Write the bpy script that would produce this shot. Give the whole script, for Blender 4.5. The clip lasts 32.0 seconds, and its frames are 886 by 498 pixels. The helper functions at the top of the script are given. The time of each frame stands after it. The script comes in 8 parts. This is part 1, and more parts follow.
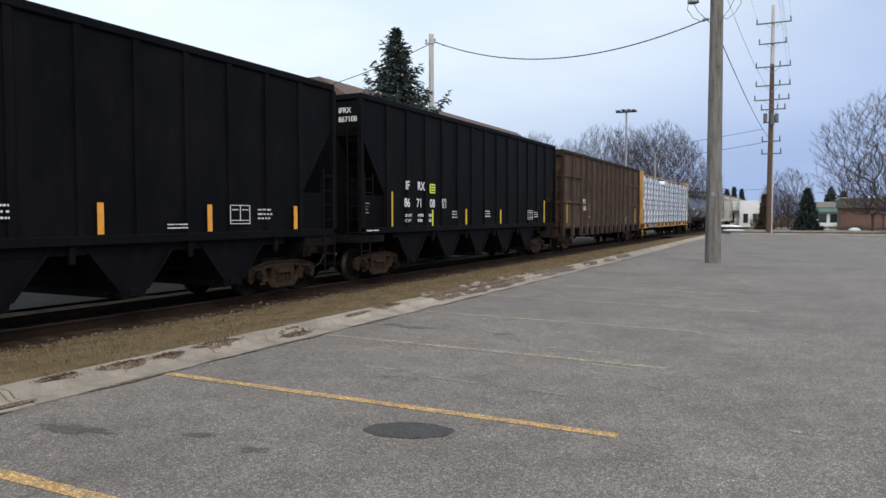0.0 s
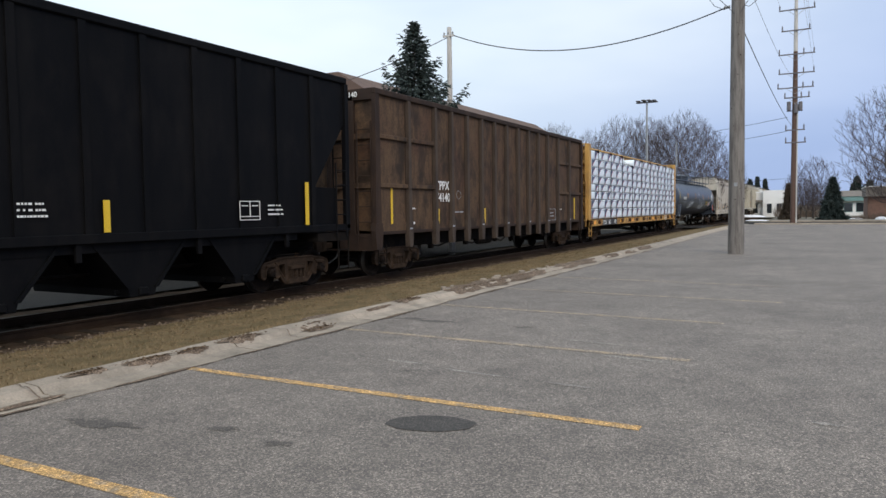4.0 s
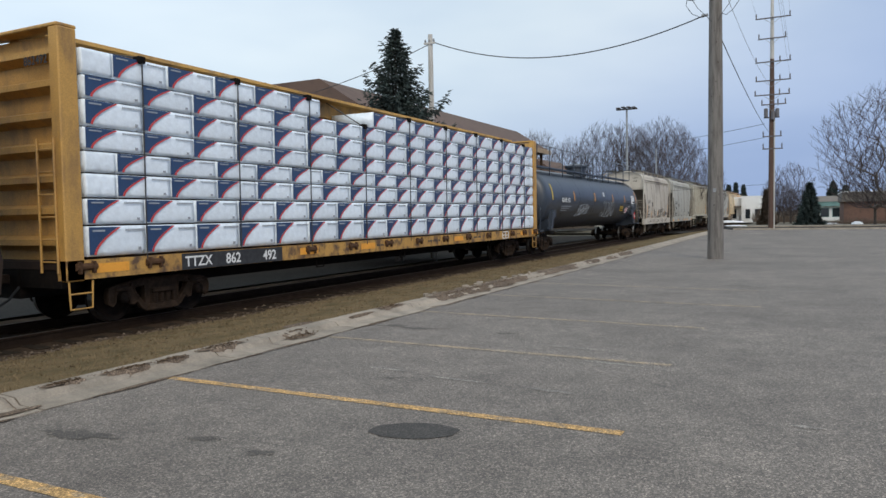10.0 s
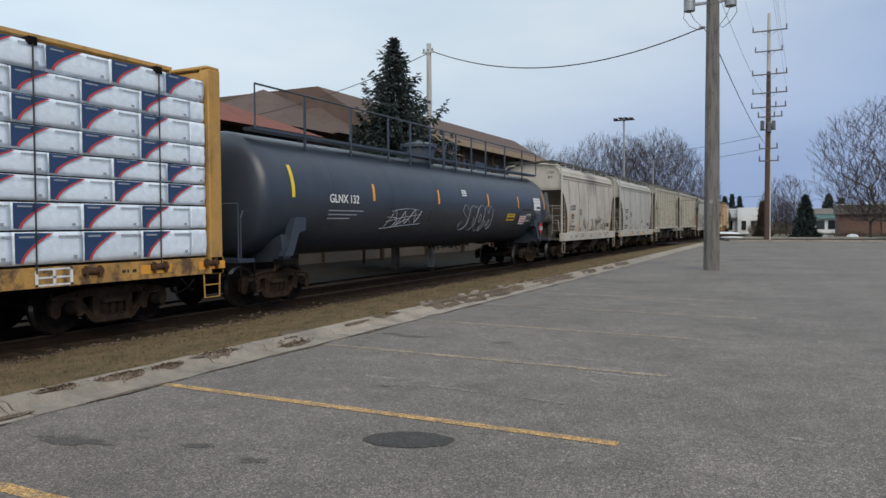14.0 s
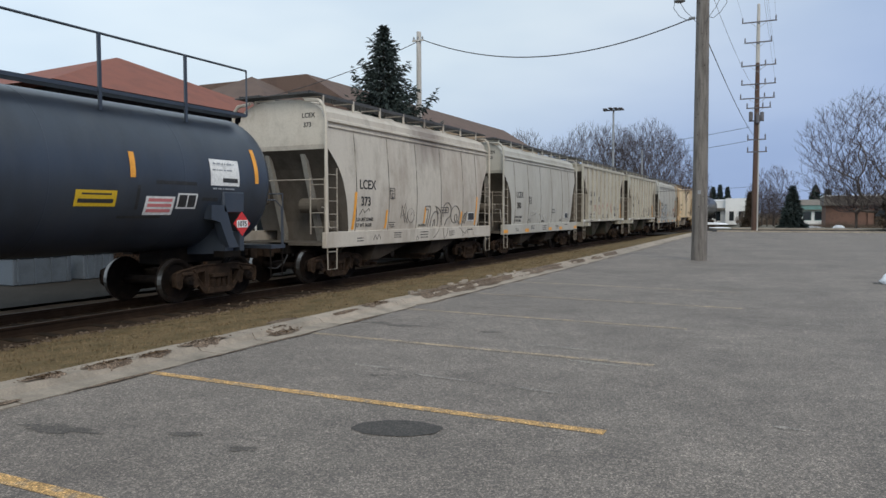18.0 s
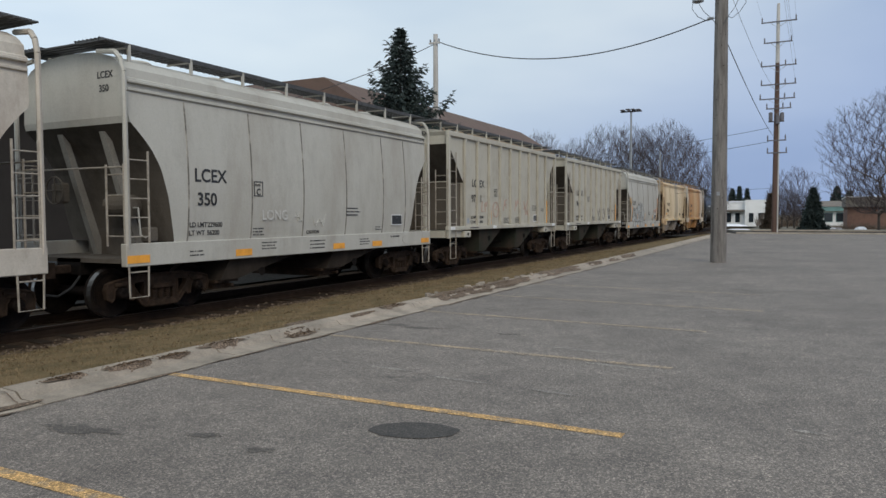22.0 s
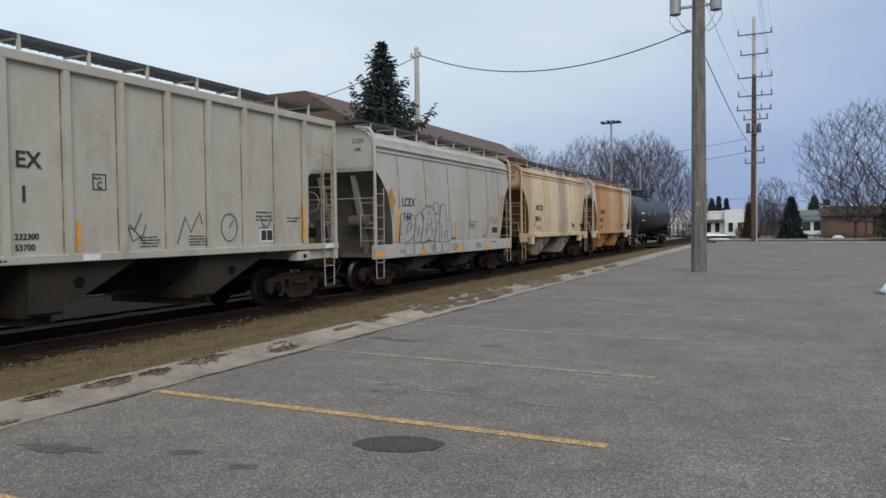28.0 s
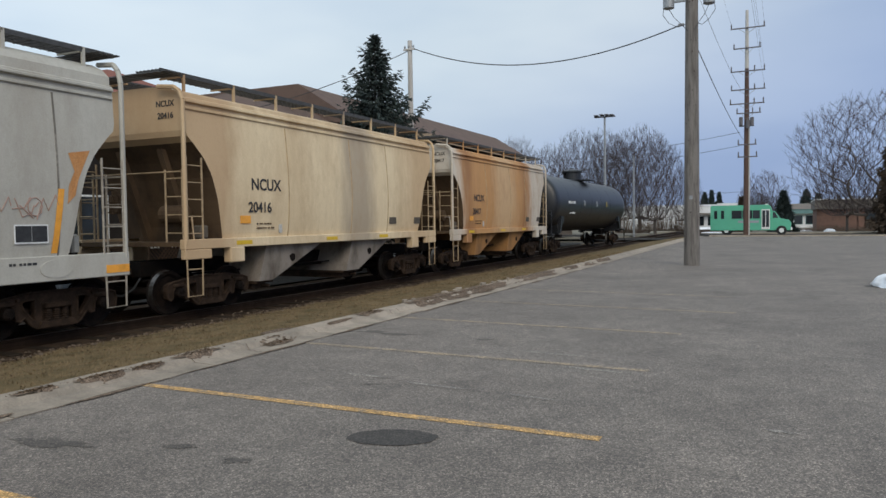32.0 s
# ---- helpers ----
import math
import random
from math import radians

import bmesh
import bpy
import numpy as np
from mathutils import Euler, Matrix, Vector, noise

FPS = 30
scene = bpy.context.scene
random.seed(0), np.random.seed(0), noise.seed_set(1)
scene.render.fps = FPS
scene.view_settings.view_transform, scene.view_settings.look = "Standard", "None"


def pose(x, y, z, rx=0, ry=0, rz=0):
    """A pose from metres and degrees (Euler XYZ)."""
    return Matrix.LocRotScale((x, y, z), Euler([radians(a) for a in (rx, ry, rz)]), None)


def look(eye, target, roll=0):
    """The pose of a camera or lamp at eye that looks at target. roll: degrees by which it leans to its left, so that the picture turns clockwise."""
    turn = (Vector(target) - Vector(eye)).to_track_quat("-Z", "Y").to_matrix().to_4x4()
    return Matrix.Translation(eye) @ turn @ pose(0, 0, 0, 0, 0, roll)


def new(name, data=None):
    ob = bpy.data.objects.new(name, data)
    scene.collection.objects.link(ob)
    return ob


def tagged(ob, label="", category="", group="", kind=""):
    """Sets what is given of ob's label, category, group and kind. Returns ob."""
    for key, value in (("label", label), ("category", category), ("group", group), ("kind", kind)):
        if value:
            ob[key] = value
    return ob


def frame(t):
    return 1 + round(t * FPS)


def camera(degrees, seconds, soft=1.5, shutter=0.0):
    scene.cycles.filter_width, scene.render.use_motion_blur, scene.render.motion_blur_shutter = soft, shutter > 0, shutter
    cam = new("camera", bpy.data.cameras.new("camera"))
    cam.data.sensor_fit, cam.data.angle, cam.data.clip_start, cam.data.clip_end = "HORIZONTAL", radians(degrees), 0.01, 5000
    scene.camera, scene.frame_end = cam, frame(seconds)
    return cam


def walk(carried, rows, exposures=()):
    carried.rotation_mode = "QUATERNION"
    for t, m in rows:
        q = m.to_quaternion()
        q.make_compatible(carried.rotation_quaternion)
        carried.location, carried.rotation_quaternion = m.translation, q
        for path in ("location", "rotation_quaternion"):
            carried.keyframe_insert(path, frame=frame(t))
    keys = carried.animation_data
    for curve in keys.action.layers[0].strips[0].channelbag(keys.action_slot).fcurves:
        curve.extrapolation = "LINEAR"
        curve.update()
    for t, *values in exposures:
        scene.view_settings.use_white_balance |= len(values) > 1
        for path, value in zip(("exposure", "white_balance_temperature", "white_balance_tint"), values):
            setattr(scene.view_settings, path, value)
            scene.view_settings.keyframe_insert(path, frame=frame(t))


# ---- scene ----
cam = camera(63.0, 32.0)
walk(cam, [
    (0.0, pose(0, 0, 1.65, 87.359, 0.084, 26.653)),
    (0.5, pose(0, 0, 1.65, 87.383, 0.050, 26.862)),
    (1.0, pose(0, 0, 1.65, 87.463, 0.083, 27.055)),
    (1.5, pose(0, 0, 1.65, 87.330, 0.357, 26.914)),
    (2.0, pose(0, 0, 1.65, 87.047, 0.438, 26.857)),
    (2.5, pose(0, 0, 1.65, 86.853, 0.320, 27.165)),
    (4.5, pose(0, 0, 1.65, 86.942, 0.753, 28.414)),
    (5.0, pose(0, 0, 1.65, 87.091, 0.539, 28.469)),
    (5.5, pose(0, 0, 1.65, 87.359, 0.422, 27.802)),
    (6.0, pose(0, 0, 1.65, 87.349, 0.408, 27.370)),
    (6.5, pose(0, 0, 1.65, 87.147, 0.539, 27.315)),
    (7.0, pose(0, 0, 1.65, 87.103, 0.714, 27.077)),
    (7.5, pose(0, 0, 1.65, 87.248, 0.699, 27.746)),
    (8.0, pose(0, 0, 1.65, 87.264, 0.901, 27.974)),
    (8.5, pose(0, 0, 1.65, 87.468, 1.174, 27.591)),
    (9.0, pose(0, 0, 1.65, 87.322, 0.783, 27.178)),
    (9.5, pose(0, 0, 1.65, 87.220, 1.057, 27.313)),
    (10.0, pose(0, 0, 1.65, 87.377, 0.978, 26.792)),
    (10.5, pose(0, 0, 1.65, 87.391, 0.564, 26.547)),
    (11.0, pose(0, 0, 1.65, 87.277, 0.676, 26.683)),
    (11.5, pose(0, 0, 1.65, 87.497, 0.934, 26.538)),
    (12.0, pose(0, 0, 1.65, 87.323, 0.977, 26.449)),
    (12.5, pose(0, 0, 1.65, 87.513, 0.830, 26.771)),
    (13.0, pose(0, 0, 1.65, 87.461, 0.532, 26.392)),
    (13.5, pose(0, 0, 1.65, 88.062, 0.637, 26.154)),
    (14.0, pose(0, 0, 1.65, 88.049, 0.403, 26.536)),
    (14.5, pose(0, 0, 1.65, 87.789, 0.499, 26.325)),
    (16.5, pose(0, 0, 1.65, 87.619, 0.284, 26.088)),
    (17.0, pose(0, 0, 1.65, 87.729, 0.133, 26.049)),
    (17.5, pose(0, 0, 1.65, 87.812, -0.085, 25.937)),
    (18.0, pose(0, 0, 1.65, 87.196, 0.125, 25.691)),
    (18.5, pose(0, 0, 1.65, 87.798, 0.184, 25.489)),
    (19.0, pose(0, 0, 1.65, 87.844, 0.321, 25.459)),
    (19.5, pose(0, 0, 1.65, 87.496, 0.493, 25.510)),
    (20.0, pose(0, 0, 1.65, 87.832, 0.548, 26.500)),
    (20.5, pose(0, 0, 1.65, 88.410, 0.782, 26.613)),
    (21.0, pose(0, 0, 1.65, 88.051, 0.914, 26.701)),
    (21.5, pose(0, 0, 1.65, 87.984, 0.846, 26.949)),
    (22.0, pose(0, 0, 1.65, 87.372, 0.232, 27.022)),
    (22.5, pose(0, 0, 1.65, 86.858, 0.468, 26.056)),
    (23.0, pose(0, 0, 1.65, 87.207, 0.640, 25.783)),
    (23.5, pose(0, 0, 1.65, 87.844, 0.678, 25.754)),
    (24.0, pose(0, 0, 1.65, 87.818, 0.831, 26.441)),
    (24.5, pose(0, 0, 1.65, 88.038, 0.874, 26.869)),
    (25.0, pose(0, 0, 1.65, 88.260, 0.795, 27.078)),
    (25.5, pose(0, 0, 1.65, 87.895, 0.916, 26.244)),
    (26.0, pose(0, 0, 1.65, 87.745, 1.004, 25.677)),
    (26.5, pose(0, 0, 1.65, 88.178, 0.797, 25.879)),
    (28.5, pose(0, 0, 1.65, 88.416, 0.560, 25.459)),
    (29.0, pose(0, 0, 1.65, 88.520, 0.195, 25.200)),
    (29.5, pose(0, 0, 1.65, 88.298, 0.398, 25.189)),
    (30.0, pose(0, 0, 1.65, 87.920, 0.799, 25.174)),
    (30.5, pose(0, 0, 1.65, 87.724, 0.588, 25.085)),
    (31.0, pose(0, 0, 1.65, 87.945, 0.676, 25.052)),
    (31.5, pose(0, 0, 1.65, 87.896, 0.760, 25.064)),
    (32.0, pose(0, 0, 1.65, 87.827, 0.777, 25.139)),
], exposures=[(0.0, 0.23, 6580, 13.0), (6.0, 0.25, 6580, 13.0), (8.0, 0.21, 6540, 12.0), (9.0, 0.14, 6520, 11.5), (10.0, 0.02, 6500, 11.0), (11.0, -0.07, 6500, 11.0), (13.0, -0.12, 6500, 11.0), (15.0, -0.09, 6500, 11.0), (17.5, -0.02, 6500, 11.0), (20.0, -0.06, 6500, 11.0), (22.0, -0.12, 6500, 11.0), (23.0, -0.04, 6500, 11.0), (29.0, -0.11, 6500, 11.0), (32.0, -0.12, 6500, 11.0)])

# ---- light ----
world = bpy.data.worlds.new("overcast")
scene.world = world
world.use_nodes = True
nt = world.node_tree
nt.nodes.clear()
sky = nt.nodes.new("ShaderNodeTexSky")
sky.sky_type, sky.sun_disc = "NISHITA", False
sky.sun_elevation, sky.sun_rotation = radians(37), radians(135)
sky.dust_density, sky.air_density = 4.0, 1.2
coord = nt.nodes.new("ShaderNodeTexCoord")
cloud = nt.nodes.new("ShaderNodeTexNoise")
cloud.inputs["Scale"].default_value, cloud.inputs["Detail"].default_value = 1.6, 4.0
flat = nt.nodes.new("ShaderNodeMapping")
flat.inputs["Scale"].default_value = (1.0, 1.0, 3.2)
nt.links.new(coord.outputs["Generated"], flat.inputs["Vector"])
nt.links.new(flat.outputs["Vector"], cloud.inputs["Vector"])
ramp = nt.nodes.new("ShaderNodeValToRGB")
ramp.color_ramp.elements[0].position, ramp.color_ramp.elements[0].color = 0.30, (5.8, 7.45, 10.2, 1)
ramp.color_ramp.elements[1].position, ramp.color_ramp.elements[1].color = 0.72, (9.25, 10.45, 12.2, 1)
nt.links.new(cloud.outputs["Fac"], ramp.inputs["Fac"])
veil = nt.nodes.new("ShaderNodeMix")
veil.data_type = "RGBA"
veil.inputs["Factor"].default_value = 0.86
nt.links.new(sky.outputs["Color"], veil.inputs["A"])
nt.links.new(ramp.outputs["Color"], veil.inputs["B"])
lean = nt.nodes.new("ShaderNodeVectorMath")
lean.operation = "DOT_PRODUCT"
lean.inputs[1].default_value = (-0.2, -0.82, 0.25)
nt.links.new(coord.outputs["Generated"], lean.inputs[0])
glow = nt.nodes.new("ShaderNodeMapRange")
glow.inputs["From Min"].default_value, glow.inputs["From Max"].default_value = -0.95, 1.0
glow.inputs["To Min"].default_value, glow.inputs["To Max"].default_value = 0.76, 1.36
nt.links.new(lean.outputs["Value"], glow.inputs["Value"])
thick = nt.nodes.new("ShaderNodeMix")
thick.data_type, thick.blend_type = "RGBA", "MULTIPLY"
thick.inputs["Factor"].default_value = 1.0
nt.links.new(veil.outputs["Result"], thick.inputs["A"])
nt.links.new(glow.outputs["Result"], thick.inputs["B"])
# a darker, bluer bank of cloud low in the north-east
bank = nt.nodes.new("ShaderNodeVectorMath")
bank.operation = "DOT_PRODUCT"
bank.inputs[1].default_value = (-0.448, -0.222, 1.0)
nt.links.new(coord.outputs["Generated"], bank.inputs[0])
edge = nt.nodes.new("ShaderNodeMapRange")
edge.interpolation_type = "SMOOTHSTEP"
edge.inputs["From Min"].default_value, edge.inputs["From Max"].default_value = -0.16, 0.25
nt.links.new(bank.outputs["Value"], edge.inputs["Value"])
tint = nt.nodes.new("ShaderNodeMix")
tint.data_type = "RGBA"
tint.inputs["A"].default_value, tint.inputs["B"].default_value = (0.69, 0.79, 0.985, 1), (1.24, 1.24, 1.13, 1)
nt.links.new(edge.outputs["Result"], tint.inputs["Factor"])
clouds = nt.nodes.new("ShaderNodeMix")
clouds.data_type, clouds.blend_type = "RGBA", "MULTIPLY"
clouds.inputs["Factor"].default_value = 1.0
nt.links.new(thick.outputs["Result"], clouds.inputs["A"])
nt.links.new(tint.outputs["Result"], clouds.inputs["B"])
back = nt.nodes.new("ShaderNodeBackground")
back.inputs["Strength"].default_value = 0.086
nt.links.new(clouds.outputs["Result"], back.inputs["Color"])
out = nt.nodes.new("ShaderNodeOutputWorld")
nt.links.new(back.outputs["Background"], out.inputs["Surface"])

sun = new("sun", bpy.data.lights.new("sun", "SUN"))
sun.data.energy, sun.data.angle, sun.data.color = 1.4, radians(30), (1.0, 0.90, 0.75)
sun.matrix_basis = look((13, -13, 14), (0, 0, 0))

# ---- materials ----
def surface(name, colour, stain=None, amount=0.35, scale=6.0, fine=60.0, rough=0.75, metal=0.0, bump=0.15, streak=1.0, spread=0.0, gloss=0.5, lo=0.45, hi=0.72, grain=0.18):
    """A procedural surface: a base colour, a stain colour at a large scale, fine grain and relief. streak > 1 draws the stains out upright."""
    m = bpy.data.materials.new(name)
    m.use_nodes = True
    n, l = m.node_tree.nodes, m.node_tree.links
    b = n["Principled BSDF"]
    tc = n.new("ShaderNodeTexCoord")
    mp = n.new("ShaderNodeMapping")
    mp.inputs["Scale"].default_value = (1, 1, 1 / streak)
    l.new(tc.outputs["Object"], mp.inputs["Vector"])
    big = n.new("ShaderNodeTexNoise")
    big.inputs["Scale"].default_value, big.inputs["Detail"].default_value, big.inputs["Roughness"].default_value = scale, 5, 0.62
    l.new(mp.outputs["Vector"], big.inputs["Vector"])
    small = n.new("ShaderNodeTexNoise")
    small.inputs["Scale"].default_value, small.inputs["Detail"].default_value = fine, 3
    l.new(tc.outputs["Object"], small.inputs["Vector"])
    r = n.new("ShaderNodeMapRange")
    r.inputs["From Min"].default_value, r.inputs["From Max"].default_value = lo, hi
    r.inputs["To Max"].default_value = amount * 2
    l.new(big.outputs["Fac"], r.inputs["Value"])
    mix = n.new("ShaderNodeMix")
    mix.data_type = "RGBA"
    mix.inputs["A"].default_value = (*colour, 1)
    mix.inputs["B"].default_value = (*(stain or [c * 0.55 for c in colour]), 1)
    l.new(r.outputs["Result"], mix.inputs["Factor"])
    hsv = n.new("ShaderNodeHueSaturation")
    l.new(mix.outputs["Result"], hsv.inputs["Color"])
    v = n.new("ShaderNodeMapRange")
    v.inputs["From Min"].default_value, v.inputs["From Max"].default_value = 0.25, 0.75
    v.inputs["To Min"].default_value, v.inputs["To Max"].default_value = 1 - grain, 1 + grain
    l.new(small.outputs["Fac"], v.inputs["Value"])
    last = v.outputs["Result"]
    if spread:
        info = n.new("ShaderNodeObjectInfo")
        w = n.new("ShaderNodeMapRange")
        w.inputs["To Min"].default_value, w.inputs["To Max"].default_value = 1 - spread, 1 + spread
        l.new(info.outputs["Random"], w.inputs["Value"])
        k = n.new("ShaderNodeMath")
        k.operation = "MULTIPLY"
        l.new(last, k.inputs[0])
        l.new(w.outputs["Result"], k.inputs[1])
        last = k.outputs["Value"]
    l.new(last, hsv.inputs["Value"])
    l.new(hsv.outputs["Color"], b.inputs["Base Color"])
    b.inputs["Roughness"].default_value, b.inputs["Metallic"].default_value = rough, metal
    b.inputs["Specular IOR Level"].default_value = gloss
    if bump:
        bp = n.new("ShaderNodeBump")
        bp.inputs["Strength"].default_value, bp.inputs["Distance"].default_value = bump, 0.01
        l.new(small.outputs["Fac"], bp.inputs["Height"])
        l.new(bp.outputs["Normal"], b.inputs["Normal"])
    return m


def bleed(m, colour, y, half, soft, strength=0.8, z=None, zsoft=1.0):
    """A rust or soot run with a ragged edge over a stretch of a car's length."""
    n, l = m.node_tree.nodes, m.node_tree.links
    b = n["Principled BSDF"]
    tc = n.new("ShaderNodeTexCoord")
    mp = n.new("ShaderNodeMapping")
    mp.inputs["Scale"].default_value = (1.4, 1.4, 0.35)
    l.new(tc.outputs["Object"], mp.inputs["Vector"])
    nz = n.new("ShaderNodeTexNoise")
    nz.inputs["Scale"].default_value, nz.inputs["Detail"].default_value = 2.2, 5
    l.new(mp.outputs["Vector"], nz.inputs["Vector"])
    sep = n.new("ShaderNodeSeparateXYZ")
    l.new(tc.outputs["Object"], sep.inputs["Vector"])

    def math_node(op, a, c):
        k = n.new("ShaderNodeMath")
        k.operation = op
        for i, q in enumerate((a, c)):
            if isinstance(q, (int, float)):
                k.inputs[i].default_value = q
            elif q is not None:
                l.new(q, k.inputs[i])
        return k.outputs["Value"]
    d = math_node("ABSOLUTE", math_node("SUBTRACT", sep.outputs["Y"], y), None)
    d = math_node("ADD", d, math_node("MULTIPLY", math_node("SUBTRACT", nz.outputs["Fac"], 0.5), soft * 3))
    r = n.new("ShaderNodeMapRange")
    r.inputs["From Min"].default_value, r.inputs["From Max"].default_value = half + soft, half - soft
    r.inputs["To Max"].default_value = strength
    l.new(d, r.inputs["Value"])
    fac = r.outputs["Result"]
    if z is not None:
        r2 = n.new("ShaderNodeMapRange")
        r2.inputs["From Min"].default_value, r2.inputs["From Max"].default_value = z - zsoft, z + zsoft
        l.new(math_node("ADD", sep.outputs["Z"], math_node("MULTIPLY", math_node("SUBTRACT", nz.outputs["Fac"], 0.5), 1.6)), r2.inputs["Value"])
        fac = math_node("MULTIPLY", fac, r2.outputs["Result"])
    mix = n.new("ShaderNodeMix")
    mix.data_type = "RGBA"
    mix.inputs["B"].default_value = (*colour, 1)
    l.new(b.inputs["Base Color"].links[0].from_socket, mix.inputs["A"])
    l.new(fac, mix.inputs["Factor"])
    l.new(mix.outputs["Result"], b.inputs["Base Color"])
    return m


def asphalt(name, colour, wear=None, lo=0.45, hi=0.72, scale=0.55):
    """Worn asphalt: pale stones in a darker binder, large stains."""
    m = surface(name, colour, wear or [c * 0.72 for c in colour], 0.4, scale, 40.0, 0.84, 0, 0.35, 1, 0, 0.58, lo, hi)
    n, l = m.node_tree.nodes, m.node_tree.links
    vor = n.new("ShaderNodeTexVoronoi")
    vor.inputs["Scale"].default_value = 105
    tc = n.new("ShaderNodeTexCoord")
    l.new(tc.outputs["Object"], vor.inputs["Vector"])
    ramp = n.new("ShaderNodeValToRGB")
    ramp.color_ramp.elements[0].position, ramp.color_ramp.elements[0].color = 0.0, (0.24, 0.235, 0.24, 1)
    ramp.color_ramp.elements[1].position, ramp.color_ramp.elements[1].color = 1.0, (3.0, 2.94, 2.86, 1)
    middle = ramp.color_ramp.elements.new(0.62)
    middle.color = (1.0, 0.99, 1.0, 1)
    l.new(vor.outputs["Color"], ramp.inputs["Fac"])
    mul = n.new("ShaderNodeMix")
    mul.data_type, mul.blend_type = "RGBA", "MULTIPLY"
    mul.inputs["Factor"].default_value = 0.8
    b = n["Principled BSDF"]
    src = b.inputs["Base Color"].links[0].from_socket
    l.new(src, mul.inputs["A"])
    l.new(ramp.outputs["Color"], mul.inputs["B"])
    # blotches a hand wide, and scattered pale and dark chips
    last = mul.outputs["Result"]
    for size, low, high, detail in ((2.6, 0.80, 1.20, 6), (17.0, 0.80, 1.22, 4), (0.35, 0.88, 1.12, 2)):
        nz = n.new("ShaderNodeTexNoise")
        nz.inputs["Scale"].default_value, nz.inputs["Detail"].default_value, nz.inputs["Roughness"].default_value = size, detail, 0.65
        l.new(tc.outputs["Object"], nz.inputs["Vector"])
        mr = n.new("ShaderNodeMapRange")
        mr.inputs["From Min"].default_value, mr.inputs["From Max"].default_value = 0.3, 0.7
        mr.inputs["To Min"].default_value, mr.inputs["To Max"].default_value = low, high
        l.new(nz.outputs["Fac"], mr.inputs["Value"])
        k = n.new("ShaderNodeMix")
        k.data_type, k.blend_type = "RGBA", "MULTIPLY"
        k.inputs["Factor"].default_value = 1.0
        l.new(last, k.inputs["A"])
        l.new(mr.outputs["Result"], k.inputs["B"])
        last = k.outputs["Result"]
    l.new(last, b.inputs["Base Color"])
    return m


def grime_runs(m, colour, amount=0.5, fine=4.5, tall=0.22, lo=0.50, hi=0.74):
    """Narrow upright dirt runs and a cloudy film over a painted surface."""
    n, l = m.node_tree.nodes, m.node_tree.links
    b = n["Principled BSDF"]
    tc = n.new("ShaderNodeTexCoord")
    last = b.inputs["Base Color"].links[0].from_socket
    for size, stretch, share in ((1.7, 0.55, amount), (fine, tall, amount * 0.5), (26.0, 0.7, amount * 0.45)):
        mp = n.new("ShaderNodeMapping")
        mp.inputs["Scale"].default_value = (0.6, 1, stretch)
        l.new(tc.outputs["Object"], mp.inputs["Vector"])
        nz = n.new("ShaderNodeTexNoise")
        nz.inputs["Scale"].default_value, nz.inputs["Detail"].default_value, nz.inputs["Roughness"].default_value = size, 6, 0.66
        l.new(mp.outputs["Vector"], nz.inputs["Vector"])
        mr = n.new("ShaderNodeMapRange")
        mr.inputs["From Min"].default_value, mr.inputs["From Max"].default_value = lo, hi
        mr.inputs["To Max"].default_value = share
        l.new(nz.outputs["Fac"], mr.inputs["Value"])
        k = n.new("ShaderNodeMix")
        k.data_type = "RGBA"
        k.inputs["B"].default_value = (*colour, 1)
        l.new(last, k.inputs["A"])
        l.new(mr.outputs["Result"], k.inputs["Factor"])
        last = k.outputs["Result"]
    l.new(last, b.inputs["Base Color"])
    return m


def by_island(m, low, high):
    """Vary a joined heap of small pieces from piece to piece."""
    n, l = m.node_tree.nodes, m.node_tree.links
    b = n["Principled BSDF"]
    geo = n.new("ShaderNodeNewGeometry")
    ramp = n.new("ShaderNodeValToRGB")
    ramp.color_ramp.elements[0].color, ramp.color_ramp.elements[1].color = (*low, 1), (*high, 1)
    ramp.color_ramp.elements[1].position = 0.92
    l.new(geo.outputs["Random Per Island"], ramp.inputs["Fac"])
    l.new(ramp.outputs["Color"], b.inputs["Base Color"])
    return m


M = {}
M["asphalt"] = asphalt("asphalt", (0.155, 0.133, 0.112), (0.107, 0.090, 0.076))
M["asphalt_old"] = asphalt("old_asphalt", (0.030, 0.027, 0.023))
M["asphalt_old"].node_tree.nodes["Principled BSDF"].inputs["Specular IOR Level"].default_value = 0.12
M["patch"] = asphalt("tar_patch", (0.046, 0.040, 0.034))
M["stain"] = asphalt("oil_darkened_asphalt", (0.085, 0.073, 0.061))
M["line"] = asphalt("worn_yellow_paint", (0.41, 0.248, 0.092), (0.20, 0.165, 0.12), 0.50, 0.64, 7.0)
M["line_faded"] = asphalt("faded_yellow_paint", (0.285, 0.220, 0.145), (0.175, 0.148, 0.12), 0.42, 0.58, 6.0)
M["concrete"] = grime_runs(surface("weathered_concrete", (0.315, 0.262, 0.205), (0.16, 0.135, 0.105), 0.45, 2.2, 50, 0.9, spread=0.08), (0.13, 0.11, 0.085), 0.45, 7.0, 1.0)
M["mud"] = asphalt("silt_and_grit", (0.140, 0.105, 0.077))
M["mud"].node_tree.nodes["Principled BSDF"].inputs["Specular IOR Level"].default_value = 0.1
M["grass"] = surface("dry_turf", (0.150, 0.108, 0.058), (0.080, 0.066, 0.034), 0.5, 2.2, 70, 0.95, bump=0.8, gloss=0.08)
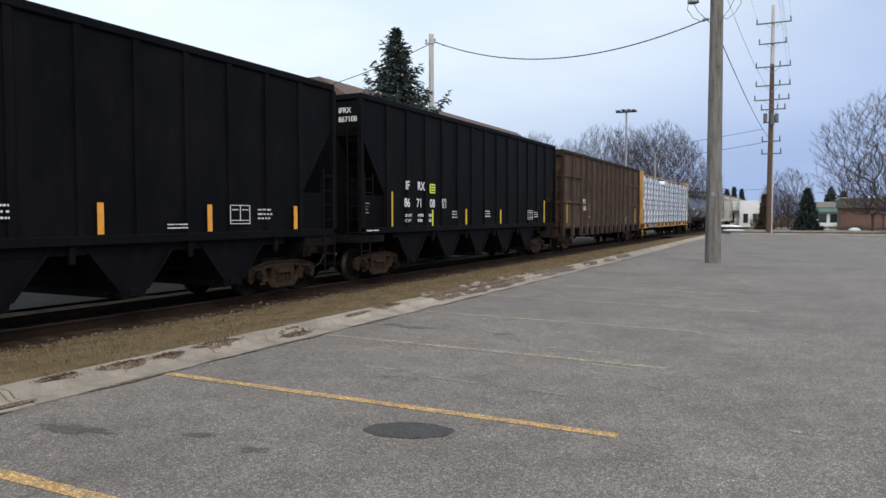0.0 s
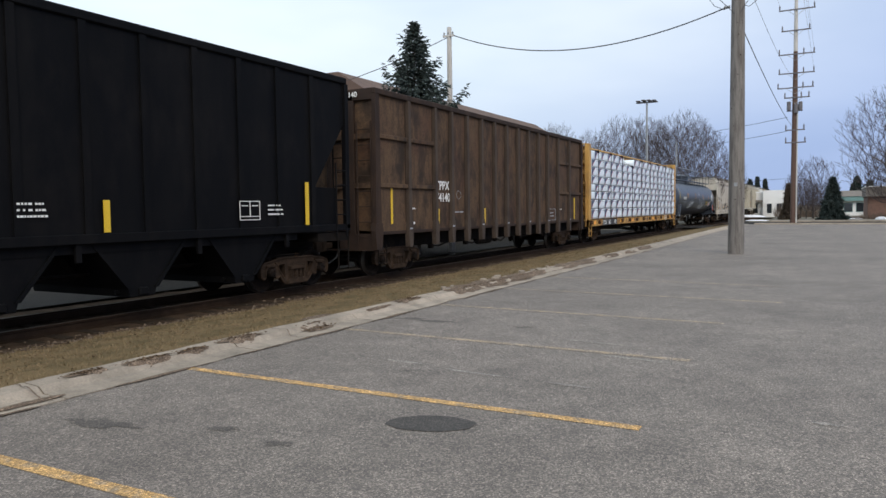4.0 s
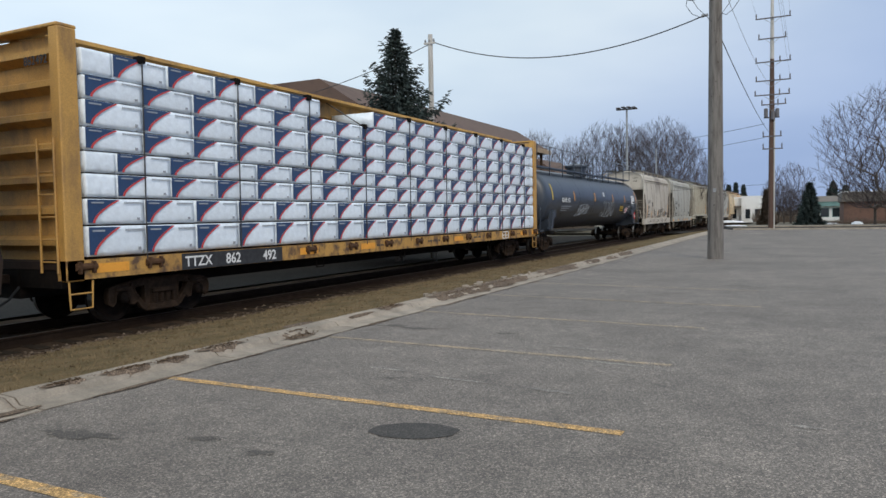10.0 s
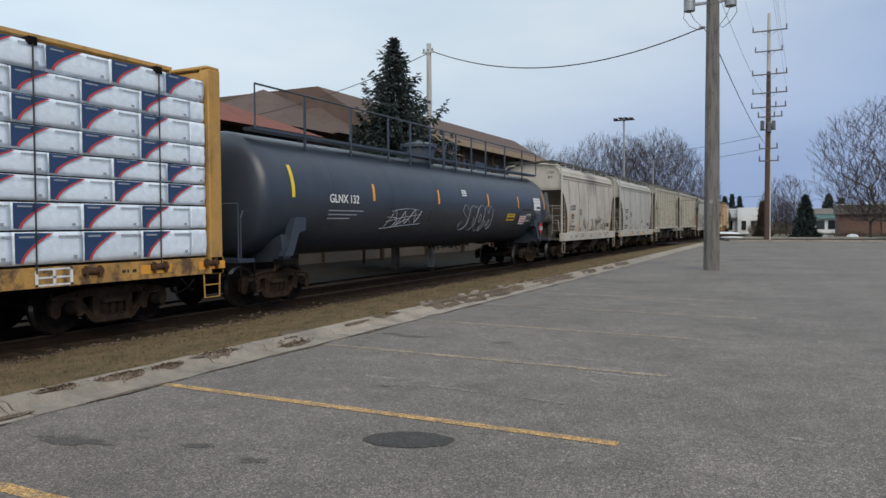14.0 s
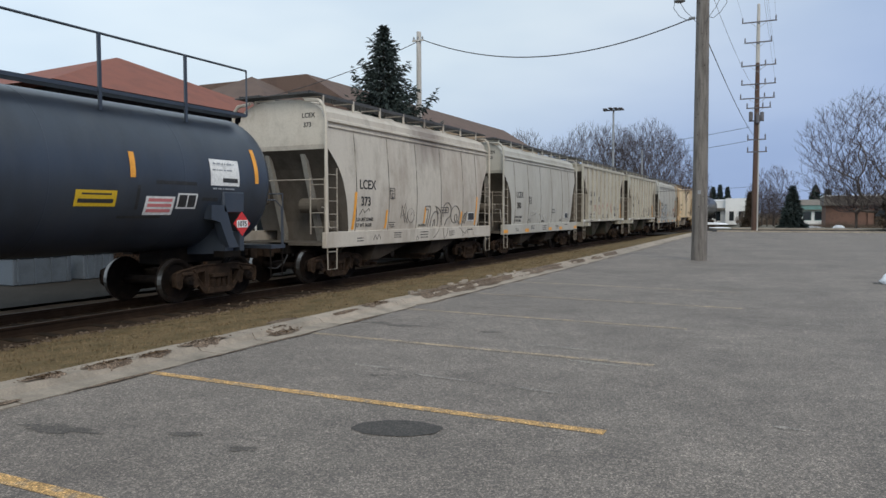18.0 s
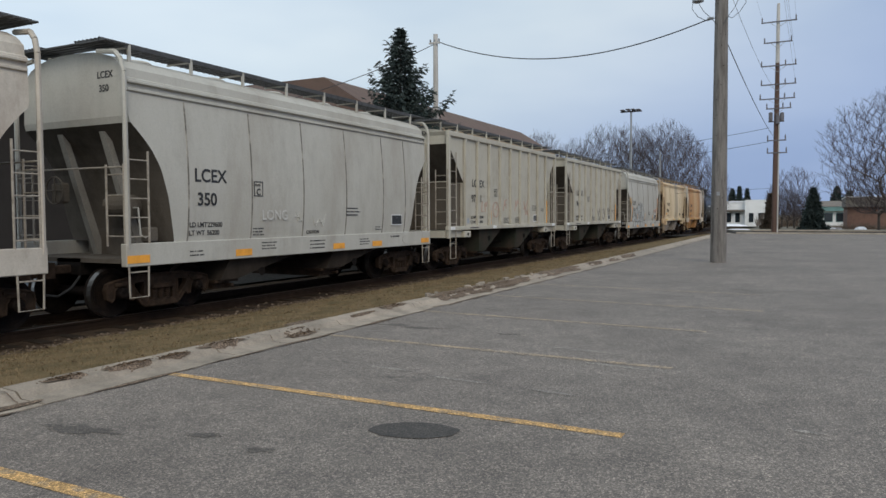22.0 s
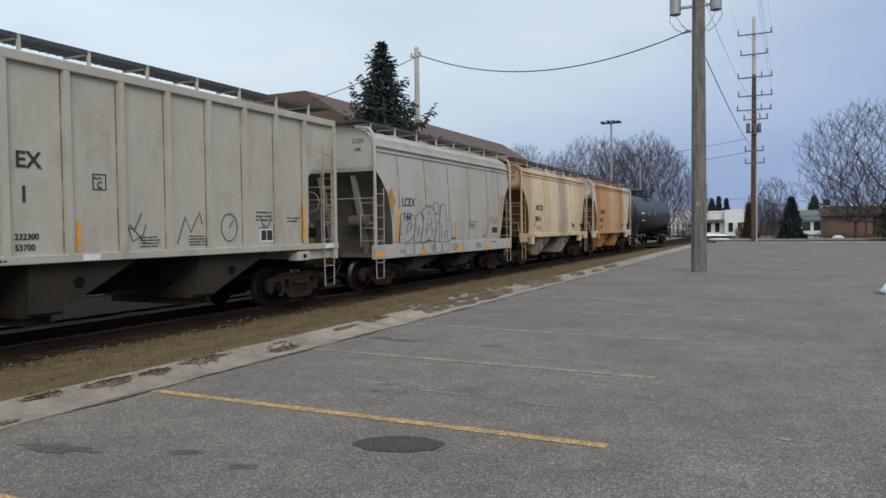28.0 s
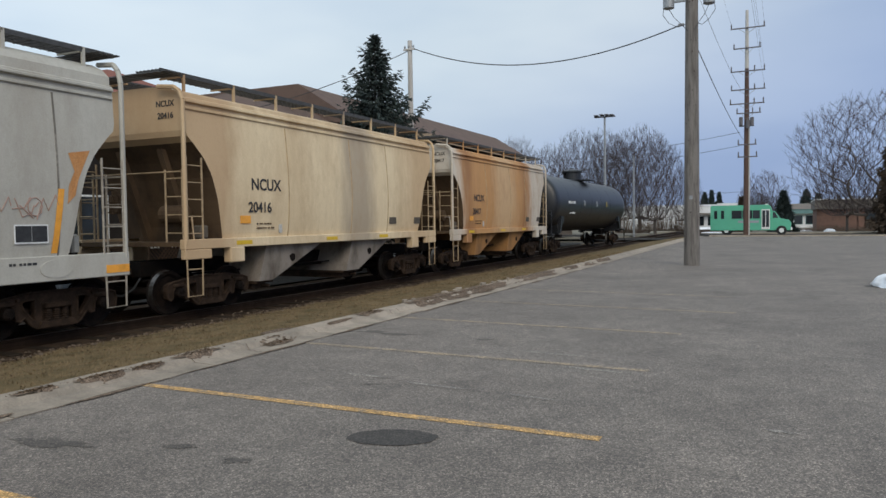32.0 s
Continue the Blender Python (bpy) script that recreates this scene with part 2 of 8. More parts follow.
M["blade"] = surface("dry_grass_blades", (0.205, 0.148, 0.085), (0.105, 0.082, 0.042), 0.5, 2.2, 30, 0.9, bump=0, gloss=0.08)
M["dirt"] = surface("track_dirt", (0.055, 0.037, 0.024), (0.020, 0.0135, 0.009), 0.5, 2.5, 60, 0.97, bump=0.8, gloss=0.08)
M["stone"] = by_island(surface("ballast_stone", (0.10, 0.08, 0.06), (0.05, 0.036, 0.025), 0.5, 5, 60, 0.95, gloss=0.08), (0.018, 0.012, 0.008), (0.16, 0.122, 0.09))
M["litter"] = by_island(surface("dead_leaves", (0.08, 0.05, 0.03), None, 0.3, 5, 60, 0.95, gloss=0.08), (0.034, 0.021, 0.013), (0.17, 0.115, 0.072))
M["ground"] = surface("bare_ground", (0.17, 0.15, 0.11), (0.11, 0.10, 0.07), 0.5, 0.3, 20, 0.97, bump=0.5)
M["rail"] = surface("rusty_rail", (0.024, 0.015, 0.010), (0.040, 0.026, 0.018), 0.4, 4, 80, 0.7, 0.3, gloss=0.08)
M["rail_top"] = surface("worn_rail_head", (0.07, 0.052, 0.04), None, 0.3, 4, 80, 0.6, 0.5)
M["tie"] = surface("creosoted_timber", (0.028, 0.021, 0.015), None, 0.5, 6, 40, 0.95, bump=0.5, gloss=0.08)
M["black"] = surface("black_car_paint", (0.0032, 0.0035, 0.0044), (0.008, 0.0075, 0.0075), 0.35, 1.5, 40, 0.6, streak=4, bump=0.05, gloss=0.06, grain=0.06)
M["brown"] = surface("rusted_brown_paint", (0.096, 0.057, 0.032), (0.070, 0.033, 0.022), 0.45, 0.9, 45, 0.8, streak=1.2, gloss=0.25, bump=0.2, lo=0.46, hi=0.75)
M["brown_post"] = surface("dark_brown_post_paint", (0.056, 0.040, 0.030), (0.026, 0.018, 0.014), 0.45, 4, 45, 0.75, streak=3, bump=0.2, gloss=0.3)
M["amber_rusty"] = surface("scraped_amber_paint", (0.48, 0.265, 0.065), (0.10, 0.058, 0.034), 0.5, 3.2, 45, 0.7, bump=0.2, lo=0.46, hi=0.62)
M["winch"] = surface("rusty_winch_steel", (0.085, 0.045, 0.024), (0.035, 0.020, 0.013), 0.45, 8, 60, 0.85, bump=0.3, gloss=0.15)
M["scuff"] = asphalt("scuffed_asphalt", (0.215, 0.195, 0.168))
M["brown_dark"] = surface("dark_rusty_steel_and_shade", (0.022, 0.013, 0.0095), (0.045, 0.026, 0.016), 0.4, 3, 45, 0.8, streak=3, gloss=0.25, bump=0.2)
M["amber"] = surface("weathered_amber_paint", (0.47, 0.26, 0.065), (0.17, 0.10, 0.048), 0.42, 2.6, 45, 0.65, streak=2.5, bump=0.1, lo=0.48, hi=0.74)
M["orange"] = surface("orange_marking", (0.78, 0.34, 0.04), None, 0.25, 5, 50, 0.5, grain=0.06)
M["yellow"] = surface("yellow_marking", (0.80, 0.56, 0.03), None, 0.2, 5, 50, 0.5, grain=0.06)
M["lime"] = surface("lime_label", (0.74, 0.80, 0.05), None, 0.1, 5, 50, 0.5)
M["ochre"] = surface("ochre_label", (0.62, 0.40, 0.02), None, 0.1, 5, 50, 0.5)
# two chute browns, both darker than the grey bodies above them
M["chute_brown"] = surface("dull_brown_chute", (0.042, 0.034, 0.026), (0.020, 0.027, 0.019), 0.45, 1.6, 50, 0.85, streak=2, gloss=0.08)
M["chute_dark"] = surface("dark_brown_chute", (0.024, 0.019, 0.015), (0.055, 0.044, 0.034), 0.35, 1.8, 50, 0.9, streak=2, gloss=0.08)
M["chute_rust"] = surface("rust_orange_chute", (0.30, 0.155, 0.06), (0.14, 0.08, 0.045), 0.45, 1.6, 50, 0.85, streak=2, gloss=0.1)
M["spray_fill"] = surface("pale_spray_fill", (0.395, 0.40, 0.375), None, 0.15, 3, 30, 0.7, grain=0.08)
M["chalk"] = surface("white_chalk", (0.49, 0.475, 0.435), None, 0.3, 8, 30, 0.9)
M["fence"] = surface("dark_brown_fence_stain", (0.060, 0.038, 0.026), None, 0.4, 5, 40, 0.85, gloss=0.08)
M["chute"] = surface("dusty_grey_chute", (0.23, 0.20, 0.17), (0.07, 0.056, 0.042), 0.45, 1.6, 50, 0.85, streak=2, gloss=0.08)
M["white"] = surface("white_lettering", (0.72, 0.72, 0.70), None, 0.3, 9, 60, 0.6)
M["ink"] = surface("black_lettering", (0.02, 0.02, 0.021), (0.06, 0.06, 0.06), 0.3, 9, 60, 0.6)
M["wrap"] = surface("white_plastic_wrap", (0.745, 0.81, 0.865), (0.61, 0.675, 0.74), 0.3, 3, 9, 0.38, bump=1.0, spread=0.07, grain=0.09)
M["wrap_blue"] = surface("navy_print", (0.022, 0.052, 0.125), None, 0.2, 5, 18, 0.35, bump=0.2, grain=0.06)
M["wrap_red"] = surface("red_print", (0.55, 0.055, 0.045), None, 0.2, 5, 18, 0.4, grain=0.06)
M["print"] = surface("grey_print", (0.30, 0.32, 0.35), None, 0.2, 9, 30, 0.6)
M["slate"] = surface("slate_blue_car_paint", (0.033, 0.043, 0.060), (0.017, 0.021, 0.028), 0.35, 1.1, 45, 0.36, streak=2.5, bump=0.04, gloss=0.5, grain=0.06)
M["tankblack"] = surface("black_tank_paint", (0.0085, 0.0095, 0.0115), (0.020, 0.020, 0.021), 0.3, 1.2, 45, 0.4, streak=2, bump=0.04, grain=0.06)
M["grey"] = surface("dirty_light_grey_paint", (0.51, 0.465, 0.395), (0.33, 0.27, 0.215), 0.36, 1.0, 40, 0.7, streak=2.6, bump=0.06, grain=0.06)
M["grey_b"] = surface("light_grey_paint", (0.43, 0.413, 0.362), (0.31, 0.28, 0.23), 0.32, 1.1, 40, 0.68, streak=4, bump=0.06, grain=0.06)
M["grey_c"] = surface("pale_grey_ribbed_paint", (0.44, 0.412, 0.34), (0.32, 0.285, 0.22), 0.22, 0.8, 40, 0.7, streak=1.6, bump=0.06, grain=0.06)
M["tan"] = surface("faded_tan_paint", (0.70, 0.565, 0.365), (0.52, 0.38, 0.22), 0.34, 0.8, 40, 0.7, streak=4, bump=0.06, grain=0.06)
bleed(M["tan"], (0.30, 0.17, 0.075), 5.7, 6.0, 0.5, 0.5, 4.42, 0.35)
bleed(M["tan"], (0.23, 0.19, 0.155), 6.6, 0.75, 0.35, 0.62)
bleed(M["tan"], (0.36, 0.20, 0.09), 0.6, 0.9, 0.35, 0.6)
bleed(M["tan"], (0.44, 0.27, 0.13), 10.4, 1.1, 0.6, 0.55)
M["tan_rusty"] = surface("pale_paint_under_rust", (0.58, 0.52, 0.43), (0.42, 0.34, 0.25), 0.36, 1.0, 40, 0.7, streak=4, bump=0.06, grain=0.06)
bleed(M["tan_rusty"], (0.47, 0.225, 0.06), 4.9, 3.9, 0.45, 0.9)
bleed(M["tan_rusty"], (0.24, 0.10, 0.035), 1.6, 0.35, 0.4, 0.7)
bleed(M["tan_rusty"], (0.26, 0.11, 0.035), 8.2, 0.4, 0.4, 0.75)
bleed(M["tan_rusty"], (0.56, 0.39, 0.22), 5.6, 1.2, 0.6, 0.7)
for name, dirt, share in (("grey", (0.20, 0.165, 0.13), 0.5), ("grey_b", (0.22, 0.195, 0.16), 0.34), ("grey_c", (0.22, 0.185, 0.14), 0.42), ("tan", (0.36, 0.24, 0.13), 0.42), ("tan_rusty", (0.30, 0.16, 0.07), 0.5),
                          ("brown", (0.022, 0.015, 0.011), 0.9), ("amber_rusty", (0.12, 0.06, 0.03), 0.6), ("amber", (0.19, 0.11, 0.05), 0.4), ("slate", (0.055, 0.058, 0.062), 0.4), ("black", (0.012, 0.0105, 0.010), 0.5)):
    grime_runs(M[name], dirt, share, lo=0.47 if name == "brown" else 0.50, hi=0.62 if name == "brown" else 0.74)
bleed(M["grey"], (0.19, 0.155, 0.13), 5.95, 0.95, 0.4, 0.75, 3.6, 0.45)
M["rustpatch"] = surface("orange_rust_bleed", (0.43, 0.185, 0.055), (0.52, 0.33, 0.17), 0.4, 1.6, 40, 0.8, streak=4, bump=0.1)
M["grime"] = surface("grimy_dark_steel", (0.007, 0.006, 0.0055), (0.018, 0.013, 0.010), 0.4, 4, 50, 0.85, bump=0.2, gloss=0.08)
M["slope_brown"] = surface("dark_brown_slope_sheet", (0.10, 0.066, 0.040), (0.05, 0.036, 0.026), 0.5, 1.6, 50, 0.85, streak=2, gloss=0.08)
# seam colours hold the dark shading line seen at each joint
M["seam"] = surface("shaded_weld_seam", (0.13, 0.118, 0.10), (0.33, 0.305, 0.26), 0.5, 2.6, 40, 0.8, lo=0.48, hi=0.62)
M["seam_tan"] = surface("shaded_tan_weld_seam", (0.44, 0.31, 0.17), None, 0.4, 4, 40, 0.8)
M["slope"] = surface("dark_slope_sheet", (0.10, 0.087, 0.072), (0.05, 0.041, 0.033), 0.4, 2, 50, 0.85, streak=2, gloss=0.08)
# end webs, braces and tan ladders, darker than the body paint
M["web"] = surface("dull_brown_grey", (0.115, 0.098, 0.078), (0.060, 0.046, 0.033), 0.5, 1.4, 40, 0.8, streak=3, bump=0.06, gloss=0.08)
M["brace"] = surface("dull_grey_brace", (0.24, 0.23, 0.205), (0.13, 0.115, 0.095), 0.45, 1.4, 40, 0.8, streak=3, bump=0.06, gloss=0.08)
M["rail_tan"] = surface("dark_tan_handrail", (0.36, 0.26, 0.15), (0.17, 0.11, 0.06), 0.45, 4, 40, 0.75)
M["rail_grey"] = surface("dirty_grey_handrail", (0.31, 0.275, 0.225), (0.15, 0.12, 0.09), 0.45, 4, 40, 0.75)
M["truck"] = surface("rust_brown_cast_steel", (0.028, 0.019, 0.0135), (0.062, 0.040, 0.027), 0.45, 5, 60, 0.85, 0.1, bump=0.3, gloss=0.08)
M["wheel"] = surface("wheel_steel", (0.009, 0.007, 0.006), (0.024, 0.016, 0.012), 0.4, 6, 60, 0.8, 0.1, gloss=0.08)
M["tread"] = surface("polished_tread", (0.20, 0.19, 0.18), None, 0.2, 6, 60, 0.4, 0.95)
M["grate"] = surface("galvanised_grating", (0.085, 0.085, 0.085), None, 0.4, 8, 60, 0.7, 0.4)
M["pole"] = surface("grey_weathered_wood", (0.165, 0.150, 0.136), (0.066, 0.057, 0.050), 0.55, 9, 60, 0.9, streak=9, bump=0.5)
M["pole_red"] = surface("red_brown_treated_wood", (0.095, 0.056, 0.042), (0.07, 0.04, 0.03), 0.5, 4, 50, 0.9, streak=10, bump=0.4)
M["pole_pale"] = surface("pale_bleached_wood", (0.46, 0.44, 0.41), (0.30, 0.28, 0.25), 0.4, 4, 50, 0.9, streak=10, bump=0.3)
M["arm"] = surface("grey_weathered_crossarm", (0.13, 0.125, 0.135), (0.075, 0.07, 0.075), 0.45, 4, 50, 0.9, bump=0.3)
M["wire"] = surface("black_cable", (0.03, 0.03, 0.032), None, 0.2, 5, 20, 0.6, bump=0)
M["metal"] = surface("dull_grey_metal", (0.30, 0.31, 0.32), None, 0.3, 6, 40, 0.55, 0.5)
M["bark"] = surface("grey_bark", (0.095, 0.080, 0.070), (0.055, 0.046, 0.040), 0.5, 8, 40, 0.95, streak=3, bump=0.5)
M["twig"] = surface("bare_twigs", (0.062, 0.047, 0.047), (0.040, 0.031, 0.031), 0.4, 2, 20, 0.95, bump=0)
M["needle"] = surface("spruce_needles", (0.036, 0.052, 0.046), (0.014, 0.023, 0.021), 0.5, 2.5, 30, 0.85, bump=0)
M["shingle"] = surface("brown_roof_shingles", (0.105, 0.068, 0.052), (0.07, 0.045, 0.036), 0.4, 1.2, 30, 0.92, spread=0.12)
M["shingle_red"] = surface("red_brown_roof_shingles", (0.20, 0.066, 0.042), (0.14, 0.05, 0.034), 0.4, 1.2, 30, 0.92, spread=0.1)
M["fascia"] = surface("tan_fascia_board", (0.34, 0.25, 0.16), None, 0.3, 3, 30, 0.8)
M["siding"] = surface("tan_siding", (0.11, 0.09, 0.072), None, 0.25, 1, 30, 0.85)
M["house_wall"] = surface("dark_brown_siding", (0.026, 0.022, 0.020), None, 0.25, 1, 30, 0.85, gloss=0.08)
M["needle_brown"] = surface("browned_needles", (0.075, 0.05, 0.032), (0.04, 0.03, 0.02), 0.5, 2.5, 30, 0.85, bump=0)
M["spray_red"] = surface("faded_red_spray", (0.40, 0.26, 0.21), None, 0.4, 6, 30, 0.8)
M["spray_dark"] = surface("grey_spray", (0.135, 0.125, 0.115), None, 0.4, 6, 30, 0.8)
M["brick"] = surface("red_brown_brick", (0.185, 0.105, 0.078), (0.10, 0.066, 0.052), 0.4, 1.5, 30, 0.9, spread=0.15)
M["stucco"] = surface("white_render", (0.70, 0.70, 0.69), None, 0.2, 0.8, 30, 0.85)
M["roof_band"] = surface("grey_brown_roof_band", (0.155, 0.135, 0.115), (0.10, 0.09, 0.078), 0.4, 1.2, 30, 0.9)
M["bin"] = surface("faded_blue_grey_paint", (0.085, 0.105, 0.13), (0.05, 0.06, 0.07), 0.4, 2, 30, 0.8)
M["teal"] = surface("teal_panel", (0.13, 0.24, 0.23), None, 0.2, 1, 30, 0.7)
M["snow"] = surface("old_snow", (0.80, 0.82, 0.85), (0.5, 0.5, 0.5), 0.25, 3, 30, 0.7)
M["bus"] = surface("mint_green_bus_paint", (0.10, 0.42, 0.27), None, 0.12, 2, 30, 0.35, bump=0, grain=0.06)
M["tyre"] = surface("black_rubber", (0.02, 0.02, 0.02), None, 0.2, 5, 30, 0.85)
M["red"] = surface("red_placard", (0.55, 0.03, 0.03), None, 0.15, 5, 30, 0.5)
M["pink"] = surface("pink_label", (0.62, 0.20, 0.20), None, 0.2, 5, 30, 0.6)
M["hay"] = surface("dead_shrubs", (0.16, 0.115, 0.085), (0.10, 0.075, 0.055), 0.4, 2, 20, 0.95)


def glass(name, colour, rough=0.08):
    m = bpy.data.materials.new(name)
    m.use_nodes = True
    b = m.node_tree.nodes["Principled BSDF"]
    b.inputs["Base Color"].default_value, b.inputs["Roughness"].default_value = (*colour, 1), rough
    return m


M["glass"] = glass("dark_window_glass", (0.02, 0.025, 0.03))


# ---- mesh helpers ----
def box(bm, x0, x1, y0, y1, z0, z1, bevel=0.0):
    v = [bm.verts.new((x, y, z)) for x in (x0, x1) for y in (y0, y1) for z in (z0, z1)]
    f = [bm.faces.new([v[i] for i in q]) for q in ((0, 1, 3, 2), (4, 6, 7, 5), (0, 4, 5, 1), (2, 3, 7, 6), (0, 2, 6, 4), (1, 5, 7, 3))]
    if bevel:
        bmesh.ops.bevel(bm, geom=list({e for q in f for e in q.edges}), offset=bevel, segments=1, affect="EDGES")
    return bm


def prism(bm, pts, a, b, axis="x"):
    """A flat outline, drawn out from a to b along an axis. Outline points are the other two axes in order."""
    def place(p, k):
        return {"x": (k, p[0], p[1]), "y": (p[0], k, p[1]), "z": (p[0], p[1], k)}[axis]
    lo, hi = [bm.verts.new(place(p, a)) for p in pts], [bm.verts.new(place(p, b)) for p in pts]
    bm.faces.new(lo[::-1])
    bm.faces.new(hi)
    n = len(pts)
    for i in range(n):
        bm.faces.new((lo[i], lo[(i + 1) % n], hi[(i + 1) % n], hi[i]))
    return bm


def rod(bm, p, q, r, r2=None, sides=8, caps=True):
    """A straight round bar from p to q."""
    p, q = Vector(p), Vector(q)
    d = (q - p).normalized()
    u = d.orthogonal().normalized()
    w = d.cross(u)
    r2 = r if r2 is None else r2
    a, b = [], []
    for i in range(sides):
        k = 2 * math.pi * i / sides
        o = u * math.cos(k) + w * math.sin(k)
        a.append(bm.verts.new(p + o * r))
        b.append(bm.verts.new(q + o * r2))
    for i in range(sides):
        j = (i + 1) % sides
        bm.faces.new((a[i], a[j], b[j], b[i]))
    if caps:
        bm.faces.new(a[::-1])
        bm.faces.new(b)
    return bm


def pipe(bm, pts, r, sides=6):
    """One round bar through all the points."""
    pts = [Vector(p) for p in pts]
    closed = (pts[0] - pts[-1]).length < 1e-5
    rings, u = [], None
    for i, p in enumerate(pts):
        a = pts[i - 1] if i else (pts[-2] if closed else p)
        b = pts[i + 1] if i + 1 < len(pts) else (pts[1] if closed else p)
        d = (b - a).normalized() if (b - a).length > 1e-9 else Vector((0, 0, 1))
        u = d.orthogonal().normalized() if u is None or abs(u.dot(d)) > 0.98 else (u - d * u.dot(d)).normalized()
        w = d.cross(u)
        rings.append([bm.verts.new(p + (u * math.cos(2 * math.pi * k / sides) + w * math.sin(2 * math.pi * k / sides)) * r) for k in range(sides)])
    for a, b in zip(rings, rings[1:]):
        for k in range(sides):
            j = (k + 1) % sides
            bm.faces.new((a[k], a[j], b[j], b[k]))
    bm.faces.new(rings[0][::-1])
    bm.faces.new(rings[-1])
    return bm


def lathe(bm, profile, centre, axis="x", sides=28):
    """Turn a profile of (along, radius) round an axis through centre."""
    rings = []
    c = Vector(centre)
    for a, r in profile:
        ring = []
        for i in range(sides):
            k = 2 * math.pi * i / sides
            o = {"x": (a, r * math.cos(k), r * math.sin(k)), "y": (r * math.cos(k), a, r * math.sin(k)), "z": (r * math.cos(k), r * math.sin(k), a)}[axis]
            ring.append(bm.verts.new(c + Vector(o)))
        rings.append(ring)
    for a, b in zip(rings, rings[1:]):
        for i in range(sides):
            j = (i + 1) % sides
            bm.faces.new((a[i], a[j], b[j], b[i]))
    bm.faces.new(rings[0][::-1])
    bm.faces.new(rings[-1])
    return bm


def meshed(name, bm, material, smooth=False):
    bmesh.ops.recalc_face_normals(bm, faces=bm.faces)
    me = bpy.data.meshes.new(name)
    bm.to_mesh(me)
    bm.free()
    me.materials.append(material)
    if smooth:
        for p in me.polygons:
            p.use_smooth = True
    return me


def part(name, bm, material, parent, label="", smooth=False):
    ob = new(name, meshed(name, bm, material, smooth))
    ob.parent = parent
    if label:
        ob["label"] = label
    return ob


def thing(name, bm, material, label, category, group="", kind="", smooth=False):
    return tagged(new(name, meshed(name, bm, material, smooth)), label, category, group, kind)


def letters(name, text, size, material, parent, m, label=""):
    """Flat lettering as a mesh under its thing; m is its pose in the thing's space."""
    cu = bpy.data.curves.new(name, "FONT")
    cu.body, cu.size, cu.extrude, cu.offset = text, size, 0.002, size * 0.018
    tmp = bpy.data.objects.new(name, cu)
    scene.collection.objects.link(tmp)
    me = bpy.data.meshes.new_from_object(tmp.evaluated_get(bpy.context.evaluated_depsgraph_get()))
    bpy.data.objects.remove(tmp)
    me.materials.clear()
    me.materials.append(material)
    ob = new(name, me)
    ob.parent, ob.matrix_basis = parent, m
    if label:
        ob["label"] = label
    return ob


def side_letters(text, size, material, parent, x, y, z):
    return letters("lettering", text, size, material, parent, pose(x, y, z, 90, 0, 90))


def end_letters(text, size, material, parent, x, y, z):
    return letters("lettering", text, size, material, parent, pose(x, y, z, 90, 0, 0))


def mark(name, parent, material, x, y0, y1, z0, z1, label=""):
    """A painted or stuck mark on a car's side."""
    return part(name, box(bmesh.new(), x - 0.01, x + 0.004, y0, y1, z0, z1), material, parent, label)


def text_bars(parent, material, x, y, z, rows, length, height=0.05, rng=random.Random(5)):
    bm = bmesh.new()
    for i in range(rows):
        k, at = 0, y
        while at < y + length * (0.75 + 0.25 * rng.random()):
            w = height * rng.uniform(0.4, 1.3)
            box(bm, x - 0.004, x + 0.003, at, min(at + w, y + length), z - i * height * 1.9, z - i * height * 1.9 + height * 0.66)
            at += w + height * rng.choice((0.3, 0.3, 0.4, 1.0))
    return part("small_print", bm, material, parent)

# ---- ground ----
RAIL_X, RAIL_Z = -12.2, -0.18


def rise(y):
    """The lot climbs gently towards the street."""
    k = min(max((y - 20) / 42, 0), 1)
    return 0.12 * k * k * (3 - 2 * k)


def sheet(xs, ys, height):
    bm = bmesh.new()
    g = [[bm.verts.new((x, y, height(x, y))) for y in ys] for x in xs]
    for i in range(len(xs) - 1):
        for j in range(len(ys) - 1):
            bm.faces.new((g[i][j], g[i + 1][j], g[i + 1][j + 1], g[i][j + 1]))
    return bm


def ground_height(x, y):
    if -16.2 < x < -6.3:
        return -0.55
    if x <= -16.2:
        return -0.33
    return rise(y) - 0.10


span = [-900, -300, -120, -60, -40, -30, -22, -16.3, -16.1, -12, -6.35, -6.25, -3, 0, 10, 25, 60, 150, 400, 900]
far = [-300, -60, -20, -10, 0, 10, 20, 26, 32, 38, 44, 50, 56, 62, 75, 100, 150, 300, 700, 2000]
thing("ground", sheet(span, far, ground_height), M["ground"], "bare brown winter ground round the tracks and lot", "ground", kind="structure")
steps = [-25 + 2.0 * i for i in range(45)]
thing("parking_lot", sheet([-6.05, -3, 0, 6, 20, 60], steps, lambda x, y: rise(y)), M["asphalt"], "grey worn asphalt of the parking lot", "pavement", kind="structure")
thing("yard", sheet([-34, -24, -14.95], [-30 + 3 * i for i in range(32)], lambda x, y: -0.325), M["asphalt_old"], "dark old asphalt yard beyond the tracks", "pavement", kind="structure")


def turf(x, y):
    k = (x + 6.62) / (-9.9 + 6.62)
    return 0.05 - 0.32 * k ** 1.3 + 0.045 * noise.noise((x * 1.3, y * 1.3, 0)) + 0.022 * noise.noise((x * 5, y * 5, 3)) + rise(y) * max(0, 1 - k)


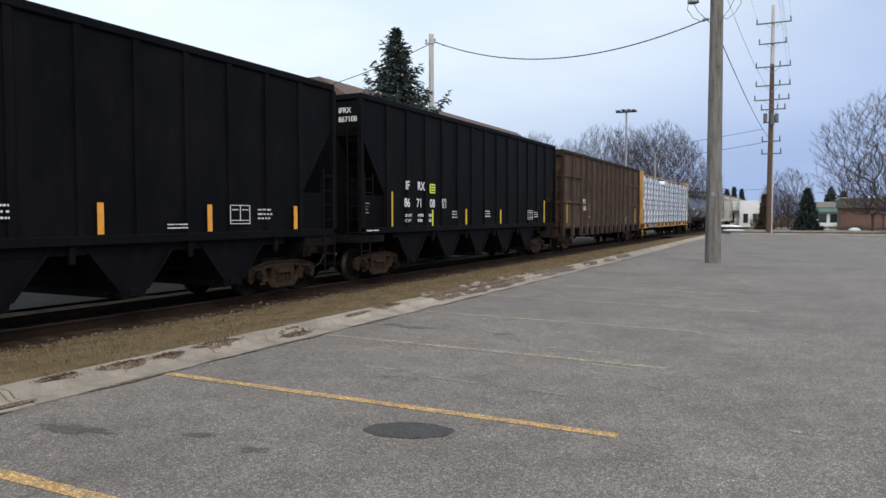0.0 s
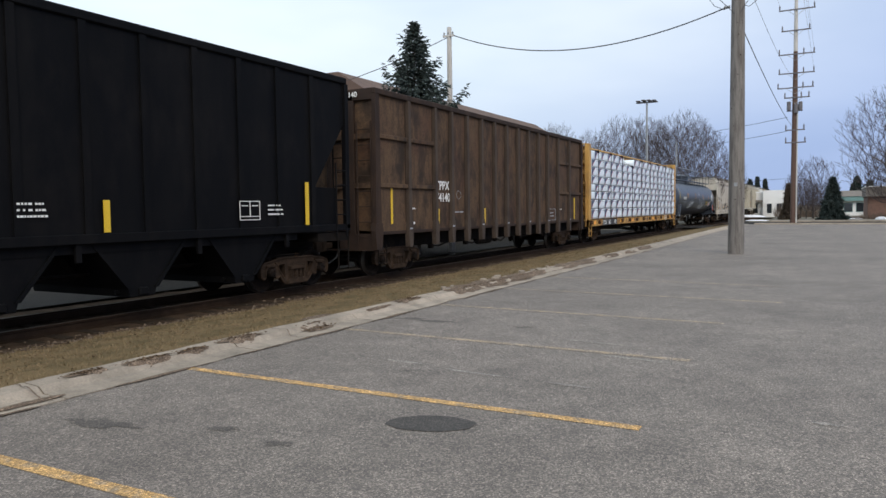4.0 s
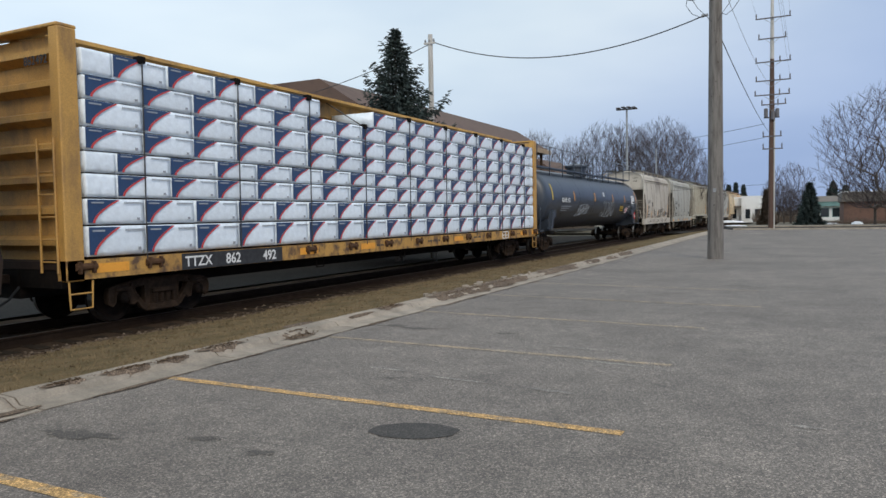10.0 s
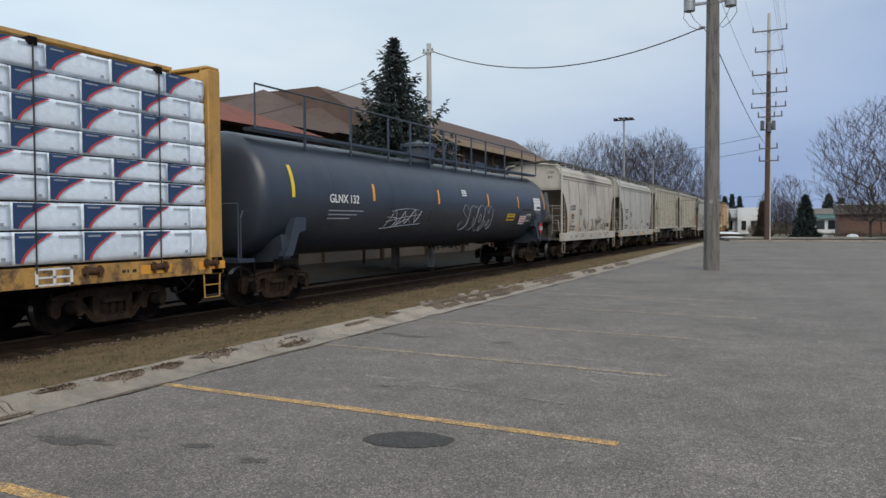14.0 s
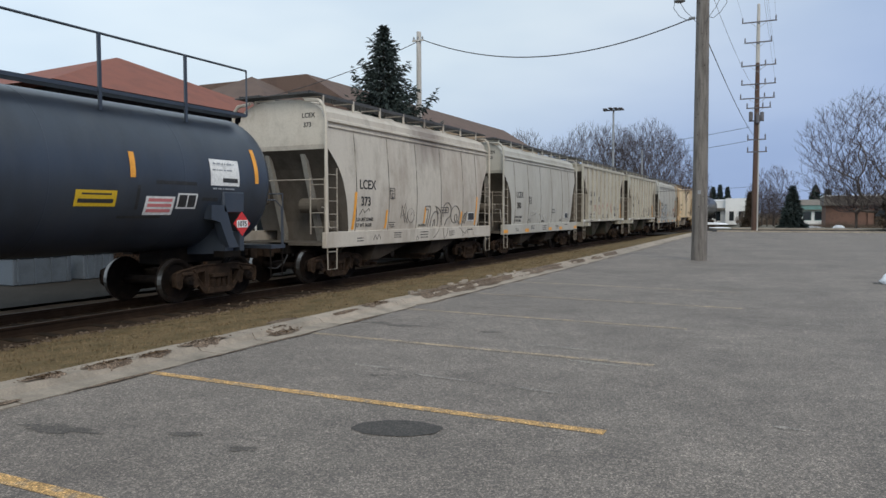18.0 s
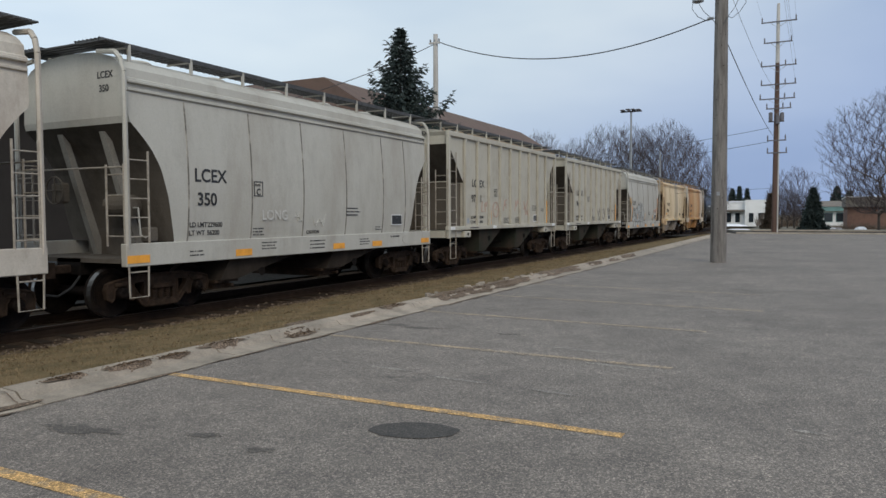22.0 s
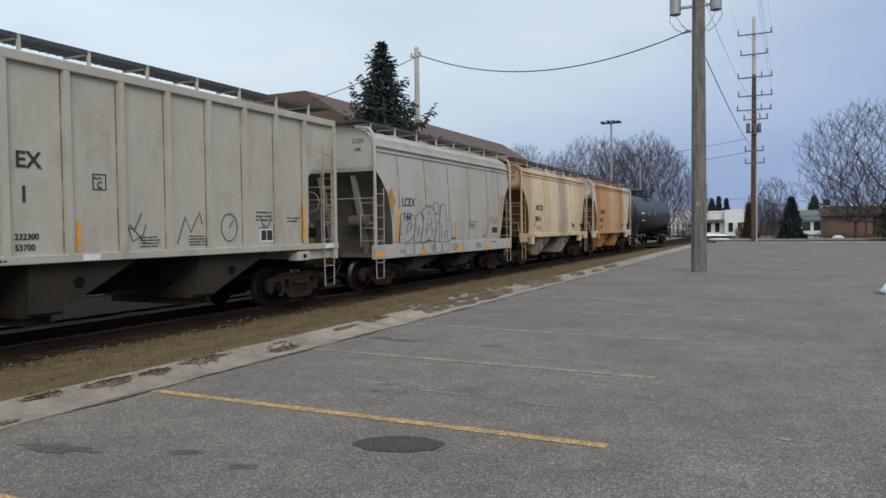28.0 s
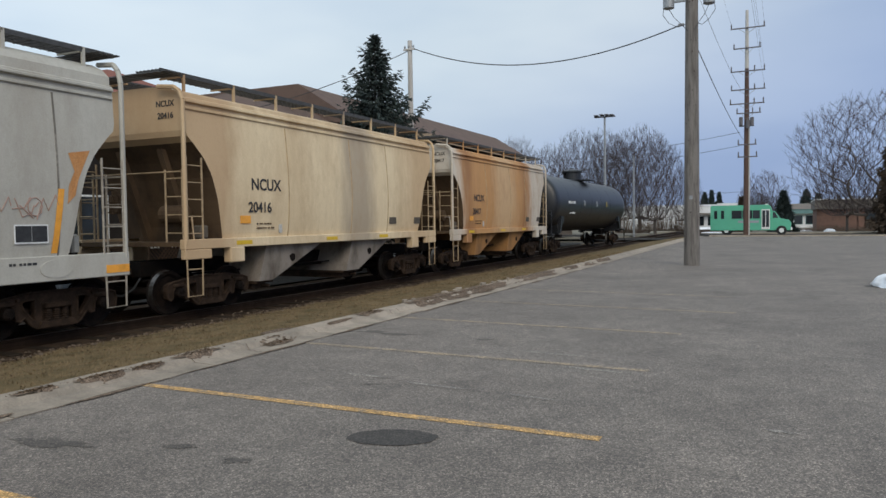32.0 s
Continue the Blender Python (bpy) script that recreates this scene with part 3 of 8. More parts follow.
thing("grass_strip", sheet([-10.75 + 0.17 * i for i in range(26)], [-10 + 0.25 * i for i in range(296)], lambda x, y: turf(min(x, -6.62), y) if x < -6.6 else turf(-6.62, y)),
      M["grass"], "dry brown turf strip beside the tracks", "grass", kind="structure", smooth=True)


def bed(x, y):
    d = abs(x - RAIL_X)
    return -0.36 - 0.02 * max(0, d - 1.4) + 0.03 * noise.noise((x * 2, y * 2, 7))


thing("track_bed", sheet([-15.0 + 0.2 * i for i in range(27)], [-25 + 0.6 * i for i in range(260)], bed), M["dirt"], "dark dirty track bed under the rails", "track bed", kind="structure", smooth=True)

rng = random.Random(11)


def ribbon(pts, width, z, bm=None):
    """A painted stripe on the lot."""
    bm = bm or bmesh.new()
    (x0, y0), (x1, y1) = pts
    n = 40
    dx, dy = x1 - x0, y1 - y0
    l = math.hypot(dx, dy)
    ox, oy = -dy / l * width / 2, dx / l * width / 2
    prev = None
    for i in range(n + 1):
        k = i / n
        x, y = x0 + dx * k, y0 + dy * k
        j = 1 + 0.12 * noise.noise((x * 6, y * 6, 1))
        a, b = bm.verts.new((x - ox * j, y - oy * j, z + rise(y))), bm.verts.new((x + ox * j, y + oy * j, z + rise(y)))
        if prev:
            bm.faces.new((prev[0], a, b, prev[1]))
        prev = (a, b)
    return bm


for i, ((a, b), w) in enumerate([(((-6.3, 2.80), (-1.3, 2.82)), 0.115), (((-6.12, 5.41), (-1.23, 5.36)), 0.115), (((-6.12, 8.19), (-1.31, 7.99)), 0.11),
                                 (((-6.0, 10.98), (-1.3, 10.72)), 0.11), (((-5.9, 13.76), (-0.72, 13.41)), 0.10), (((-5.9, 16.5), (-0.9, 16.1)), 0.09)]):
    thing("parking_line", ribbon((a, b), w, 0.004), M["line"] if i < 2 else M["line_faded"],
          "worn yellow stall line painted on asphalt" if i < 2 else "faded dusty yellow stall line on asphalt", "parking line", "stall lines")


def blot(cx, cy, rx, ry, z, turn=0.0, seed=0.0, n=36, rough=0.12):
    bm = bmesh.new()
    vs = []
    for i in range(n):
        k = 2 * math.pi * i / n
        j = 1 + rough * noise.noise((math.cos(k) * 2 + seed, math.sin(k) * 2, seed))
        x, y = rx * j * math.cos(k), ry * j * math.sin(k)
        c, s = math.cos(turn), math.sin(turn)
        vs.append(bm.verts.new((cx + x * c - y * s, cy + x * s + y * c, z)))
    bm.faces.new(vs)
    return bm


thing("tar_patch", blot(-2.70, 4.79, 0.35, 0.205, 0.005, 0.35, 2, 64, 0.07), M["patch"], "round dark tar patch in the asphalt", "patch")
for x, y, a, b in ((-3.45, 3.9, 0.09, 0.05), (-5.04, 3.66, 0.34, 0.10), (-4.07, 3.98, 0.14, 0.06), (-5.1, 9.3, 0.30, 0.10), (-5.6, 9.4, 0.22, 0.09), (-3.75, 9.3, 0.15, 0.06), (-3.8, 6.3, 0.08, 0.03)):
    thing("oil_stain", blot(x, y, a, b, 0.003, 0.2, x, rough=0.7), M["stain"], "dark irregular stain on the asphalt", "stain", "stains on the lot")

for x, y, a, b in ((-2.12, 6.4, 0.24, 0.035), (0.0, 6.07, 0.12, 0.03), (-4.05, 6.65, 0.3, 0.03), (-3.16, 6.49, 0.34, 0.03), (-1.87, 7.83, 0.3, 0.04), (-2.6, 8.6, 0.5, 0.03)):
    thing("scuff_mark", blot(x, y, a, b, 0.0035, -0.1, x, rough=0.8), M["scuff"], "pale scuffed streak on the asphalt", "stain", "stains on the lot")

# kerb: cast slabs with open, silted breaks
kerb = tagged(new("kerb"), "weathered concrete gutter and kerb, broken and silted", "kerb", kind="structure")
y = -4.0
slab_at = 0
while y < 64:
    l = rng.uniform(1.9, 3.1)
    bm = bmesh.new()
    n = 10
    rows = []
    for i in range(n + 1):
        q = y + l * i / n - (0.02 if i == n else 0)
        wob = 0.045 * noise.noise((q * 1.7, 0, 5)) + 0.02 * noise.noise((q * 6, 0, 2))
        chew = max(0, noise.noise((q * 0.9, 4, 1)) - 0.18) * 0.30 if y > 6 else 0
        z = rise(q)
        rows.append([bm.verts.new(v) for v in ((-5.98 + wob - chew, q, z - 0.05), (-5.99 + wob - chew, q, z + 0.008), (-6.32 + wob, q, z + 0.014), (-6.40 + wob, q, z + 0.075), (-6.62 + wob, q, z + 0.09), (-6.66 + wob, q, z - 0.05))])
    for a, b in zip(rows, rows[1:]):
        for k in range(5):
            bm.faces.new((a[k], a[k + 1], b[k + 1], b[k]))
    bm.faces.new(rows[0])
    bm.faces.new(rows[-1][::-1])
    part("kerb_slab", bm, M["concrete"], kerb)
    y += l
for x, y, a, b in ((-6.46, 4.54, 0.24, 0.075), (-6.43, 5.28, 0.36, 0.10), (-6.40, 5.83, 0.27, 0.06), (-6.48, 6.70, 0.42, 0.14), (-6.28, 7.98, 0.38, 0.15), (-6.68, 8.45, 0.36, 0.12), (-6.5, 10.75, 0.42, 0.15), (-6.42, 9.7, 0.4, 0.05),
                   (-6.5, 12.9, 0.8, 0.34), (-6.48, 14.2, 1.0, 0.36), (-6.45, 15.6, 0.9, 0.34), (-6.4, 16.8, 0.6, 0.2), (-6.45, 19.2, 0.9, 0.28), (-6.42, 20.8, 1.1, 0.3), (-6.4, 23.6, 0.9, 0.2), (-6.38, 28.5, 1.2, 0.2), (-6.3, 26, 0.8, 0.15), (-6.12, 3.75, 0.35, 0.07)):
    bm = bmesh.new()
    m = 72

    def kerb_top(px, py):
        return rise(py) + (0.014 if px > -6.33 else (0.014 + (-6.33 - px) / 0.07 * 0.062 if px > -6.40 else 0.085)) + 0.006
    c = bm.verts.new((x, y, kerb_top(x, y) + 0.012))
    rings = []
    for f in (0.55, 1.0):
        ring = []
        for i in range(m):
            k = 2 * math.pi * i / m
            j = f * (1.05 + 0.34 * noise.noise((math.cos(k) * 1.3 + y * 3, math.sin(k) * 1.3, y)) + 0.26 * noise.noise((math.cos(k) * 4, math.sin(k) * 4 + y, 2)) + 0.16 * noise.noise((math.cos(k) * 11, math.sin(k) * 11 + y, 5)))
            px, py = x + b * 0.8 * j * math.sin(k), y + a * 0.85 * j * math.cos(k)
            ring.append(bm.verts.new((px, py, kerb_top(px, py) + (0.010 if f < 1 else 0.0))))
        rings.append(ring)
    for i in range(m):
        q = (i + 1) % m
        bm.faces.new((c, rings[0][i], rings[0][q]))
        bm.faces.new((rings[0][i], rings[1][i], rings[1][q], rings[0][q]))
    thing("silt_patch", bm, M["mud"], "dark silt and dead leaves lying in the gutter", "dirt", "silt in the gutter")

# broken chips of the kerb lying against the turf
for i in range(18):
    cx, cy, r = -6.58 + rng.uniform(-0.12, 0.08), rng.uniform(12.3, 18.2), rng.uniform(0.04, 0.10)
    bm = bmesh.new()
    ring = [(cx + r * rng.uniform(0.5, 1.1) * math.cos(k * math.pi / 3), cy + 1.5 * r * rng.uniform(0.5, 1.1) * math.sin(k * math.pi / 3)) for k in range(6)]
    prism(bm, ring, rise(cy) + 0.05, rise(cy) + 0.10 + rng.uniform(0.0, 0.05), "z")
    part("kerb_chip", bm, M["concrete"], kerb)

# a dirty joint along the kerb's edge, and cracks across the slabs
bm = bmesh.new()
prev = None
for i in range(700):
    y = 0.5 + 0.07 * i
    a = -5.985 + 0.045 * noise.noise((y * 1.7, 0, 5)) + 0.02 * noise.noise((y * 6, 0, 2)) + 0.01
    w = max(0.004, 0.018 + 0.055 * noise.noise((y * 1.1, 3, 1)) + 0.02 * noise.noise((y * 7, 3, 8)))
    cur = bm.verts.new((a - w, y, rise(y) + 0.012)), bm.verts.new((a + w, y, rise(y) + 0.012))
    if prev:
        bm.faces.new((prev[0], prev[1], cur[1], cur[0]))
    prev = cur
thing("gutter_joint", bm, M["mud"], "dark dirt packed into the joint along the kerb", "dirt", kind="structure")
for y in (3.9, 7.35, 11.2):
    bm = bmesh.new()
    pts = [(-6.02 - 0.6 * k / 9, y + 0.10 * noise.noise((y, k * 0.7, 2)) + 0.03 * k / 9, rise(y) + (0.022 if k < 5 else 0.094)) for k in range(10)]
    for (x0, y0, z0), (x1, y1, z1) in zip(pts, pts[1:]):
        bm.faces.new([bm.verts.new(v) for v in ((x0, y0 - 0.007, z0), (x1, y1 - 0.007, z1), (x1, y1 + 0.007, z1), (x0, y0 + 0.007, z0))])
    thing("kerb_crack", bm, M["mud"], "dark crack across the concrete kerb", "crack", "cracks in the kerb")

# rails and ties
for x in (RAIL_X - 0.7525, RAIL_X + 0.7525):
    rail = tagged(new("rail"), "rusty steel rail with a worn head", "rail", "two rails", "structure")
    part("rail_web", prism(bmesh.new(), [(x - 0.07, -0.36), (x + 0.07, -0.36), (x + 0.07, -0.345), (x + 0.012, -0.32), (x + 0.012, -0.225), (x + 0.036, -0.215), (x + 0.036, -0.185), (x - 0.036, -0.185), (x - 0.036, -0.215), (x - 0.012, -0.225), (x - 0.012, -0.32), (x - 0.07, -0.345)], -40, 220, "y"), M["rail"], rail)
    part("rail_head", box(bmesh.new(), x - 0.03, x + 0.03, -40, 220, -0.188, RAIL_Z), M["rail_top"], rail, "bright worn running surface")
tie_mesh = meshed("tie", box(bmesh.new(), -1.3, 1.3, -0.11, 0.11, -0.09, 0.0, 0.012), M["tie"])
ties = tagged(new("track_ties"), "half-buried dark timber ties under the rails", "ties", kind="structure")
for i in range(130):
    ob = new("tie", tie_mesh)
    ob.parent = ties
    ob.matrix_basis = pose(RAIL_X + rng.uniform(-0.06, 0.06), -8 + 0.53 * i, -0.345 + rng.uniform(-0.01, 0.006), 0, 0, rng.uniform(-1.5, 1.5))


# ---- railway cars ----
CAR = []            # (thing, place along the train)
W = 1.54            # half a car's width
WHEELS = []         # (wheelset, start turn)


def wheelset_mesh():
    bm = bmesh.new()
    lathe(bm, [(-1.02, 0.075), (-0.86, 0.09), (0.86, 0.09), (1.02, 0.075)], (0, 0, 0), "x", 12)
    for s in (-1, 1):
        prof = [(0.685, 0.12), (0.685, 0.38), (0.682, 0.468), (0.70, 0.478), (0.725, 0.455), (0.83, 0.445), (0.835, 0.43), (0.825, 0.375), (0.775, 0.33), (0.765, 0.17), (0.80, 0.15), (0.80, 0.08)]
        lathe(bm, [(s * a, r) for a, r in prof], (0, 0, 0), "x", 30)
        lathe(bm, [(s * 1.0, 0.105), (s * 1.17, 0.10), (s * 1.19, 0.07)], (0, 0, 0), "x", 14)
        for i in range(3):
            k = 2 * math.pi * i / 3
            rod(bm, (s * 1.185, 0.055 * math.cos(k), 0.055 * math.sin(k)), (s * 1.215, 0.055 * math.cos(k), 0.055 * math.sin(k)), 0.02, None, 6)
    me = meshed("wheelset", bm, M["wheel"])
    me.materials.append(M["tread"])
    for p in me.polygons:
        r = math.hypot(p.center.y, p.center.z)
        if 0.436 < r < 0.452 and 0.70 < abs(p.center.x) < 0.833:
            p.material_index = 1
    return me


def side_frame_mesh():
    """A cast side frame: one plate with three windows, flanged round its edge."""
    half = [(0.0, 0.755), (0.50, 0.755), (0.78, 0.71), (1.04, 0.675), (1.17, 0.63), (1.20, 0.52), (1.18, 0.36), (1.11, 0.31), (1.05, 0.36), (1.04, 0.50), (0.98, 0.575), (0.89, 0.60), (0.80, 0.575), (0.74, 0.49), (0.72, 0.32), (0.65, 0.31), (0.58, 0.36), (0.46, 0.22), (0.37, 0.16), (0.0, 0.15)]
    outline = half + [(-y, z) for y, z in half[-2:0:-1]]
    holes = [[(0.27, 0.565), (0.27, 0.27), (-0.27, 0.27), (-0.27, 0.565)]]
    for s in (-1, 1):
        holes.append([(s * 0.40, 0.635), (s * 0.56, 0.635), (s * 0.64, 0.60), (s * 0.60, 0.50), (s * 0.43, 0.29), (s * 0.39, 0.30)])
    bm = bmesh.new()
    edges = []
    for ring in [outline] + holes:
        vs = [bm.verts.new((-0.055, y, z)) for y, z in ring]
        edges += [bm.edges.new((vs[i], vs[(i + 1) % len(vs)])) for i in range(len(vs))]
    faces = [f for f in bmesh.ops.triangle_fill(bm, use_beauty=True, edges=edges)["geom"] if isinstance(f, bmesh.types.BMFace)]
    grown = bmesh.ops.extrude_face_region(bm, geom=faces)["geom"]
    for v in grown:
        if isinstance(v, bmesh.types.BMVert):
            v.co.x = 0.055
    # raised flanges along the rim and the windows
    for ring, r in [(outline, 0.022)] + [(h, 0.018) for h in holes]:
        pipe(bm, [(0.062, y, z) for y, z in ring + ring[:1]], r, 6)
    for s in (-1, 1):
        box(bm, -0.09, 0.10, s * 0.89 - 0.15, s * 0.89 + 0.15, 0.565, 0.645, 0.02)
        rod(bm, (0.05, s * 0.70, 0.66), (0.10, s * 0.70, 0.66), 0.03)
    box(bm, -0.10, 0.13, -0.24, 0.24, 0.475, 0.565, 0.02)
    prism(bm, [(-0.36, 0.16), (0.36, 0.16), (0.30, 0.265), (-0.30, 0.265)], -0.10, 0.11)
    return meshed("side_frame", bm, M["truck"])


def spring_mesh():
    bm = bmesh.new()
    for y in (-0.155, 0.0, 0.155):
        prof = []
        for i in range(7):
            z = 0.27 + i * 0.037
            prof += [(z, 0.058), (z + 0.012, 0.072), (z + 0.026, 0.072)]
        lathe(bm, prof, (0.03, y, 0), "z", 8)
    return meshed("spring_nest", bm, M["truck"])


WHEELSET, FRAME, SPRINGS = wheelset_mesh(), side_frame_mesh(), spring_mesh()


def truck(car, y, spread=0.89):
    """A two-axle truck under a car, with its turning wheelsets."""
    bm = bmesh.new()
    box(bm, -1.02, 1.02, -0.19, 0.19, 0.40, 0.62, 0.03)
    lathe(bm, [(0.62, 0.26), (0.72, 0.26)], (0, 0, 0), "z", 14)
    for s in (-1, 1):
        box(bm, -0.9, 0.9, s * 0.42 - 0.05, s * 0.42 + 0.05, 0.36, 0.48)
    tr = part("truck", bm, M["truck"], car, "rust-brown cast steel truck")
    tr.matrix_basis = pose(0, y, 0)
    for s in (-1, 1):
        for me, nm in ((FRAME, "side_frame"), (SPRINGS, "spring_nest")):
            o = new(nm, me)
            o.parent, o.matrix_basis = tr, pose(s * 1.03, 0, 0, 0, 0, 0 if s > 0 else 180)
        w = new("wheelset", WHEELSET)
        w.parent = tr
        WHEELS.append((w, s * spread, rng.uniform(0, 360)))
        w.matrix_basis = pose(0, s * spread, 0.455)
    return tr


def coupler(car, y, s, material=None):
    bm = bmesh.new()
    box(bm, -0.08, 0.08, min(y, y + s * 0.42), max(y, y + s * 0.42), 0.80, 0.96, 0.02)
    prism(bm, [(-0.17, y + s * 0.38), (0.16, y + s * 0.38), (0.19, y + s * 0.58), (0.02, y + s * 0.62), (-0.03, y + s * 0.5), (-0.19, y + s * 0.62)], 0.74, 1.02, "z")
    part("coupler", bm, material or M["truck"], car)
    part("air_hose", pipe(bmesh.new(), [(0.3, y, 0.75), (0.32, y + s * 0.2, 0.55), (0.24, y + s * 0.4, 0.42), (0.12, y + s * 0.55, 0.45)], 0.022), M["tyre"], car)


def ladder(car, p0, p1, wide, rungs, material, r=0.016, off=(0, 1, 0), label=""):
    """Two stiles and rungs; off is the way from one stile to the other."""
    o = Vector(off) * wide
    bm = bmesh.new()
    p0, p1 = Vector(p0), Vector(p1)
    for d in (Vector(), o):
        rod(bm, p0 + d, p1 + d, r * 1.6, None, 6)
    for i in range(rungs):
        q = p0.lerp(p1, (i + 0.5) / rungs)
        rod(bm, q, q + o, r, None, 6)
    return part("ladder", bm, material, car, label)


def stirrup(car, x, y, s, material, z=0.75):
    """A two-rung step hung below the sill."""
    bm = bmesh.new()
    pipe(bm, [(x, y, z), (x, y + s * 0.02, 0.40), (x, y + s * 0.42, 0.40), (x, y + s * 0.44, z)], 0.018)
    rod(bm, (x, y, (z + 0.40) / 2 + 0.02), (x, y + s * 0.43, (z + 0.40) / 2 + 0.02), 0.014, None, 6)
    return part("sill_step", bm, material, car)


def loft(levels, length, bow=None):
    """A body from levels of (height, half width, set-back of the ends)."""
    bm = bmesh.new()
    rings = []
    for z, w, e in levels:
        ring = [bm.verts.new((x, y, z)) for x, y in ((w, e), (w, length - e), (-w, length - e), (-w, e))]
        rings.append(ring)
    for a, b in zip(rings, rings[1:]):
        for i in range(4):
            j = (i + 1) % 4
            bm.faces.new((a[i], a[j], b[j], b[i]))
    bm.faces.new(rings[0][::-1])
    bm.faces.new(rings[-1])
    return bm


def side_chute(car, y0, y1, b0, b1, top, bottom, material, x=1.34):
    """A hopper bottom with flat sides: steep in front, sloped behind, a gate below."""
    c = part("discharge_chute", prism(bmesh.new(), [(b0, bottom), (b1, bottom), (y1, top), (y0, top)], -x, x), material, car)
    bm = bmesh.new()
    box(bm, -x + 0.1, x - 0.1, b0 - 0.05, b1 + 0.12, bottom - 0.06, bottom - 0.002)
    box(bm, -x + 0.2, x - 0.25, b0 + 0.05, b1 + 0.02, bottom - 0.20, bottom - 0.06)
    rod(bm, (x - 0.3, b1 - 0.1, bottom - 0.13), (x - 0.05, b1 - 0.1, bottom - 0.13), 0.04)
    part("gate", bm, M["truck"], c, "rusty sliding gate")
    part("poke_hole", prism(bmesh.new(), [(y0 + (y1 - y0) * 0.42 + 0.13 * math.cos(k * 0.9) * (0.8 + 0.3 * (k % 2)), top - 0.36 + 0.10 * math.sin(k * 0.9)) for k in range(7)], x + 0.001, x + 0.006), M["grime"], c, "dark worn hand hole")
    return c


def centre_sill(car, length, material, z0=0.78, z1=1.08):
    part("centre_sill", box(bmesh.new(), -0.33, 0.33, 0.0, length, z0, z1), material, car)
    bm = bmesh.new()
    pipe(bm, [(0.7, 1.0, 0.78), (0.7, length - 1.0, 0.78)], 0.02)
    pipe(bm, [(0.45, 2.4, 0.72), (0.45, length - 2.4, 0.72)], 0.022)
    part("brake_rigging", bm, M["grime"], car)
    part("air_reservoir", lathe(bmesh.new(), [(length * 0.5 - 0.55, 0.05), (length * 0.5 - 0.5, 0.17), (length * 0.5 + 0.5, 0.17), (length * 0.5 + 0.55, 0.05)], (-0.75, 0, 0.72), "y", 14), M["grime"], car)


def running_boards(car, length, roof, material, posts, x=1.12):
    """Grating walkways along the roof on upright brackets, with a cross walk at each end."""
    bm = bmesh.new()
    for s in (-1, 1):
        for i in range(7):
            a = x - 0.63 + i * 0.105
            box(bm, s * a - 0.018, s * a + 0.018, -0.12, length + 0.12, roof + 0.215, roof + 0.245)
        k = -0.1
        while k < length + 0.1:
            box(bm, min(s * (x - 0.65), s * (x + 0.02)), max(s * (x - 0.65), s * (x + 0.02)), k, k + 0.02, roof + 0.205, roof + 0.24)
            k += 0.16
        box(bm, s * (x + 0.005) - 0.012, s * (x + 0.005) + 0.012, -0.12, length + 0.12, roof + 0.17, roof + 0.255)
    for y in (-0.12, length - 0.36):
        for i in range(4):
            box(bm, -1.3, 1.3, y + i * 0.13, y + 0.09 + i * 0.13, roof + 0.18, roof + 0.205)
    part("running_board", bm, M["grate"], car, "dark grating roof walkway")
    for i in range(posts):
        y = 0.5 + (length - 1.0) * i / (posts - 1)
        for s in (-1, 1):
            bm = bmesh.new()
            box(bm, s * x - 0.02, s * x + 0.02, y - 0.03, y + 0.03, roof - 0.32, roof + 0.25)
            box(bm, min(s * x, s * (x - 0.65)), max(s * x, s * (x - 0.65)), y - 0.02, y + 0.02, roof + 0.17, roof + 0.20)
            part("walkway_bracket", bm, material, car)


def end_frame(car, length, top, sill, material, curved=True, lift=0.0):
    """Corner posts, ladders and grab rails at both ends."""
    fine = M["rail_tan"] if sill > 1.35 else M["rail_grey"]
    for y, s in ((0.0, 1), (length, -1)):
        for sx in (-1, 1):
            bm = bmesh.new()
            pts = [(sx * (W - 0.03), y + s * 0.06, sill), (sx * (W - 0.03), y + s * 0.06, top - 0.1 + lift * 0.6), (sx * (W - 0.10), y + s * 0.05, top + 0.08 + lift * 0.8), (sx * (W - 0.22), y + s * 0.04, top + 0.16 + lift), (sx * 0.9, y + s * 0.02, top + 0.20 + lift)] if curved else \
                  [(sx * (W - 0.03), y + s * 0.06, sill), (sx * (W - 0.03), y + s * 0.06, top)]
            for p, q in zip(pts, pts[1:]):
                rod(bm, p, q, 0.045, None, 6)
            part("corner_post", bm, material, car)
            ladder(car, (sx * (W - 0.02), y + s * 0.10, sill + 0.05), (sx * (W - 0.02), y + s * 0.10, sill + 1.75), 0.42, 5, fine, 0.013, (0, s, 0))
            ladder(car, (sx * (W - 0.06), y + s * 0.03, sill + 0.05), (sx * (W - 0.06), y + s * 0.03, sill + 1.5), 0.45, 4, fine, 0.013, (-sx, 0, 0))
            stirrup(car, sx * (W - 0.02), y + s * 0.06, s, fine, sill)
        part("grab_rail", pipe(bmesh.new(), [(-W + 0.1, y + s * 0.02, sill + 1.45), (W - 0.1, y + s * 0.02, sill + 1.45)], 0.016), fine, car)


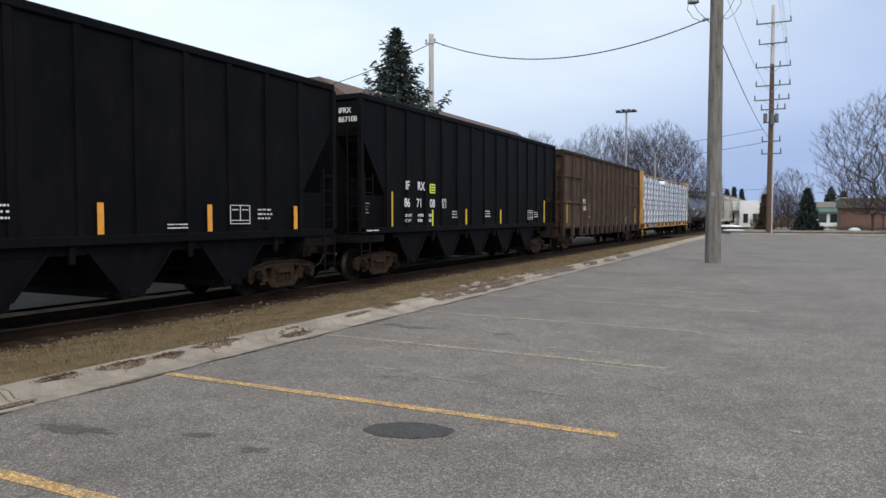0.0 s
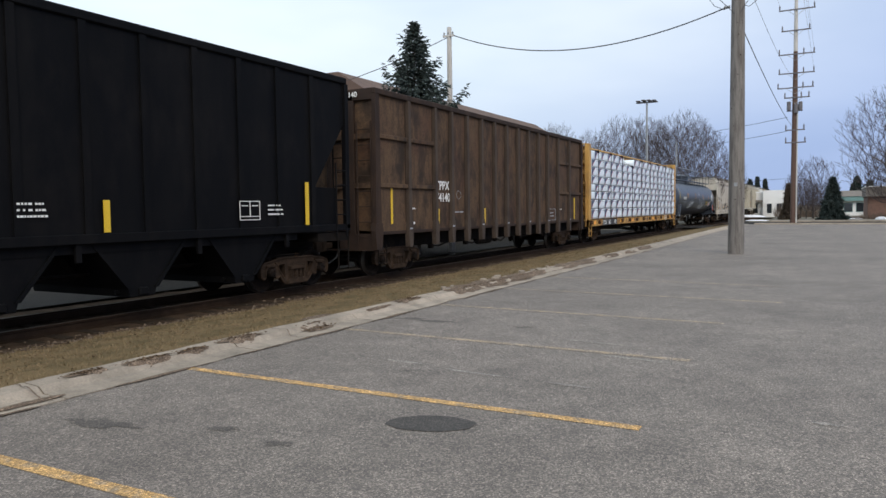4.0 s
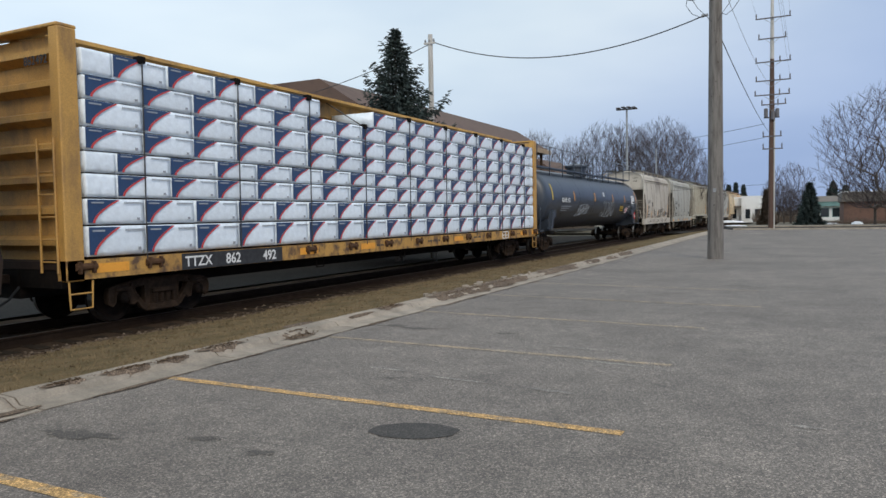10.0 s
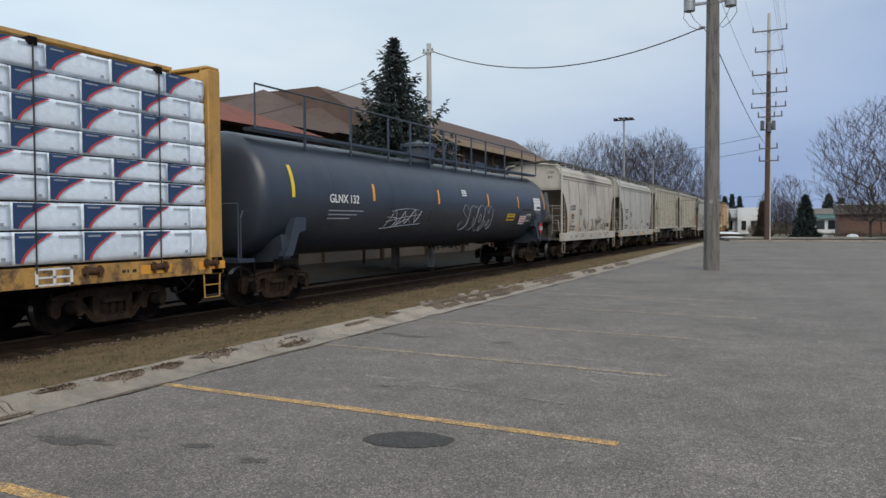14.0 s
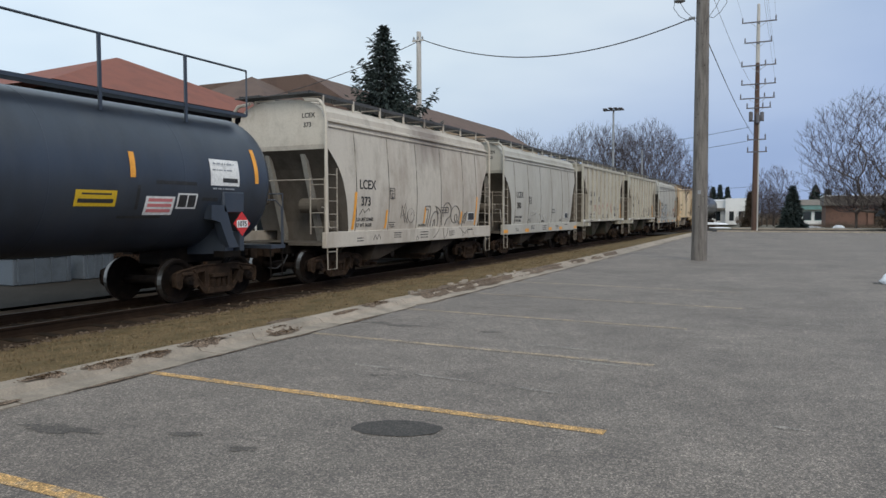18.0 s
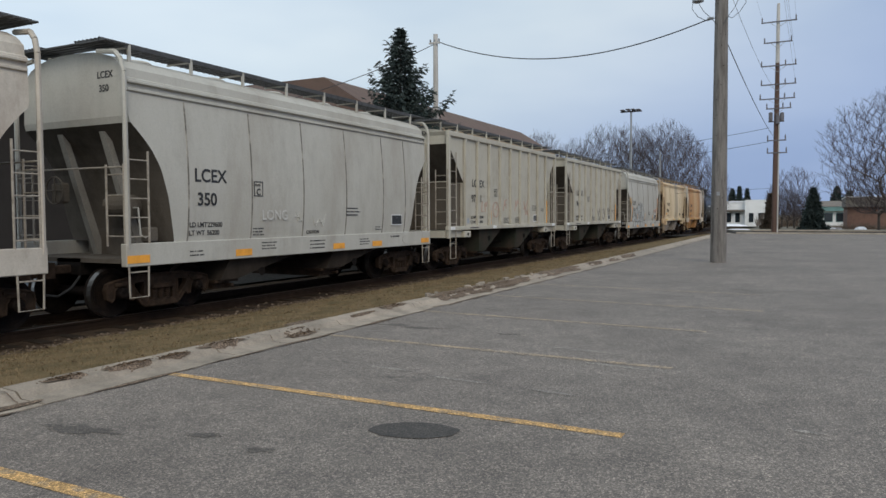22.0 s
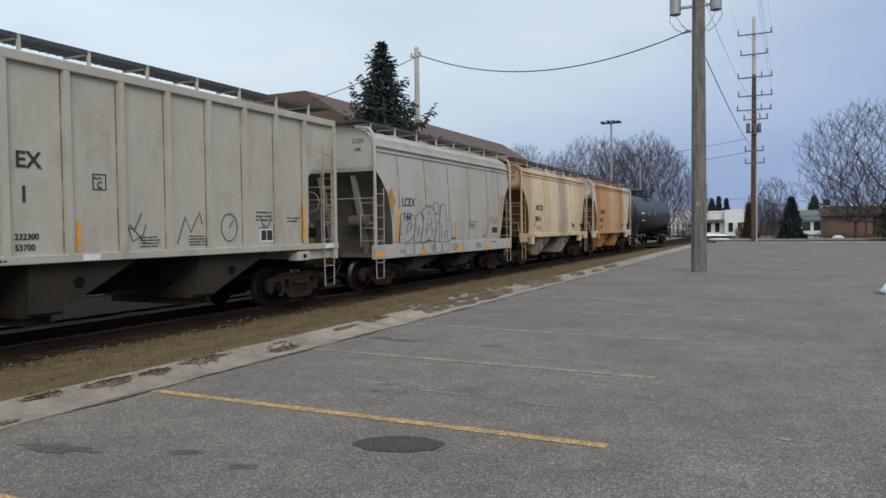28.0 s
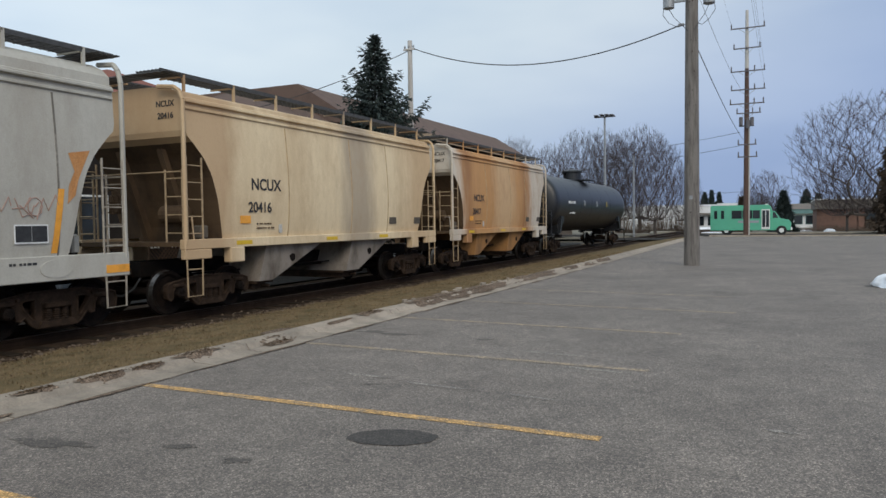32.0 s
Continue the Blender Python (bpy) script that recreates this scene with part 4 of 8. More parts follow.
def brake_gear(car, y, material):
    bm = bmesh.new()
    pipe(bm, [(-0.85 + 0.26 * math.cos(k * math.pi / 10), y, 2.35 + 0.26 * math.sin(k * math.pi / 10)) for k in range(21)], 0.016)
    for a in (0.0, math.pi / 2):
        rod(bm, (-0.85 - 0.26 * math.cos(a), y, 2.35 - 0.26 * math.sin(a)), (-0.85 + 0.26 * math.cos(a), y, 2.35 + 0.26 * math.sin(a)), 0.012, None, 6)
    part("brake_wheel", bm, material, car)
    part("brake_housing", box(bmesh.new(), -1.02, -0.68, y + 0.03, y + 0.22, 2.1, 2.5, 0.04), material, car)


def car_root(name, u, length, label, category):
    car = tagged(new(name), label, category, "cars of the freight train")
    CAR.append((car, u))
    return car


def coal_hopper(u, length, road, number):
    car = car_root("open_hopper_car", u, length, "black steel open-top hopper car with white lettering", "freight car")
    top, sill = 5.12, 1.40
    b = M["black"]
    part("body", loft([(sill, W - 0.06, 1.3), (2.42, W - 0.06, 1.3), (4.0, W - 0.06, 0.12), (top - 0.16, W - 0.06, 0.12)], length), b, car)
    bm = bmesh.new()
    box(bm, -W, W, 0.05, length - 0.05, top - 0.16, top, 0.02)
    part("top_chord", bm, b, car)
    for s in (-1, 1):
        part("side_sill", box(bmesh.new(), min(s * W, s * (W - 0.12)), max(s * W, s * (W - 0.12)), 0.0, length, sill - 0.06, sill + 0.10, 0.01), b, car)
        for y0, y1 in ((0.3, 1.32), (length - 1.32, length - 0.3)):
            part("end_web", box(bmesh.new(), min(s * 1.30, s * 1.36), max(s * 1.30, s * 1.36), y0, y1, sill, 2.40), b, car)
        n = 13
        for i in range(n):
            y = 1.42 + (length - 2.84) * i / (n - 1)
            part("side_post", prism(bmesh.new(), [(y - 0.07, sill), (y + 0.07, sill), (y + 0.07, top - 0.16), (y - 0.07, top - 0.16)], min(s * (W - 0.07), s * (W - 0.015)), max(s * (W - 0.07), s * (W - 0.015))), b, car)
        for y in (0.08, length - 0.08):
            part("corner_post", box(bmesh.new(), min(s * W, s * (W - 0.12)), max(s * W, s * (W - 0.12)), y - 0.07, y + 0.07, sill, top - 0.16), b, car)
    for y, s in ((0.05, 1), (length - 0.05, -1)):
        ladder(car, (W - 0.05, y, 1.2), (W - 0.05, y, 4.4), 0.42, 9, b, 0.013, (-1, 0, 0))
        ladder(car, (W, y + s * 0.12, 1.2), (W, y + s * 0.12, 3.0), 0.4, 5, b, 0.013, (0, s, 0))
        stirrup(car, W - 0.04, y, s, M["grime"], 1.3)
        part("end_platform", box(bmesh.new(), -W + 0.05, W - 0.05, min(y, y + s * 1.2), max(y, y + s * 1.2), 1.1, 1.3), M["grime"], car)
    for i in range(5):
        y = 3.02 + 2.55 * i + (length - 16.8) * 0.5
        c = part("discharge_chute", prism(bmesh.new(), [(y - 1.02, 1.34), (y - 0.30, 0.50), (y - 0.26, 0.36), (y + 0.26, 0.36), (y + 0.30, 0.50), (y + 1.02, 1.34)], -1.38, 1.38), b, car)
        bm = bmesh.new()
        for e in (-1, 1):
            prism(bm, [(y + e * 1.02, 1.33), (y + e * 0.94, 1.33), (y + e * 0.24, 0.50), (y + e * 0.32, 0.50)], 1.381, 1.42)
        rod(bm, (1.1, y - 0.36, 0.44), (1.1, y + 0.36, 0.44), 0.04)
        box(bm, 1.25, 1.44, y - 0.10, y + 0.10, 0.38, 0.52, 0.02)
        part("gate_latch", bm, b, c)
        part("sill_bracket", box(bmesh.new(), W - 0.1, W - 0.04, 4.25 + 2.55 * i, 4.35 + 2.55 * i, sill - 0.36, sill - 0.062), b, car)
    part("hopper_floor", box(bmesh.new(), -1.4, 1.4, 1.9, length - 1.9, 1.18, sill - 0.002), b, car)
    for y, k in ((0.0, 1), (length, -1)):
        part("end_gusset", prism(bmesh.new(), [(y + k * 0.14, 3.95), (y + k * 1.31, 2.42), (y + k * 1.31, sill - 0.1), (y + k * 0.45, sill - 0.1)], -0.7, 0.7), b, car)
    centre_sill(car, length, M["grime"])
    for y in (1.6, length - 1.6):
        truck(car, y)
    coupler(car, 0.0, -1)
    coupler(car, length, 1)
    x = W - 0.012
    side_letters(road[:2], 0.36, M["white"], car, x, 2.42, 2.62)
    side_letters(road[2:], 0.36, M["white"], car, x, 3.16, 2.62)
    side_letters(number[:2], 0.36, M["white"], car, x, 2.34, 2.10)
    side_letters(number[2:4], 0.36, M["white"], car, x, 3.10, 2.10)
    side_letters(number[4:], 0.36, M["white"], car, x, 3.97, 2.10)
    mark("reporting_label", car, M["lime"], x, 3.98, 4.34, 2.54, 2.84, "lime yellow label")
    mark("reflective_stripe", car, M["lime"], x, 4.14, 4.21, 1.51, 2.02, "lime yellow stripe")
    for y in ((6.65, 9.85, 12.36, 15.08) if u < 0 else (6.65, 9.85, 15.1)):
        mark("reflective_stripe", car, M["ochre"] if u > 0 else M["orange"], x + 0.01, y, y + 0.12, 1.52, 2.06 if y < 15 or u < 0 else 2.5, "amber reflective stripe")
    for z, words in ((1.80, ("LD LMT", "154700", "LBS")), (1.64, ("LT WT", "85300", "LBS"))):
        for y, word in zip((2.39, 3.17, 3.90), words):
            side_letters(word, 0.125, M["white"], car, x, y, z)
    bm = bmesh.new()
    for a, b2, c, d in ((4.85, 5.12, 2.08, 2.10), (4.85, 5.12, 2.36, 2.38), (4.85, 4.87, 2.08, 2.38), (5.10, 5.12, 2.08, 2.38)):
        box(bm, x - 0.004, x + 0.006, a, b2, c, d)
    part("plate_stencil", bm, M["white"], car)
    side_letters("PLATE", 0.075, M["white"], car, x, 4.87, 2.28)
    side_letters("F", 0.17, M["white"], car, x, 4.93, 2.12)
    mark("reflective_stripe", car, M["ochre"], x + 0.01, 1.60, 1.665, 1.52, 2.52, "thin yellow reflective stripe")
    for i in range(3):
        mark("label_bar", car, M["ink"], x + 0.005, 4.02, 4.30, 2.58 + 0.085 * i, 2.62 + 0.085 * i)
    text_bars(car, M["white"], x, 5.6, 1.95, 3, 0.45, 0.05)
    text_bars(car, M["white"], x, 7.75 if u < 0 else 8.4, 1.98, 3, 0.6 if u < 0 else 0.5, 0.05)
    if u < 0:
        text_bars(car, M["white"], x, 11.35, 1.66, 2, 0.6, 0.035)
    text_bars(car, M["white"], x, 13.85, 1.95, 3, 0.5, 0.05)
    text_bars(car, M["white"], W + 0.004, 0.26, 1.41, 1, 0.66, 0.045)
    text_bars(car, M["print"], 1.365, 0.35, 2.16, 4, 0.32, 0.045)
    bm = bmesh.new()
    for a, b2, c, d in ((13.0, 13.6, 1.66, 1.675), (13.0, 13.6, 2.045, 2.06), (13.0, 13.015, 1.66, 2.06), (13.585, 13.6, 1.66, 2.06), (13.295, 13.31, 1.74, 2.045), (13.02, 13.58, 1.73, 1.745), (13.06, 13.24, 1.95, 1.97), (13.36, 13.54, 1.95, 1.97)):
        box(bm, x - 0.004, x + 0.006, a, b2, c, d)
    part("inspection_stencil", bm, M["white"], car)
    for i in range(2):
        end_letters(("867108" if i else road), 0.2, M["white"], car, 0.75, 0.11, 4.62 - 0.24 * i)
    return car


def gondola(u, length):
    car = car_root("high_side_gondola", u, length, "rusty brown high-sided gondola car with ribbed sides", "freight car")
    b, top, low = M["brown"], 5.08, 1.18
    for nm, x0, x1, y0, y1, z1 in (("side_panel", W - 0.13, W - 0.09, 0.1, length - 0.1, top - 0.05), ("side_panel", -W + 0.09, -W + 0.13, 0.1, length - 0.1, top - 0.05), ("end_panel", -W + 0.09, W - 0.09, 0.10, 0.15, top - 0.05),
                                   ("end_panel", -W + 0.09, W - 0.09, length - 0.15, length - 0.1, top - 0.05), ("floor", -W + 0.1, W - 0.1, 0.1, length - 0.1, low + 0.1)):
        part(nm, box(bmesh.new(), x0, x1, y0, y1, low, z1), b, car)
    posts = [0.09, 1.76, 3.34, 4.43, 5.55, 6.67, 7.78, 8.88, 9.98, 11.08, 12.18, 13.28, 14.62, 16.15, length - 0.09]
    for s in (-1, 1):
        part("top_chord", box(bmesh.new(), min(s * (W - 0.14), s * W), max(s * (W - 0.14), s * W), 0.0, length, top - 0.16, top, 0.02), M["brown_dark"], car)
        part("side_sill", box(bmesh.new(), min(s * (W - 0.14), s * (W - 0.06)), max(s * (W - 0.14), s * (W - 0.06)), 0.0, length, low - 0.02, low + 0.07, 0.01), M["brown_dark"], car)
        part("floor_beam", box(bmesh.new(), min(s * 0.85, s * 0.95), max(s * 0.85, s * 0.95), 0.4, length - 0.4, 0.76, low), M["grime"], car)
        for i, y in enumerate(posts):
            w = 0.085 if 0 < i < len(posts) - 1 else 0.13
            bm = bmesh.new()
            prism(bm, [(y - w, low + 0.2), (y + w, low + 0.2), (y + w * 0.72, top - 0.16), (y - w * 0.72, top - 0.16)], min(s * (W - 0.1), s * (W + 0.02)), max(s * (W - 0.1), s * (W + 0.02)))
            prism(bm, [(y - w * 1.05, 0.78), (y + w * 1.05, 0.78), (y + w * 1.5, low + 0.10), (y + w * 1.25, low + 0.3), (y - w * 1.25, low + 0.3), (y - w * 1.5, low + 0.10)], min(s * (W - 0.12), s * (W + 0.028)), max(s * (W - 0.12), s * (W + 0.028)))
            part("side_post", bm, M["brown_dark"] if i in (0, len(posts) - 1) else M["brown_post"], car)
            # a dark strip paints the shade along each post's near edge
            if s > 0 and 0 < i < len(posts) - 1:
                part("weld_seam", prism(bmesh.new(), [(y - w, low + 0.3), (y - w - 0.045, low + 0.3), (y - w * 0.72 - 0.035, top - 0.2), (y - w * 0.72, top - 0.2)], W - 0.091, W - 0.085), M["brown_dark"], car, "dark strip for the shade beside the post")
        for z in (3.82, 2.50):
            for y0, y1 in ((0.2, 1.68), (1.85, 3.26), (14.7, 16.06), (16.24, length - 0.2)):
                part("side_rail", box(bmesh.new(), min(s * (W - 0.1), s * (W - 0.01)), max(s * (W - 0.1), s * (W - 0.01)), y0, y1, z - 0.06, z + 0.06, 0.015), b, car)
    for y, s in ((0.1, 1), (length - 0.1, -1)):
        for x in (-0.75, 0.0, 0.75):
            part("end_post", box(bmesh.new(), x - 0.09, x + 0.09, min(y, y - s * 0.1), max(y, y - s * 0.1), low, top - 0.1, 0.015), M["brown_dark"], car)
        for z in (3.82, 2.50):
            part("end_rail", box(bmesh.new(), -W + 0.1, W - 0.1, min(y, y - s * 0.08), max(y, y - s * 0.08), z - 0.07, z + 0.07), b, car)
        part("top_chord", box(bmesh.new(), -W + 0.1, W - 0.1, min(y + s * 0.05, y - s * 0.1), max(y + s * 0.05, y - s * 0.1), top - 0.3, top - 0.004), M["brown_dark"], car)
        ladder(car, (W - 0.15, y - s * 0.1, 0.9), (W - 0.15, y - s * 0.1, 4.2), 0.45, 8, M["brown_dark"], 0.014, (-1, 0, 0))
        stirrup(car, W - 0.04, y, s, M["grime"], 0.9)
        part("end_sill", box(bmesh.new(), -W + 0.05, W - 0.05, min(y - s * 0.1, y + s * 0.25), max(y - s * 0.1, y + s * 0.25), 0.74, low + 0.02), M["brown_dark"], car)
    centre_sill(car, length, M["grime"])
    gr = random.Random(17)
    for i in range(5):
        y = 3.6 + i * 2.5
        part("brake_lever", pipe(bmesh.new(), [(0.9, y, 0.80), (0.95, y + 0.4, 0.70), (0.95, y + 0.9, 0.72 - 0.12 * gr.random()), (0.9, y + 1.5, 0.74), (0.9, y + 2.4, 0.80)], 0.026), M["grime"], car)
        part("brake_hanger", box(bmesh.new(), 0.84, 1.0, y + 0.35, y + 0.5, 0.60, 0.80, 0.02), M["grime"], car)
    part("brake_cylinder", lathe(bmesh.new(), [(7.6, 0.06), (7.65, 0.17), (8.6, 0.17), (8.65, 0.06)], (0.85, 0, 0.72), "y", 14), M["grime"], car)
    for i, y in enumerate(posts[1:-1]):
        if i % 2 == 0:
            mark("post_stencil", car, M["print"], W + 0.03, y - 0.08, y + 0.06, low + 0.10, low + 0.14)
    for y in (1.75, length - 1.75):
        truck(car, y)
    coupler(car, 0.0, -1)
    coupler(car, length, 1)
    x = W - 0.085
    side_letters("TPPX", 0.375, M["white"], car, x, 3.45, 2.45)
    side_letters("74140", 0.375, M["white"], car, x, 3.45, 2.08)
    end_letters("74140", 0.2, M["white"], car, 0.5, -0.03, 4.86)
    for y, z0, z1 in ((0.85, 1.45, 2.5), (3.55, 1.35, 1.85), (6.95, 1.35, 1.85), (10.15, 1.35, 1.85), (13.5, 1.35, 1.9), (17.0, 1.3, 2.3)):
        mark("reflective_stripe", car, M["ochre"], x + 0.006, y, y + (0.09 if y < 1 else 0.10), z0, z1, "yellow reflective stripe")
    text_bars(car, M["white"], x, 1.95, 1.85, 1, 0.22, 0.06)
    text_bars(car, M["white"], x, 1.95, 1.42, 1, 0.25, 0.09)
    text_bars(car, M["print"], x, 4.7, 1.72, 1, 0.62, 0.06)
    part("sprayed_loop", pipe(bmesh.new(), [(x, 5.0 + 0.16 * math.cos(k / 2), 2.30 + 0.13 * math.sin(k / 2)) for k in range(13)], 0.006, 4), M["print"], car, "faded chalk ring")
    text_bars(car, M["white"], x, 15.0, 1.75, 1, 0.25, 0.07)
    bm = bmesh.new()
    for a, b2, c, d in ((13.62, 14.4, 1.30, 1.315), (13.62, 14.4, 1.785, 1.80), (13.62, 13.635, 1.30, 1.80), (14.385, 14.4, 1.30, 1.80)):
        box(bm, x - 0.004, x + 0.006, a, b2, c, d)
    part("inspection_stencil", bm, M["print"], car, "worn grey stencil frame")
    text_bars(car, M["print"], x, 13.72, 1.60, 2, 0.5, 0.07)
    return car


ROWS = [1.23, 1.77, 2.23, 2.65, 3.02, 3.42, 3.88, 4.28, 4.72]


def wrap_pack_meshes(h, l):
    """The pieces of one wrapped timber pack: wrap, printed corner, red sweep, small print."""
    bm = bmesh.new()
    n = 12
    rings = []
    sides = ((0.0, 0.015), (1.35, -0.004), (1.365, h * 0.16), (1.368, h * 0.38), (1.368, h * 0.62), (1.365, h * 0.84), (1.35, h - 0.01), (0.0, h - 0.01))
    for i in range(n + 1):
        y = l * i / n
        ring = []
        for x, z in sides:
            # the film sags and puckers between the boards
            j = 0.015 * noise.noise((x * 3, y * 6, z * 9 + h * 7)) + 0.010 * noise.noise((x, y * 15, z * 22))
            ring.append(bm.verts.new((x + min(j, 0.018), y, z - (0.012 * max(0, noise.noise((y * 3, h, 1))) if z < 0.01 else 0))))
        rings.append(ring)
    m = len(sides)
    for a, b in zip(rings, rings[1:]):
        for k in range(m):
            bm.faces.new((a[k], a[(k + 1) % m], b[(k + 1) % m], b[k]))
    bm.faces.new(rings[0])
    bm.faces.new(rings[-1][::-1])
    body = meshed("plastic_wrap", bm, M["wrap"], True)
    x = 1.392

    def sweep(k):
        """The red arc's edge, from low on the one side to the top on the other."""
        return 0.10 + 0.50 * (k ** 1.7), h * (0.05 + 0.90 * k)
    bm = bmesh.new()
    top, cv = [], []
    for i in range(11):
        cv.append(sweep(i / 10))
    a = [bm.verts.new((x, 0.012, z)) for y, z in cv]
    b = [bm.verts.new((x, y, z)) for y, z in cv]
    for i in range(10):
        bm.faces.new((a[i], b[i], b[i + 1], a[i + 1]))
    blue = meshed("navy_print", bm, M["wrap_blue"])
    bm = bmesh.new()
    b = [bm.verts.new((x + 0.002, y, z)) for y, z in cv]
    c = [bm.verts.new((x + 0.002, y + 0.042, z - 0.01)) for y, z in cv]
    for i in range(10):
        bm.faces.new((b[i], c[i], c[i + 1], b[i + 1]))
    red = meshed("red_print", bm, M["wrap_red"])
    bm = bmesh.new()
    r = random.Random(int(h * 100))
    y = 0.74
    while y < min(l - 0.05, 1.14):
        w = r.uniform(0.02, 0.05)
        box(bm, x - 0.004, x + 0.001, y, y + w, h * 0.80, h * 0.87)
        y += w + 0.012
    box(bm, x - 0.004, x + 0.001, min(1.0, l - 0.15), min(1.0, l - 0.15) + 0.06, h * 0.14, h * 0.24)
    box(bm, x - 0.004, x + 0.0045, 0.08, 0.32, h * 0.80, h * 0.86)
    return body, blue, red, meshed("small_print", bm, M["print"])


def centrebeam(u, length):
    car = car_root("centerbeam_flatcar", u, length, "weathered amber centerbeam flatcar loaded with wrapped timber", "freight car")
    b = M["amber"]
    deck, top = 1.20, 4.97
    part("deck", box(bmesh.new(), -1.40, 1.40, 0.0, length, deck - 0.14, deck - 0.01), M["brown_dark"], car)
    for s in (-1, 1):
        part("side_sill", prism(bmesh.new(), [(0.0, 0.88), (length, 0.88), (length, deck), (0.0, deck)], min(s * 1.40, s * W), max(s * 1.40, s * W)), M["amber_rusty"], car, "amber side sill with scraped paint")
        for y, s2 in ((0.0, 1), (length, -1)):
            part("bulkhead_post", box(bmesh.new(), min(s * (W - 0.24), s * W), max(s * (W - 0.24), s * W), min(y, y + s2 * 0.34), max(y, y + s2 * 0.34), 0.86, top, 0.02), b, car)
    for y, s2 in ((0.0, 1), (length, -1)):
        part("bulkhead_panel", box(bmesh.new(), -W + 0.2, W - 0.2, min(y + s2 * 0.26, y + s2 * 0.31), max(y + s2 * 0.26, y + s2 * 0.31), deck, top - 0.05), b, car)
        for i in range(7):
            z = deck + 0.25 + i * 0.52
            part("bulkhead_rib", prism(bmesh.new(), [(y + s2 * 0.08, z), (y + s2 * 0.27, z - 0.10), (y + s2 * 0.27, z + 0.16), (y + s2 * 0.08, z + 0.10)], -W + 0.22, W - 0.22), b, car)
        part("bulkhead_cap", box(bmesh.new(), -W + 0.02, W - 0.02, min(y, y + s2 * 0.36), max(y, y + s2 * 0.36), top, top + 0.06, 0.015), b, car)
        part("end_sill", box(bmesh.new(), -1.39, 1.39, min(y + s2 * 0.006, y + s2 * 0.26), max(y + s2 * 0.006, y + s2 * 0.26), 0.75, deck - 0.15), M["grime"], car)
        ladder(car, (0.95, y - s2 * 0.02, 1.0), (0.95, y - s2 * 0.02, 3.2), 0.42, 6, b, 0.014, (1, 0, 0))
        stirrup(car, W - 0.04, y + s2 * 0.06, s2, b, 0.86)
    # centre beam with posts
    part("centre_beam", prism(bmesh.new(), [(-0.52, top + 0.06), (0.52, top + 0.06), (0.52, top + 0.13), (0.2, top + 0.17), (-0.2, top + 0.17), (-0.52, top + 0.13)], 0.3, length - 0.3, "y"), b, car)
    part("centre_beam", box(bmesh.new(), -0.12, 0.12, 0.3, length - 0.3, top - 0.34, top + 0.06), b, car)
    for i in range(11):
        y = 1.2 + (length - 2.4) * i / 10
        part("centre_post", box(bmesh.new(), -0.09, 0.09, y - 0.1, y + 0.1, deck, top - 0.3), b, car)
    for i in range(12):
        y = (0.35, 1.75, 6.4, 8.2, 10.0, 11.8, 13.6, 15.4, 17.2, 19.6, 21.0, 22.3)[i]
        bm = bmesh.new()
        box(bm, W - 0.02, W + 0.07, y - 0.15, y - 0.11, deck - 0.22, deck - 0.02)
        box(bm, W - 0.02, W + 0.07, y + 0.11, y + 0.15, deck - 0.22, deck - 0.02)
        rod(bm, (W + 0.01, y - 0.19, deck - 0.11), (W + 0.01, y + 0.19, deck - 0.11), 0.062, None, 10)
        part("strap_winch", bm, M["winch"], car, "rusty strap winch")
    for y in (0.50, 6.0, 8.6, 14.3, 20.6, 22.0):
        mark("reflective_stripe", car, M["orange"], W + 0.004, y, y + 0.7, 0.97, 1.13, "orange reflective stripe")
    mark("number_panel", car, M["ink"], W + 0.003, 2.4, 5.35, 0.885, 1.195, "black number panel")
    side_letters("TTZX", 0.275, M["white"], car, W + 0.006, 2.48, 0.945)
    side_letters("862", 0.29, M["white"], car, W + 0.006, 3.57, 0.94)
    side_letters("492", 0.29, M["white"], car, W + 0.006, 4.70, 0.94)
    end_letters("862492", 0.2, M["ink"], car, 0.6, 0.05, 4.42)
    bm = bmesh.new()
    for a, b2, c, d in ((18.6, 19.25, 0.90, 0.93), (18.6, 19.25, 1.15, 1.18), (18.6, 18.65, 0.90, 1.18), (19.2, 19.25, 0.90, 1.18), (18.9, 18.95, 0.93, 1.15), (18.65, 19.2, 1.02, 1.05)):
        box(bm, W - 0.004, W + 0.006, a, b2, c, d)
    part("inspection_stencil", bm, M["white"], car, "white stencil frame")
    for y, l2 in ((12.4, 0.9), (15.9, 0.8), (20.2, 0.3), (9.4, 0.5)):
        text_bars(car, M["ink"], W + 0.003, y, 1.02, 1, l2, 0.08)
    for y in (6.9, 11.0, 15.6, 19.0):
        part("stake_pocket", pipe(bmesh.new(), [(W - 0.2, y, 0.88), (W - 0.2, y, 0.62), (W - 0.2, y + 0.28, 0.62), (W - 0.2, y + 0.28, 0.88)], 0.02), M["grime"], car)
    centre_sill(car, length, M["grime"], 0.55, 1.05)
    for y in (2.3, length - 2.3):
        truck(car, y)
    coupler(car, 0.0, -1)
    coupler(car, length, 1)

    # the load: wrapped packs in eight tiers on the near and the far side
    r = random.Random(3)
    kinds = {}
    for tier in range(8):
        z0, h = ROWS[tier], ROWS[tier + 1] - ROWS[tier] - 0.024
        y = 0.42 + (r.uniform(0, 0.03))
        shift = r.choice((0, 0, 0.35, 0.6))
        first = True
        while y < length - 0.5:
            l = 1.19 if not (first and shift) else shift
            l = min(l, length - 0.42 - y)
            first = False
            if tier == 7 and 6.7 < y + l * 0.5 < 9.2:
                y += l
                continue
            key = (tier, round(l, 1))
